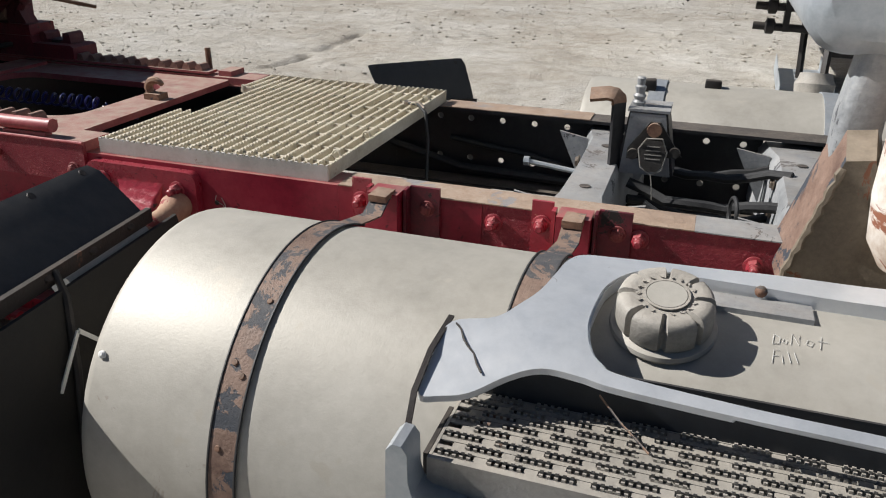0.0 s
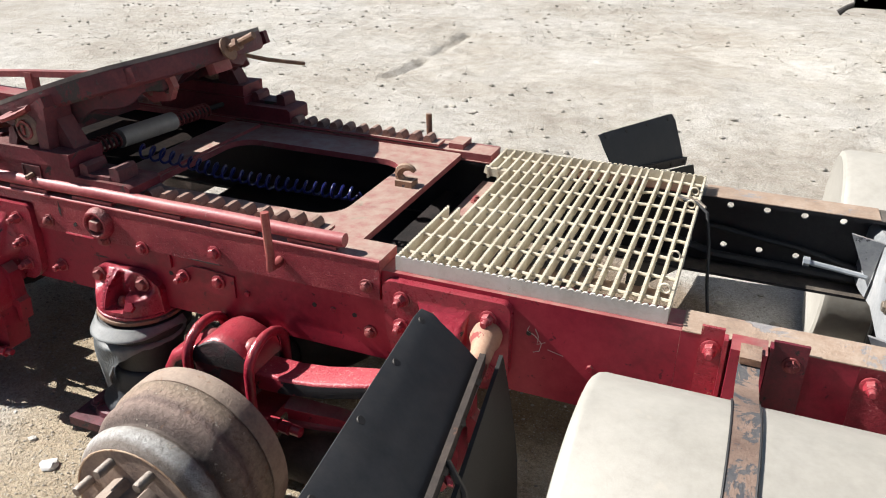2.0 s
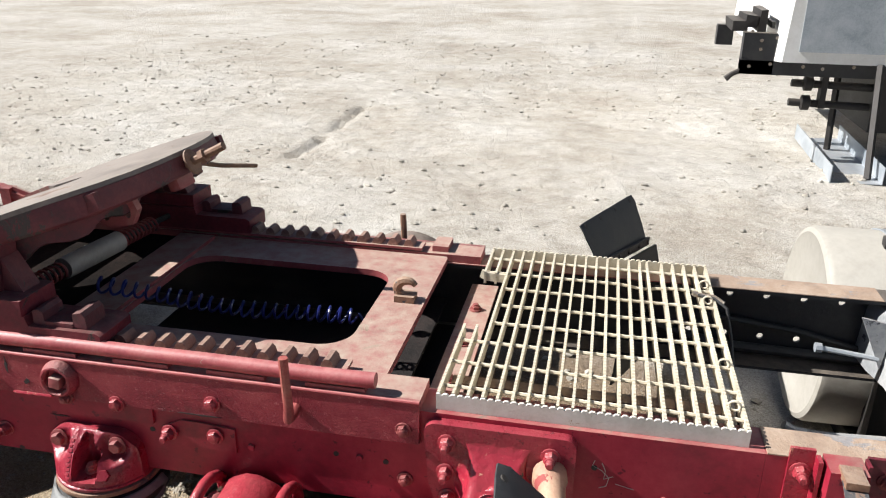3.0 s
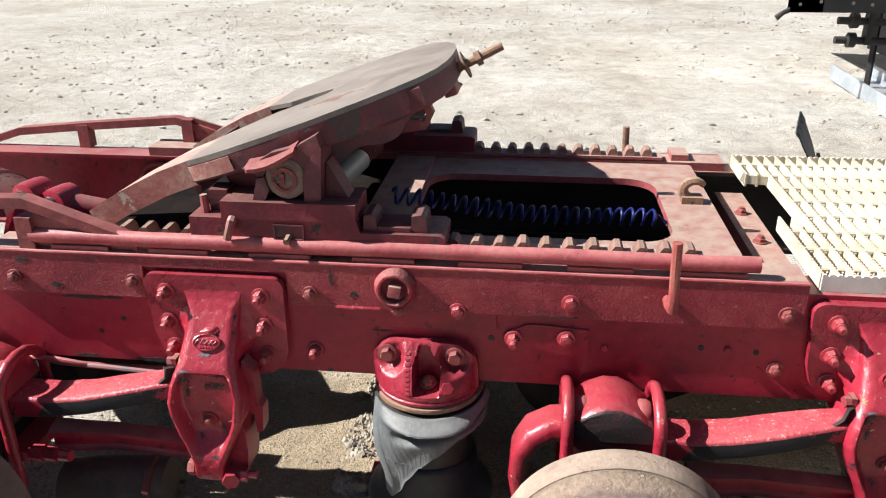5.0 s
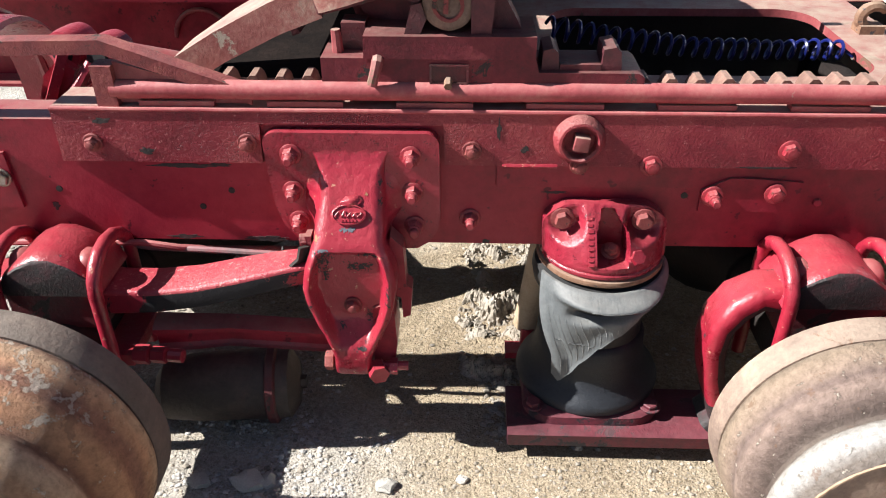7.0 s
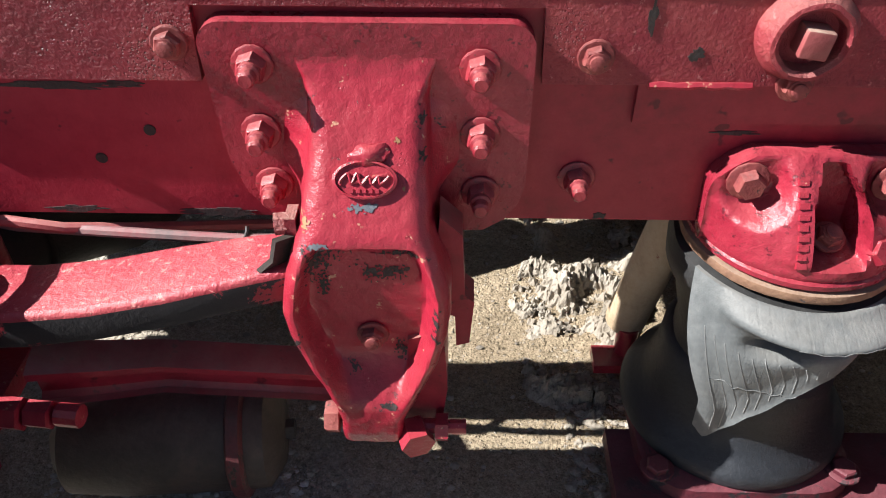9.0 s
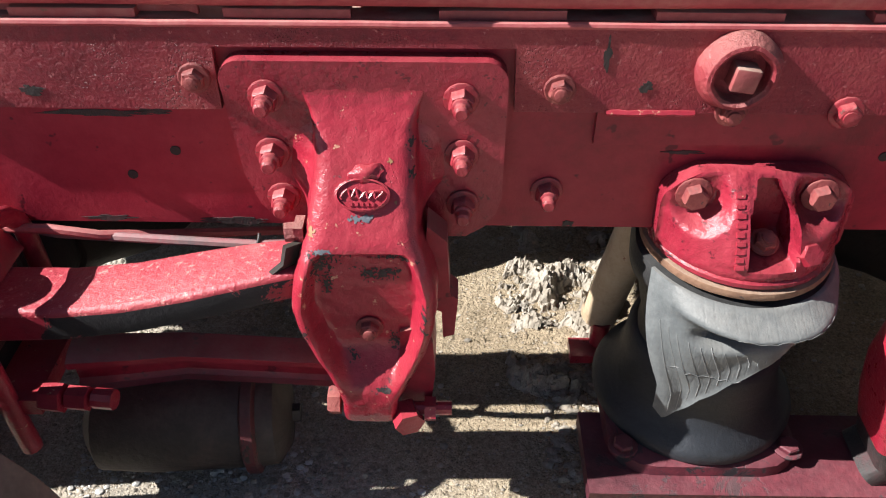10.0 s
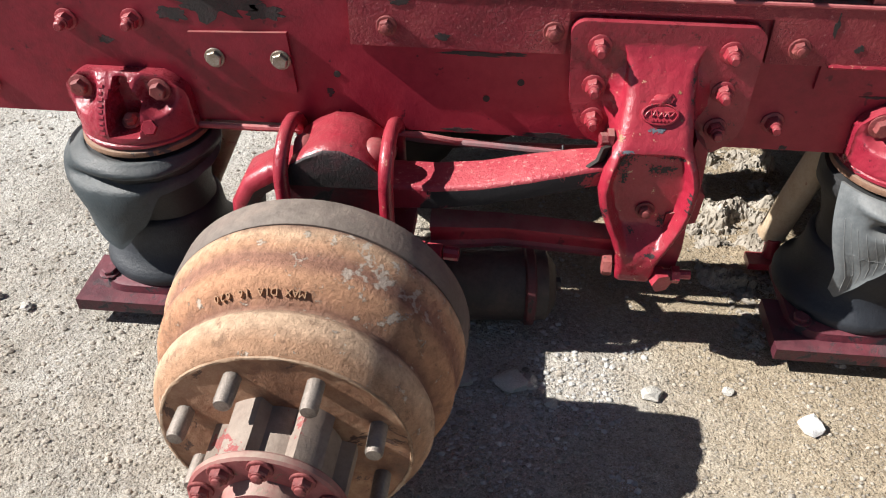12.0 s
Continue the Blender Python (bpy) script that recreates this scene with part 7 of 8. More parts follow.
part("panel", bm, ALU_BRIGHT, fair, "dented bright panel", 50)
# turned-down lips round the outline and the cut-out
for line, deep, inset in ((cut_out, 0.022, 0.0), (out_line[-7:] + out_line[:10], 0.009, 0.0)):
    bm = BM()
    pts = flowing(line, 5) if line is cut_out else flowing(out_line, 5)[85:] + flowing(out_line, 5)[:46]
    rows = [[(x, y, fair_z(x, y) - 0.004), (x, y, fair_z(x, y) - deep), (x + 0.003, y + 0.003, fair_z(x, y) - deep), (x + 0.003, y + 0.003, fair_z(x, y) - 0.004)] for x, y in pts]
    loft(bm, rows, line is not cut_out)
    part("lip", bm, ALU_BRIGHT, fair)
bm = BM(); box(bm, (2.60, -0.40, 0.672), (2.79, -0.355, 0.690)); soften(bm, 0.003)
part("inner_bracket", bm, GREY_CAST, fair)
bm = BM(); revolve(bm, [(0.009, 0), (0.009, 0.003), (0.004, 0.006), (0.0, 0.006)], (2.72, -0.352, 0.700), (0, -1, 0.3), 10)
part("screw", bm, RUST, fair)
bm = BM(); sweep(bm, [(2.328 + 0.009 * k, -0.577 - 0.010 * k + 0.004 * math.sin(k * 2.0), fair_z(2.33, -0.577 - 0.010 * k) + 0.002) for k in range(7)], 0.0014, 5)
part("scratch", bm, DARK_STEEL, fair, "dark jagged scratch")

# step with punched tread
step = thing("cab_step", (2.8, -0.8, 0.0), "grey aluminium step with punched anti-slip tread", "step")
bm = BM()
# tread: rows of strips with slots between them
SY0, SY1, SZ = -0.746, -0.598, 0.600
box(bm, (2.348, SY0 - 0.003, SZ - 0.055), (4.0, SY0, SZ)); box(bm, (2.348, SY1, SZ - 0.03), (4.0, SY1 + 0.003, SZ))
part("tread_frame", bm, ALU_STEP, step)
bm = BM()
box(bm, (2.348, SY0, SZ - 0.055), (2.352, SY1, SZ)); part("tread_end", bm, ALU_STEP, step)
ROWS_N = 8
pitch_y = (SY1 - SY0) / ROWS_N
strip = BM()
for r in range(ROWS_N):
    y0 = SY0 + pitch_y * r
    x = 2.356 + (0.03 if r % 2 else 0.0)
    box(strip, (2.352, y0 + 0.0005, SZ - 0.003), (4.0, y0 + pitch_y * 0.48, SZ - 0.0005))
    while x < 3.95:
        if x > 2.38:
            box(strip, (x - 0.016, y0 + pitch_y * 0.485, SZ - 0.003), (x, y0 + pitch_y - 0.0005, SZ - 0.0006))
        # toothed lips either side of each slot
        for yy in (y0 + pitch_y * 0.46, y0 + pitch_y * 0.97):
            for q in range(5):
                box(strip, (x + 0.002 + 0.009 * q, yy - 0.0013, SZ - 0.0004), (x + 0.0065 + 0.009 * q, yy + 0.0013, SZ + 0.0035))
        x += 0.062
tr = part("tread", strip, ALU_STEP, step, "punched serrated tread")
tr["kind"] = "stuff"
bm = BM(); prism(bm, [(-0.735, 0.530), (-0.70, 0.530), (-0.70, 0.30), (-0.735, 0.30)], "x", 2.37, 4.0)
part("riser", bm, DARK_STEEL, step)
# upright face behind the tread, its shadow put into the black
bm = BM(); prism(bm, [(-0.590, 0.665), (-0.594, 0.665), (-0.5975, 0.560), (-0.594, 0.560)], "x", 2.36, 4.0)
part("back_plate", bm, FLAP, step, "dark plate behind the tread")
# end post that turns into the rail below the tread
bm = BM()
loft(bm, [[(x, y, z) for x, z in ([(2.313, 0.30), (2.311, 0.60), (2.312, 0.632), (2.320, 0.641), (2.331, 0.640), (2.338, 0.630), (2.339, 0.590), (2.344, 0.572), (2.356, 0.563), (2.40, 0.556), (2.40, 0.520), (2.36, 0.515), (2.345, 0.45), (2.343, 0.30)])] for y in (-0.790, -0.745)])
soften(bm, 0.005, 3)
part("end_panel", bm, GALV, step, "blue-grey metal end post of the step")
bm = BM(); box(bm, (2.4005, -0.790, 0.522), (4.0, -0.752, 0.5555)); soften(bm, 0.005, 3)
part("front_rail", bm, GALV, step)
bm = BM()
sweep(bm, [(2.316, -0.560, 0.690), (2.309, -0.625, 0.672), (2.306, -0.680, 0.640), (2.309, -0.715, 0.600), (2.318, -0.735, 0.540), (2.322, -0.740, 0.45)], None, flat=(0.004, 0.0015))
part("side_seal", bm, GRIMY_SHADED, step, "curved black seal at the end of the step")
bm = BM(); box(bm, (2.341, -0.742, 0.53), (2.347, -0.64, 0.60))
part("end_gusset", bm, DARK_STEEL, step)
for x0 in (2.36, 3.5):
    bm = BM(); box(bm, (x0, -0.735, 0.0), (x0 + 0.08, -0.70, 0.545))
    part("leg", bm, DARK_STEEL, step)
bm = BM(); sweep(bm, [(2.53, -0.607, 0.640), (2.56, -0.630, 0.622), (2.60, -0.660, 0.606)], 0.0014, 5)
whole("dry_twig", bm, RUST, "thin dry twig lying on the step", "twig")

# the far tank
tank_b = thing("fuel_tank", (2.9, 1.20, 0.03), "pale aluminium fuel tank strapped beyond the far rail", "fuel tank", "fuel tanks")
bm = BM()
r = 0.325
prof = [(0.0, 0.012), (r * 0.9, 0.004), (r - 0.022, 0.0), (r - 0.006, 0.006), (r, 0.022), (r, 0.6), (r, 1.6), (0.0, 1.6)]
revolve(bm, prof, (2.225, 1.225, 0.352), (1, 0, 0), 72, cap=False)
part("shell", bm, ALU, tank_b)
for x in (2.43, 2.95):
    bm = BM(); revolve(bm, [(r + 0.001, 0), (r + 0.005, 0), (r + 0.005, 0.05), (r + 0.001, 0.05)], (x, 1.225, 0.352), (1, 0, 0), 60, cap=False)
    part("strap", bm, GALV, tank_b)
bm = BM(); revolve(bm, [(0.06, 0.30), (0.064, 0.335), (0.055, 0.35), (0.05, 0.37), (0.0, 0.372)], (2.94, 1.32, 0.352), (0, 0.2, 1), 24)
part("filler_cap", bm, CAP_GREY, tank_b)
for x, y in ((2.40, 1.13), (2.60, 1.20)):
    bm = BM(); box(bm, (x, y, 0.665), (x + 0.05, y + 0.04, 0.70), pose(0, 0, 0.0)); rough_up(bm, 0.006, 30); soften(bm, 0.004)
    part("fitting", bm, DARK_STEEL, tank_b)
for x in (2.37, 2.36):
    bm = BM(); prism(bm, [(0.862, 0.62), (0.93, 0.62), (0.93, 0.10), (1.22, 0.03), (1.22, 0.0), (0.90, 0.03), (0.862, 0.10)], "x", x, x + 0.06)
    break
part("bracket", bm, DARK_STEEL, tank_b)

# ---- crossmembers, air lines and clutter between the rails ----
for x0, w in ((2.31, 0.125), (2.79, 0.135)):
    th = thing("crossmember", (x0, 0.43, 0.41), "grey cast crossmember with flared ends between the rails", "crossmember", "crossmembers")
    bm = BM()
    rows = []
    for y, f_, t_z in ((0.0095, 1.5, 0.612), (0.10, 1.35, 0.618), (0.19, 1.0, 0.622), (0.43, 0.95, 0.618), (0.67, 1.0, 0.622), (0.76, 1.35, 0.618), (0.8505, 1.5, 0.612)):
        c = x0 + w / 2
        h = w / 2 * f_
        rows.append([(c - h, y, 0.44), (c - h * 0.9, y, t_z - 0.02), (c - h * 0.75, y, t_z), (c + h * 0.75, y, t_z), (c + h * 0.9, y, t_z - 0.02), (c + h, y, 0.44)])
    loft(bm, rows)
    part("beam", bm, GREY_CAST, th)
    for s in (-1, 1):
        for y in (0.70, 0.16):
            bm = BM(); prism(bm, [(x0 + w / 2 + s * w * 0.5, 0.61), (x0 + w / 2 + s * w * 1.15, 0.625), (x0 + w / 2 + s * w * 0.6, 0.48)], "y", y - 0.004, y + 0.004)
            part("gusset", bm, GREY_CAST, th)
    for y in (0.25, 0.60):
        # thin black disc painted on top for the dark of a hole
        bm = BM(); revolve(bm, [(0.013, 0), (0.013, 0.001), (0.0, 0.001)], (x0 + w / 2, y, 0.6225), (0, 0, 1), 12)
        part("bolt_hole", bm, BLACK, th)
    for z in (0.56, 0.50):
        piece("bolt", NUT_ZINC, th, pose(x0 - 0.002 + w * 0.05, 0.5 + (z - 0.5) * 0.6, z + 0.03, 0, 0, -90))
tower = thing("valve_tower", (2.50, 0.55, 0.62), "grey steel tower with a tagged valve and stacked couplings", "valve bracket")
bm = BM(); prism(bm, [(2.415, 0.60), (2.555, 0.60), (2.525, 0.755), (2.435, 0.755)], "y", 0.465, 0.560); soften(bm, 0.008, 3)
part("tower_plate", bm, BLACK, tower, "black-sided tower")
bm = BM(); prism(bm, [(2.425, 0.60), (2.548, 0.60), (2.521, 0.752), (2.438, 0.752)], "y", 0.456, 0.4645); soften(bm, 0.003)
part("tower_face", bm, GREY_CAST, tower, "worn grey face plate")
bm = BM(); box(bm, (2.432, 0.455, 0.7555), (2.530, 0.565, 0.762)); soften(bm, 0.002)
part("tower_top", bm, GREY_CAST, tower)
bm = BM(); revolve(bm, [(0.014, 0), (0.016, 0.008), (0.012, 0.014), (0.016, 0.024), (0.011, 0.030), (0.014, 0.046), (0.009, 0.050), (0.011, 0.066), (0.007, 0.070), (0.0, 0.070)], (2.452, 0.50, 0.762), (0, 0, 1), 10)
part("coupling", bm, GREY_CAST, tower, "stacked hose couplings")
bm = BM(); sweep(bm, [(2.412, 0.46, 0.60), (2.410, 0.46, 0.70), (2.408, 0.46, 0.772)], None, flat=(0.018, 0.005)); soften(bm, 0.002)
part("flag_arm", bm, BLACK, tower, "black flat arm")
bm = BM(); sweep(bm, [(2.408, 0.46, 0.770), (2.406, 0.46, 0.782), (2.398, 0.46, 0.790), (2.380, 0.46, 0.793), (2.356, 0.46, 0.789), (2.338, 0.46, 0.786)], None, flat=(0.020, 0.005)); soften(bm, 0.002)
part("flag_bracket", bm, RUST, tower, "rusty bent bracket")
bm = BM(); sheet(bm, dense([(2.440, 0.640), (2.570, 0.655), (2.555, 0.675), (2.512, 0.735), (2.488, 0.735), (2.440, 0.665)], 2), [ellipse(2.500, 0.668, 0.022, 0.022, 12)], lambda u, v, h: (u, 0.446 + h, v), 0.008)
valve = part("tag_holder", bm, DARK_STEEL, tower, "dark triangular tag holder")
for x, z, r_ in ((2.500, 0.718, 0.017), (2.455, 0.655, 0.013), (2.553, 0.667, 0.013)):
    bm = BM(); revolve(bm, [(r_ * 0.55, 0), (r_, 0.0), (r_ * 1.05, 0.006), (r_, 0.012), (r_ * 0.55, 0.012)], (x, 0.4455, z), (0, -1, 0), 14)
    part("bolt_eye", bm, RUST if z > 0.7 else DARK_STEEL, valve)
bm = BM()
o = [(-0.018, 0.03), (0.018, 0.03), (0.030, 0.01), (0.026, -0.03), (0.012, -0.045), (-0.012, -0.045), (-0.026, -0.03), (-0.030, 0.01)]
loft(bm, [[(x, y, z) for x, z in o] for y in (-0.001, 0.0005)]); bmesh.ops.transform(bm, matrix=pose(2.503, 0.428, 0.664, -12, 0, 4), verts=bm.verts)
tag = part("tag", bm, DARK_STEEL, valve, "dark tag wired to the holder")
for k, (w_, z) in enumerate(((0.030, 0.016), (0.034, 0.006), (0.040, -0.004), (0.036, -0.014))):
    bm = BM(); box(bm, (-w_ / 2, -0.0022, z - 0.0012), (w_ / 2, -0.0012, z + 0.0012), pose(2.503, 0.428, 0.664, -12, 0, 4))
    part("letter_bar", bm, CAP_GREY, tag)
for pts, r_ in (([(2.468, 0.43, 0.672), (2.485, 0.424, 0.700), (2.522, 0.424, 0.702), (2.536, 0.43, 0.668), (2.528, 0.422, 0.625), (2.504, 0.419, 0.612), (2.478, 0.422, 0.628), (2.468, 0.43, 0.672)], 0.0018), ([(2.504, 0.418, 0.614), (2.510, 0.415, 0.585), (2.514, 0.418, 0.55)], 0.0015)):
    bm = BM(); sweep(bm, pts, r_, 5)
    part("tag_wire", bm, CAP_GREY, tag)
for k, (a, c, r_) in enumerate((((2.44, 0.60, 0.60), (2.83, 0.52, 0.62), 0.012), ((2.45, 0.45, 0.57), (2.83, 0.42, 0.575), 0.014), ((2.50, 0.36, 0.55), (2.85, 0.36, 0.545), 0.010), ((2.47, 0.30, 0.53), (2.85, 0.30, 0.52), 0.013),
                               ((2.46, 0.66, 0.56), (2.84, 0.70, 0.60), 0.009), ((2.55, 0.25, 0.55), (2.86, 0.24, 0.53), 0.018), ((2.45, 0.50, 0.52), (2.85, 0.55, 0.50), 0.012))):
    bm = BM()
    A, C = Vector(a), Vector(c)
    sweep(bm, [A.lerp(C, q / 8) + Vector((0, 0.012 * math.sin(q * 1.3 + k), -0.03 * math.sin(q / 8 * math.pi) + 0.006 * math.sin(q * 2 + k))) for q in range(9)], r_, 8)
    whole("air_line", bm, RUBBER, "black rubber air line between the crossmembers", "air line", "air lines")
bm = BM(); rod(bm, (2.62, 0.27, 0.545), (2.70, 0.26, 0.545), 0.024, 14); revolve(bm, [(0.028, 0), (0.030, 0.004), (0.030, 0.012), (0.028, 0.016)], (2.66, 0.265, 0.545), (1, 0, 0), 14)
whole("line_filter", bm, GREY_CAST, "small grey cylinder on the air lines", "line filter")
bm = BM(); revolve(bm, [(0.036 + 0.005 * math.cos(radians(a)), 0.005 * math.sin(radians(a))) for a in range(0, 361, 45)], (2.70, 0.32, 0.575), (1, 0.2, 0), 20, cap=False)
whole("cable_tie_loop", bm, RUBBER, "black loop holding the air lines together", "cable loop")
bm = BM(); sweep(bm, [(2.13, 0.70, 0.525), (2.20, 0.70, 0.518), (2.29, 0.70, 0.508)], 0.008, 8); revolve(bm, [(0.014, 0), (0.014, 0.016), (0.0, 0.016)], (2.13, 0.70, 0.525), (1, 0, 0), 8)
whole("push_rod", bm, GALV, "bright rod with a bolt end beside the far rail", "rod")
bm = BM(); sweep(bm, [(2.02, 0.45, 0.43), (2.05, 0.45, 0.415), (2.12, 0.45, 0.41), (2.31, 0.45, 0.42)], 0.011, 10)
whole("grey_tube", bm, GREY_CAST, "bent grey tube reaching out from the crossmember", "tube")
bm = BM(); sweep(bm, [(1.86, 0.84, 0.53), (2.0, 0.835, 0.515), (2.12, 0.84, 0.50), (2.30, 0.835, 0.46)], 0.010, 8); sweep(bm, [(1.66, 0.83, 0.50), (1.9, 0.832, 0.44), (2.3, 0.835, 0.43)], 0.014, 8)
whole("wiring_loom", bm, RUBBER, "black wiring loom along the far rail", "wiring")

TAN_WEDGE = mat("tan_weathered_plate", [(0.085, 0.066, 0.046), (0.145, 0.116, 0.084), (0.20, 0.165, 0.122)], 9.0, (0.6, 0.85), bump=0.4, bscale=130, chips=((0.16, 0.06, 0.03), 0.05, 11.0), dust=(DUST, 0.4))
# wedge of tan plate and the worn white stack by the cab
bm = BM()
front_o = [(2.770, 0.600), (2.777, 0.622), (2.836, 0.832), (2.880, 0.838), (2.925, 0.72), (2.95, 0.600)]
back_o = [(2.762, 0.600), (2.768, 0.636), (2.846, 0.890), (2.895, 0.895), (2.935, 0.75), (2.95, 0.600)]
loft(bm, [[(x, -0.085, z) for x, z in front_o], [(x, 0.070, z) for x, z in back_o]])
soften(bm, 0.003)
bmesh.ops.recalc_face_normals(bm, faces=bm.faces)
for f_ in bm.faces:
    if f_.normal.x < -0.4:
        f_.material_index = 1
wedge = whole("support_wedge", bm, [TAN_WEDGE, RUST_STRAP], "tan rusty box bracket standing on the rail", "support bracket")
bm = BM(); sweep(bm, [(2.772 + 0.0033 * k + 0.002 * math.sin(k * 2.3), -0.087, 0.605 + 0.0113 * k) for k in range(20)], [0.0055 + 0.003 * (k % 3 == 0) for k in range(20)], 6)
part("weld_edge", bm, TAN_WEDGE, wedge, "rough brown weld")
bm = BM()
loft(bm, [[(x + dx, y, z) for x, y in rounded(2.825, 0.0, 2.90, 0.10, 0.02, 3)] for z, dx in ((0.645, 0.0), (0.88, 0.0), (1.1, 0.03), (1.7, 0.10))])
whole("stack_support", bm, GREY_CAST, "streaked grey upright by the wedge", "upright")
bm = BM()
loft(bm, [[(x, y, z) for x, z in rounded(2.742 + a, 0.985 + a, 3.6, 2.2, 0.07, 5)] for y, a in ((-0.02, 0.03), (0.0, 0.008), (0.03, 0.0), (0.6, 0.0))])
whole("cab_corner", bm, GALV, "pale blue-grey lower corner of the truck's own cab", "cab panel")
bm = BM(); revolve(bm, [(0.0, 0.0), (0.06, 0.0), (0.085, 0.04), (0.095, 0.12), (0.095, 0.5), (0.085, 1.0), (0.08, 1.3)], (2.975, -0.10, 0.665), (0.02, 0, 1), 32)
whole("exhaust_pipe", bm, mat("worn_white_stack", [(0.28, 0.15, 0.09), (0.55, 0.47, 0.40), (0.72, 0.69, 0.65)], 5.0, (0.5, 0.8), bump=0.3, bscale=110, chips=((0.24, 0.09, 0.05), 0.08, 8.0)), "white exhaust stack with orange rust", "exhaust stack")


# ---- mud flaps ----
HANGER = mat("dull_brown_hanger", [(0.012, 0.009, 0.008), (0.024, 0.016, 0.014), (0.042, 0.028, 0.022)], 12.0, (0.6, 0.85), bump=0.4, bscale=150, chips=((0.10, 0.045, 0.028), 0.03, 20.0), dust=(DUST, 0.08))


def mud_flap(A, B, C, Dp, drop, label, decal):
    A, B, C, Dp = (Vector(p) for p in (A, B, C, Dp))
    th = thing("mud_flap", (C.x, C.y, 0.05), label, "mud flap", "mud flaps")
    nrm = (B - A).cross(C - A).normalized()
    nrm = nrm if nrm.z > 0 else -nrm
    bm = BM()
    NQ = 14
    rows = []
    for i in range(NQ + 1):
        f_ = i / NQ
        row = []
        for j in range(7):
            g = j / 6
            p = A.lerp(B, f_).lerp(C.lerp(Dp, f_), g)
            if i in (0, NQ) and j == 0:
                p = p.lerp((A + B + C + Dp) / 4, 0.03)
            row.append(p + nrm * (0.004 * math.sin(g * math.pi) + (0.003 if abs(g - 0.17) < 0.1 else 0)))
        rows.append(row)
    t = loft(bm, rows, False, False)
    b = loft(bm, [[p - nrm * 0.004 for p in r] for r in rows], False, False)
    for r_ in (0, -1):
        for k in range(6):
            bm.faces.new((t[r_][k], t[r_][k + 1], b[r_][k + 1], b[r_][k]))
    for s in (0, -1):
        for k in range(NQ):
            bm.faces.new((t[k][s], t[k + 1][s], b[k + 1][s], b[k][s]))
    top = part("top_flap", bm, FLAP, th, "black plastic top flap with bolt holes")
    # low dark discs stand for the flap's holes, shade in their colour
    for f_ in (0.07, 0.32, 0.60, 0.90):
        p = A.lerp(B, f_).lerp(C.lerp(Dp, f_), 0.10) + nrm * 0.006
        bm = BM(); revolve(bm, [(0.008, -0.004), (0.009, 0.0), (0.008, 0.0016), (0.0, 0.0018)], p - nrm * 0.003, nrm, 10)
        part("flap_bolt", bm, DARK_STEEL, top)
    bar = BM()
    d = (Dp - C).normalized()
    sweep(bar, [C - d * (0.005 if decal else 0.20) + nrm * 0.006, C + nrm * 0.006, C.lerp(Dp, 0.5) + nrm * 0.006, Dp + nrm * 0.006], None, flat=(0.006, 0.015))
    bar_ob = part("hanger_bar", bar, HANGER, th, "brown rusty hanger bar")
    for f_ in (0.12, 0.32, 0.52, 0.75, 0.95):
        bm = BM(); revolve(bm, [(0.011, -0.004), (0.011, 0.002), (0.006, 0.005), (0.0, 0.005)], C.lerp(Dp, f_) + nrm * 0.012, nrm, 8)
        part("bar_bolt", bm, HANGER, bar_ob)
    bm = BM()
    low = [C + (C - Dp).normalized() * (0.06 if decal else 0.0) + Vector((0.03, 0, -0.01)), Dp + Vector((0.03, 0, -0.01))]
    rows = []
    for k in range(9):
        f_ = k / 8
        rows.append([low[0] + Vector((0.05 * math.sin(f_ * 2.2), 0, -drop * f_)), low[1] + Vector((0.05 * math.sin(f_ * 2.2), 0, -drop * f_))])
    t = loft(bm, rows, False, False)
    b = loft(bm, [[p + Vector((0.008, 0, 0)) for p in r] for r in rows], False, False)
    for k in range(8):
        for s in (0, 1):
            bm.faces.new((t[k][s], t[k + 1][s], b[k + 1][s], b[k][s]))
    for r_ in (0, -1):
        bm.faces.new((t[r_][0], t[r_][1], b[r_][1], b[r_][0]))
    skirt = part("hanging_flap", bm, FLAP_LOW, th, "dusty black hanging flap")
    return th, skirt


flap_near, skirt_near = mud_flap((1.386, -0.190, 0.692), (1.450, -0.80, 0.705), (1.511, -0.185, 0.585), (1.60, -0.83, 0.60), 0.52, "black mud flap on a rusty hanger bar beside the tank", True)
# white outlined diamond on the hanging flap, its lettering as bars
bm = BM()
cxy = Vector((1.635, -0.575, 0.40))
dia = [(0.033, 0.123), (0.118, 0.038), (0.011, -0.121), (-0.074, -0.036)]
for (ya, za), (yb, zb) in zip(dia, dia[1:] + dia[:1]):
    sweep(bm, [cxy + Vector((0, ya, za)), cxy + Vector((0, yb, zb))], None, flat=(0.0015, 0.0038))
part("diamond_mark", bm, WHITE, flap_near, "white diamond outline printed on the flap")
bm = BM(); box(bm, (-0.002, -0.060, -0.015), (0.0024, 0.075, 0.015), pose(1.634, -0.572, 0.379, -3, 0, 0))
part("mark_band", bm, WHITE, flap_near)
for k in range(7):
    bm = BM(); box(bm, (-0.0035, -0.054 + 0.018 * k, -0.010), (0.0035, -0.042 + 0.018 * k, 0.010), pose(1.634, -0.572, 0.379, -3, 0, 0))
    part("mark_letter_bar", bm, BLACK, flap_near)
bm = BM(); sweep(bm, [(1.565, -0.50, 0.606), (1.60, -0.52, 0.57), (1.635, -0.56, 0.45), (1.66, -0.60, 0.33)], [0.006, 0.008, 0.008, 0.006], 8)
part("strut", bm, DARK_STEEL, flap_near)
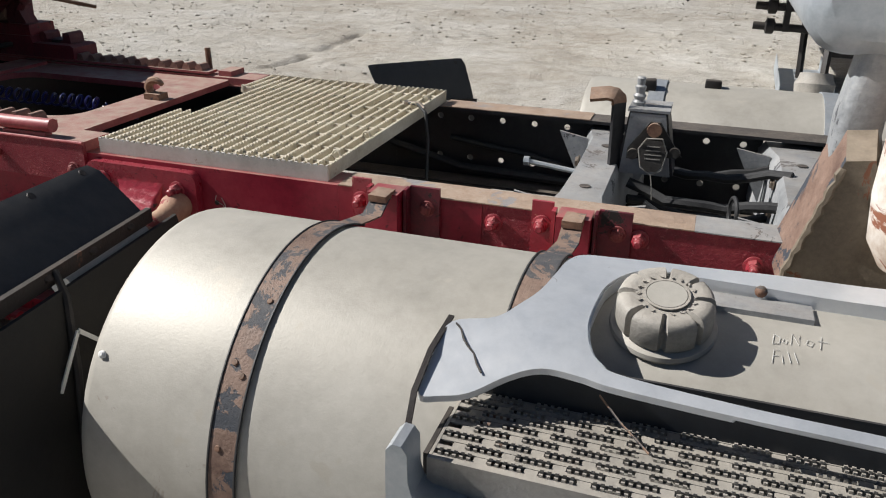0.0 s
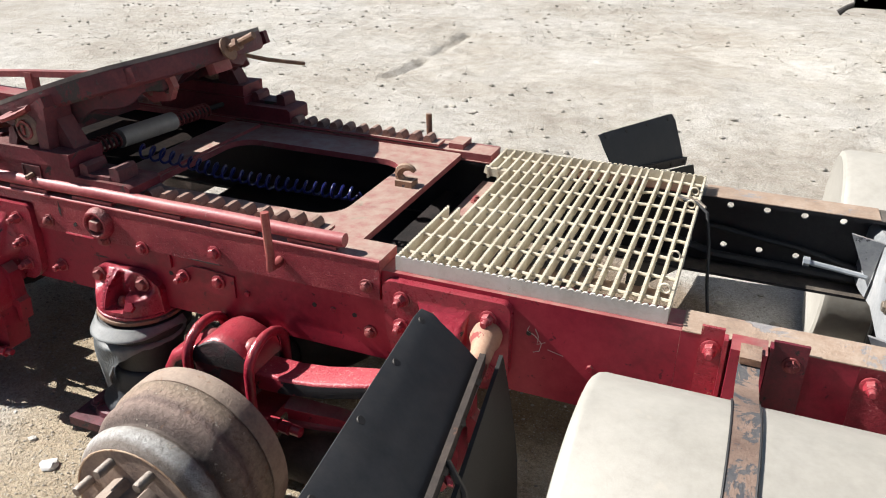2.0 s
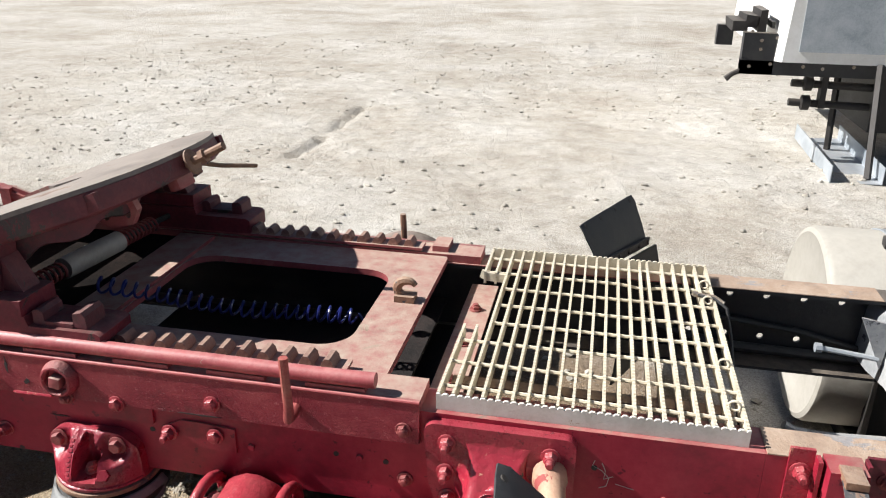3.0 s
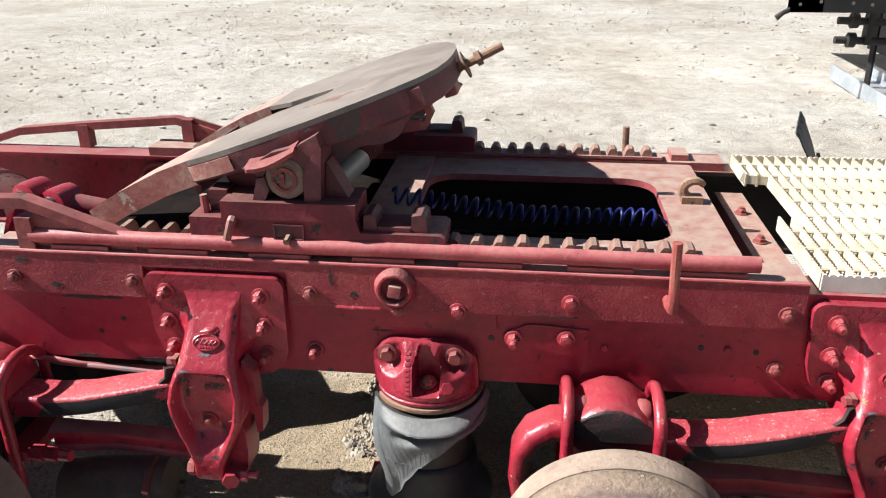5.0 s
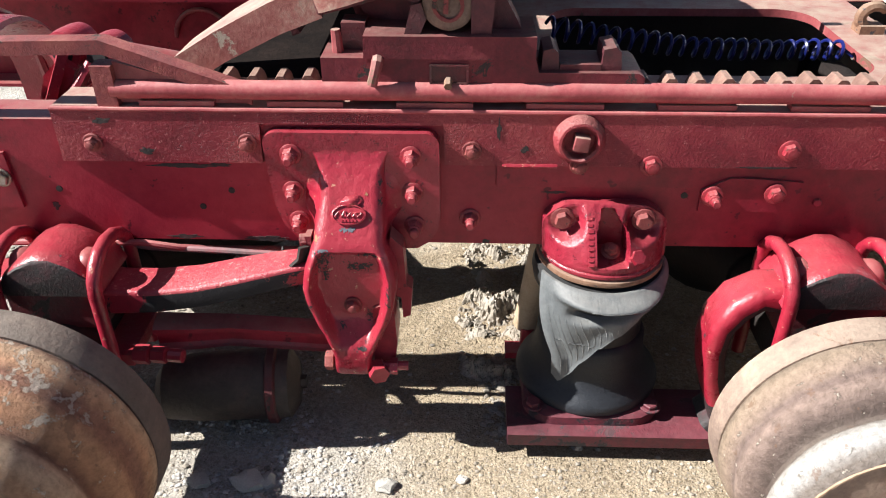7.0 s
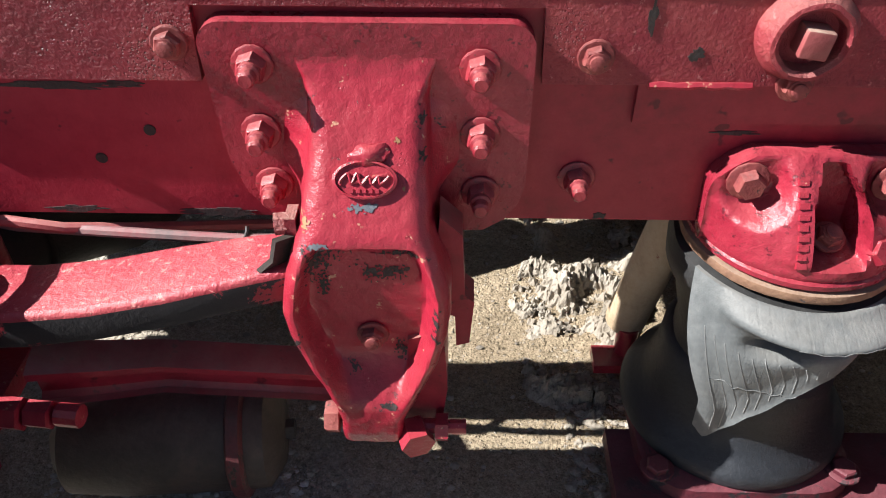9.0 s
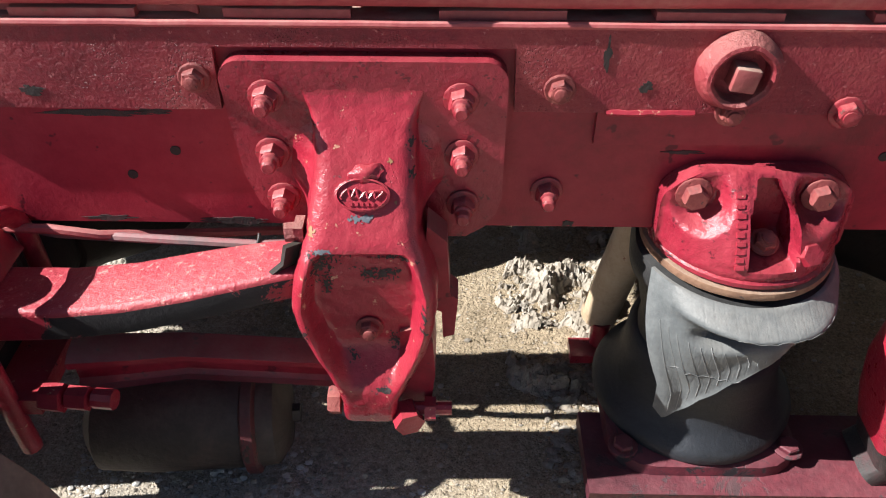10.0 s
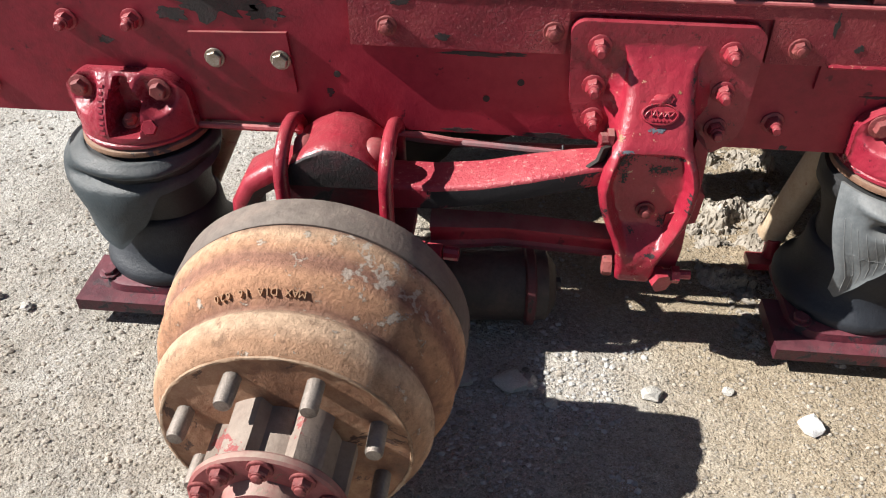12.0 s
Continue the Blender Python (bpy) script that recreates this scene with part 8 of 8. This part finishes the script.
bm = BM(); sweep(bm, [(1.474, -0.026, 0.552), (1.476, -0.05, 0.551), (1.480, -0.070, 0.550), (1.486, -0.10, 0.549), (1.495, -0.19, 0.548)], [0.034, 0.035, 0.028, 0.024, 0.023], 18)
pipe = part("hanger_pipe", bm, PIPE_RED, flap_near, "tan pipe socket with flaking red paint")
bm = BM(); rod(bm, (1.4950, -0.1905, 0.548), (1.520, -0.450, 0.5450), 0.0222, 18)
part("hanger_tube", bm, GALV, flap_near, "galvanised tube that carries the flap")
bm = BM(); rod(bm, (1.500, -0.300, 0.548), (1.462, -0.305, 0.540), 0.006, 8); revolve(bm, [(0.0, 0), (0.012, 0), (0.012, 0.008), (0.0, 0.009)], (1.470, -0.304, 0.542), (-1, 0, -0.2), 6)
part("clamp_screw", bm, RUST, flap_near)
flap_far, _s = mud_flap((1.476, 1.059, 0.690), (1.655, 1.606, 0.638), (1.55, 1.05, 0.56), (1.725, 1.56, 0.47), 0.42, "black mud flap standing up beyond the far rail", False)

# ---- behind the slider: crossmember arch, torque rod bushings, bracing ----
bm = BM()
pr = [(0.42 - 0.25 * math.cos(t), 0.42 + 0.27 * math.sin(t) ** 0.8) for t in [math.pi * k / 20 for k in range(21)]]
loft(bm, [[(-0.96, y, z - 0.014), (-0.955, y, z - 0.004), (-0.935, y, z), (-0.83, y, z), (-0.81, y, z - 0.004), (-0.805, y, z - 0.014), (-0.82, y, z - 0.016), (-0.94, y, z - 0.016)] for y, z in pr])
arch = whole("arched_crossmember", bm, RED_GLOSS, "red arched crossmember between the rails", "crossmember", "crossmembers")
bm = BM(); sweep(bm, [(-0.885, y, z + 0.006) for y, z in pr], 0.014, 8)
part("rib", bm, RED_GLOSS, arch)
bm = BM()
for x in (-0.92, -0.60):
    box(bm, (x, 0.0095, 0.42), (x + 0.10, 0.16, 0.44)); box(bm, (x, 0.70, 0.42), (x + 0.10, 0.8505, 0.44))
box(bm, (-0.70, 0.10, 0.44), (-0.62, 0.76, 0.455))
whole("bracing_plate", bm, RED, "red bracing plates between the rails", "bracing")
tq = thing("torque_rod", (-0.6, 0.40, 0.50), "red torque rod with a rubber-bushed eye", "torque rod")
for x, z in ((-0.665, 0.640), (-0.590, 0.625)):
    bm = BM(); revolve(bm, [(0.026, 0), (0.042, 0.004), (0.044, 0.02), (0.044, 0.06), (0.042, 0.076), (0.026, 0.08)], (x, 0.36, z), (0.25, 1, 0), 20)
    eye = part("eye", bm, RED_GLOSS, tq)
    bm = BM(); revolve(bm, [(0.0, -0.006), (0.024, -0.006), (0.026, 0.0), (0.026, 0.08), (0.0, 0.086)], (x, 0.36, z), (0.25, 1, 0), 16)
    part("bushing", bm, RUBBER, eye)
bm = BM(); sweep(bm, [(-0.55, 0.40, 0.615), (-0.42, 0.42, 0.59), (-0.25, 0.43, 0.56)], [0.034, 0.028, 0.028], 14)
part("rod", bm, RED, tq)
bm = BM(); prism(bm, [(-0.76, 0.45), (-0.70, 0.45), (-0.63, 0.61), (-0.66, 0.635), (-0.70, 0.60)], "y", 0.325, 0.350); soften(bm, 0.004)
part("pivot_bracket", bm, RED_GLOSS, tq)
bm = BM(); sweep(bm, [(-0.735, 0.30, 0.47), (-0.69, 0.32, 0.56), (-0.655, 0.345, 0.645)], None, flat=(0.022, 0.010))
part("brace", bm, RED_GLOSS, tq)
bm = BM(); sweep(bm, [(-0.70, 0.28, 0.48), (-0.64, 0.31, 0.56), (-0.60, 0.345, 0.62)], 0.013, 8)
part("brace", bm, RED_GLOSS, tq)
bm = BM(); sweep(bm, [(-0.52 + 0.075 * math.cos(t), 0.842, 0.50 + 0.075 * math.sin(t) + 0.02) for t in [radians(a) for a in range(20, 181, 16)]], 0.006, 8)
whole("cable_loop", bm, RED_FADED, "thin red-brown hose loop on the inner side of the rail", "hose loop")
# brake lines seen under the rail
OLD_PIPE = mat("grey_pipe_with_red_overspray", [(0.15, 0.12, 0.12), (0.24, 0.14, 0.14), (0.30, 0.10, 0.11)], 22.0, (0.5, 0.7), bump=0.2)
for pts, m_ in (([(-0.95, -0.005, 0.392), (-0.70, -0.012, 0.394), (-0.48, -0.02, 0.4035), (-0.40, -0.02, 0.403), (-0.34, -0.02, 0.394), (-0.28, 0.01, 0.372), (-0.10, 0.05, 0.35), (0.2, 0.10, 0.36)], TUBE_RED), ([(-0.9, 0.05, 0.372), (-0.5, 0.03, 0.374), (-0.40, -0.005, 0.384), (-0.28, -0.02, 0.389), (-0.20, -0.02, 0.384), (-0.142, -0.02, 0.381), (-0.095, -0.02, 0.383)], OLD_PIPE)):
    bm = BM(); sweep(bm, pts, 0.0062, 8)
    line_ob = whole("brake_line", bm, m_, "thin painted brake line hanging under the rail", "brake line", "brake lines")
    if m_ is OLD_PIPE:
        bm = BM(); sweep(bm, [(-0.143, -0.0265, 0.376), (-0.143, -0.028, 0.381), (-0.143, -0.024, 0.388), (-0.143, -0.016, 0.389), (-0.143, -0.012, 0.393)], 0.0022, 6)
        part("clip", bm, RUBBER, line_ob, "small dark clip")

# lower shock absorber behind the front air spring and its red lug
sh = thing("shock_absorber", (0.34, 0.13, 0.10), "tan tubular shock absorber behind the air spring", "shock absorber", "shock absorbers")
bm = BM(); rod(bm, (0.340, 0.165, 0.085), (0.368, 0.095, 0.40), 0.030, 16); soften(bm, 0.004)
part("tube", bm, TAN_PIPE, sh)
bm = BM(); box(bm, (0.292, 0.108, 0.028), (0.352, 0.150, 0.044)); revolve(bm, [(0.0, 0.0), (0.016, 0.0), (0.016, 0.045), (0.0, 0.045)], (0.341, 0.140, 0.044), (0, 0.1, 1), 12); soften(bm, 0.004)
part("lug", bm, RED_GLOSS, sh)
sh2 = thing("shock_absorber", (-0.88, 0.15, 0.10), "tan-red tubular shock absorber leaning behind the air spring", "shock absorber", "shock absorbers")
bm = BM(); rod(bm, (-0.905, 0.15, 0.115), (-0.770, 0.13, 0.375), 0.021, 16); soften(bm, 0.004)
part("tube", bm, PIPE_RED, sh2)
bm = BM(); box(bm, (-0.950, 0.135, 0.095), (-0.890, 0.165, 0.118)); soften(bm, 0.004)
part("lug", bm, RED, sh2)


# ---- the other truck far off ----
far = thing("parked_truck", (4.4, 5.0, 0.0), "white truck with a bare black frame end across the yard", "truck")
FX, FY = 2.46, 4.65
bm = BM()
loft(bm, [[(x, y, z) for x, z in [(FX + 0.22 - s, 0.745), (FX + 6, 0.745), (FX + 6, 2.6), (FX + 0.32 - s, 2.6)]] for y, s in ((FY - 0.05, -0.04), (FY, 0.0), (FY + 0.5, 0.0), (FY + 2.2, 0.0))])
soften(bm, 0.03)
part("cab", bm, WHITE, far, "white cab body")
bm = BM(); box(bm, (FX + 0.36, FY - 0.058, 0.82), (FX + 2.4, FY - 0.051, 2.5)); soften(bm, 0.003)
part("side_door", bm, GALV, far, "pale blue-grey side locker door")
for x0, x1, z0, z1, y0 in ((FX, FX + 6, 0.645, 0.742, FY + 0.02), (FX, FX + 0.22, 0.645, 0.93, FY + 0.02), (FX - 0.12, FX + 0.0, 0.78, 0.93, FY + 0.55)):
    bm = BM(); box(bm, (x0, y0, z0), (x1, y0 + 0.09, z1)); soften(bm, 0.006)
    part("frame_rail", bm, BLACK, far)
for x, z in ((0.06, 0.86), (0.12, 0.98), (0.12, 1.04), (0.05, 1.10), (0.20, 0.88), (0.42, 0.87), (0.55, 0.86), (0.22, 1.06), (0.75, 0.88)):
    bm = BM(); revolve(bm, [(0.012, 0), (0.012, 0.002), (0.0, 0.002)], (FX + x, FY + 0.0199, z - 0.16), (0, -1, 0), 10)
    part("frame_bolt", bm, ZINC, far)
for k in range(4):
    bm = BM(); box(bm, (FX - 0.08 + 0.09 * k, FY + 0.10, 0.93 + 0.03 * (k % 2)), (FX + 0.03 + 0.06 * k, FY + 0.5, 1.0 + 0.04 * (k % 3))); rough_up(bm, 0.012, 9); soften(bm, 0.01)
    part("frame_fitting", bm, DARK_STEEL, far)
bm = BM(); sweep(bm, [(FX + 0.02, FY + 0.06, 0.665), (FX - 0.04, FY + 0.05, 0.64), (FX - 0.085, FY + 0.05, 0.60)], [0.02, 0.018, 0.024], 8)
part("hook_end", bm, DARK_STEEL, far)
for z in (0.57, 0.43):
    bm = BM(); rod(bm, (FX + 0.40, FY + 0.2, z), (FX + 1.6, FY + 0.2, z - 0.03), 0.028, 12); revolve(bm, [(0.03, 0), (0.055, 0.01), (0.055, 0.06), (0.03, 0.07)], (FX + 0.48, FY + 0.2, z), (1, 0, 0), 12)
    part("axle_bar", bm, DARK_STEEL, far)
bm = BM(); box(bm, (FX + 0.60, FY + 0.15, 0.40), (FX + 0.64, FY + 0.24, 0.645)); box(bm, (FX + 0.95, FY + 0.12, 0.25), (FX + 5, FY + 1.0, 0.645)); soften(bm, 0.01)
part("underbody", bm, DARK_STEEL, far)
st = thing("loading_step", (3.25, 4.65, 0.0), "galvanised steel channel step on two thin posts", "step")
bm = BM()
rows = []
for f_ in (0.0, 1.0):
    a, c = Vector((3.10, 5.50, 0.02)), Vector((3.06, 4.17, 0.02))
    p = a.lerp(c, f_)
    rows.append([p + Vector(q) for q in ((0, 0, 0.12), (0, 0, 0), (0.34, 0.03, 0), (0.34, 0.03, 0.12), (0.335, 0.03, 0.12), (0.335, 0.03, 0.006), (0.006, 0, 0.006), (0.006, 0, 0.12))])
loft(bm, rows)
part("channel", bm, GALV, st)
for p, q in (((3.26, 5.12, 0.03), (3.22, 5.05, 0.66)), ((3.33, 4.30, 0.03), (3.36, 4.60, 0.75))):
    bm = BM(); sweep(bm, [p, q], None, flat=(0.018, 0.018))
    part("post", bm, DARK_STEEL, st)

# ---- stones and clods ----
def stone_mesh(name, r, seed, m_):
    bm = BM()
    bmesh.ops.create_icosphere(bm, subdivisions=2, radius=r)
    for v in bm.verts:
        k = 1 + 0.55 * noise.noise(v.co * (1.3 / r) + Vector((seed * 3.1, seed, 0)))
        v.co = Vector((v.co.x * k * 1.15, v.co.y * k, v.co.z * k * 0.62))
    return finish(bm, name, m_, 25)


STONES = [stone_mesh("stone", 1.0, s, STONE) for s in range(5)]
for x, y, r, kk in ((-1.36, -0.37, 0.030, 0), (-1.27, -0.33, 0.018, 1), (-0.205, -0.24, 0.026, 2), (-0.17, -0.235, 0.016, 3), (0.054, -0.24, 0.018, 4), (-1.38, -0.12, 0.017, 1), (-1.30, -0.11, 0.014, 3), (0.02, -0.57, 0.026, 0),
                    (-0.30, -0.24, 0.018, 2), (0.20, -0.22, 0.010, 2), (-1.22, -0.13, 0.012, 4), (0.47, -0.49, 0.012, 1), (0.43, -0.13, 0.010, 0), (-1.32, -0.50, 0.013, 2), (0.58, -0.42, 0.014, 3), (-0.13, -0.28, 0.012, 0)):
    ob = new("stone", STONES[kk])
    ob.matrix_basis = Matrix.Translation((x, y, r * 0.3)) @ Matrix.Rotation(kk * 1.7 + x, 4, "Z") @ Matrix.Scale(r, 4)
    tagged(ob, "pale angular stone lying on the dirt", "stone", "loose stones")
ob = new("stone", stone_mesh("white_stone", 1.0, 9, CHALKSTONE))
ob.matrix_basis = Matrix.Translation((0.333, -0.288, 0.006)) @ Matrix.Scale(0.021, 4)
tagged(ob, "white chalky stone lying on the dirt", "stone", "loose stones")
rnd = random.Random(4)


def scatter(name, count, area, size, m_, label, category, keep=lambda x, y: True):
    vs, fs = [], []
    base = BM()
    bmesh.ops.create_icosphere(base, subdivisions=1, radius=1.0)
    bv = [v.co.copy() for v in base.verts]
    bf = [[v.index for v in f.verts] for f in base.faces]
    base.free()
    lumps = [[1 + 0.5 * noise.noise(c * 1.4 + Vector((s * 1.3, 0, 0))) for c in bv] for s in range(40)]
    for _ in range(count):
        x, y = rnd.uniform(area[0], area[1]), rnd.uniform(area[2], area[3])
        if not keep(x, y):
            continue
        r = size[0] + (size[1] - size[0]) * rnd.random() ** 7
        k, rot = len(vs), rnd.random() * 6.28
        ca, sa = math.cos(rot), math.sin(rot)
        z = ground_height(x, y)
        lump = lumps[_ % 40]
        for c, q in zip(bv, lump):
            q *= r
            vs.append((x + (c.x * ca - c.y * sa) * q * 1.2, y + (c.x * sa + c.y * ca) * q, z + c.z * q * 0.65 + r * 0.2))
        fs += [[k + i for i in f] for f in bf]
    me = bpy.data.meshes.new(name)
    me.from_pydata(vs, [], fs)
    me.materials.append(m_)
    tagged(new(name, me), label, category, kind="stuff")


GRAVEL = mat("loose_gravel", [(0.24, 0.205, 0.165), (0.34, 0.30, 0.25), (0.43, 0.395, 0.34)], 35.0, (0.85, 0.95), bump=0.3, bscale=200, per_island=0.8)
scatter("gravel", 30000, (-2.0, 1.6, -1.0, 0.9), (0.0007, 0.0065), GRAVEL, "fine pale gravel scattered round the truck", "gravel", lambda x, y: not (-0.10 < x < 0.85 and y > -0.42 or math.hypot(x - 1.42, y - 0.95) < 0.9) or (x * 7919 + y * 104729) % 1.0 < 0.25)
PALE_GRIT = mat("pale_tan_grit", [(0.27, 0.23, 0.18), (0.37, 0.325, 0.265), (0.46, 0.42, 0.355)], 35.0, (0.85, 0.95), bump=0.2, bscale=200, per_island=0.7)
LIME_GRIT = mat("white_lime_grit", [(0.36, 0.345, 0.32), (0.46, 0.445, 0.42), (0.55, 0.535, 0.51)], 35.0, (0.85, 0.95), bump=0.2, bscale=200, per_island=0.5)
scatter("grit", 26000, (-1.25, 1.0, -0.75, 0.25), (0.0011, 0.0045), PALE_GRIT, "fine tan grit lying thick beside the axles", "gravel", lambda x, y: not (-0.05 < x < 0.85 and y > -0.16) or (x * 7919 + y * 104729) % 1.0 < 0.18)
scatter("lime_grit", 6500, (-0.46, 0.10, -0.48, -0.02), (0.0010, 0.0060), LIME_GRIT, "white crushed lime spilt beside the axle", "gravel", lambda x, y: math.hypot(x + 0.20, y + 0.25) + 0.22 * noise.noise(Vector((x * 8, y * 8, 2))) < 0.20)
YARD_STONE = mat("dusty_yard_stone", [(0.24, 0.215, 0.18), (0.34, 0.315, 0.27), (0.43, 0.405, 0.36)], 20.0, (0.85, 0.95), bump=0.3, bscale=150, per_island=0.35)
scatter("far_gravel", 14000, (-5.0, 8.0, 0.9, 11.0), (0.0025, 0.022), YARD_STONE, "loose stones scattered over the yard", "gravel", lambda x, y: noise.noise(Vector((x * 0.5, y * 0.7, 3))) > -0.15)

def clod_heap(x0, x1, y0, y1, cell):
    """A crumbled crust of dry soil: a fine height field, cut away where it thins out."""
    nx_, ny_ = int((x1 - x0) / cell), int((y1 - y0) / cell)
    hs, vs, fs = {}, [], []
    for j in range(ny_ + 1):
        for i in range(nx_ + 1):
            x, y = x0 + i * cell, y0 + j * cell
            p = Vector((x, y, 0.0))
            where = 0.5 + 0.9 * noise.noise(p * 8.0 + Vector((0, 0, 7))) - 0.9 * (abs(x - 0.31) / 0.13) ** 4 - 0.5 * (abs(y - 0.34) / 0.32) ** 6
            lumps = 0.55 * max(0.0, noise.noise(p * 17 + Vector((2, 0, 4))) + 0.12) + 0.22 * abs(noise.noise(p * 52 + Vector((3, 1, 0)))) + 0.14 * noise.noise(p * 120) + 0.10 * noise.noise(p * 230)
            h = min(1.0, max(0.0, where * 1.8)) * 0.085 * max(0.0, lumps) - 0.0045
            vs.append((x + 0.004 * noise.noise(p * 110), y + 0.004 * noise.noise(p * 110 + Vector((5, 0, 0))), ground_height(x, y) + h))
            hs[i, j] = h
    for j in range(ny_):
        for i in range(nx_):
            if max(hs[i, j], hs[i + 1, j], hs[i, j + 1], hs[i + 1, j + 1]) > 0.0:
                k = j * (nx_ + 1) + i
                fs.append((k, k + 1, k + nx_ + 2, k + nx_ + 1))
    me = bpy.data.meshes.new("clod_heap")
    me.from_pydata(vs, [], fs)
    me.materials.append(HEAP)
    tagged(new("clod_heap", me), "crumbly pale crust of dried soil by the air spring", "clods", kind="stuff")


HEAP = mat("pale_dried_soil", [(0.20, 0.17, 0.13), (0.32, 0.28, 0.23), (0.46, 0.425, 0.37)], 16.0, (0.85, 0.95), bump=1.0, bscale=120)
clod_heap(0.15, 0.47, 0.04, 0.66, 0.0032)
scatter("crusty_clods", 900, (0.22, 0.42, 0.06, 0.62), (0.0012, 0.009), HEAP, "small crumbs of dried soil by the air spring", "clods", lambda x, y: noise.noise(Vector((x * 9, y * 9, 7))) > -0.2)
scatter("crumbs", 500, (0.24, 0.34, -0.10, 0.10), (0.0015, 0.010), HEAP, "crumbly pale clods beside the air spring plate", "clods")
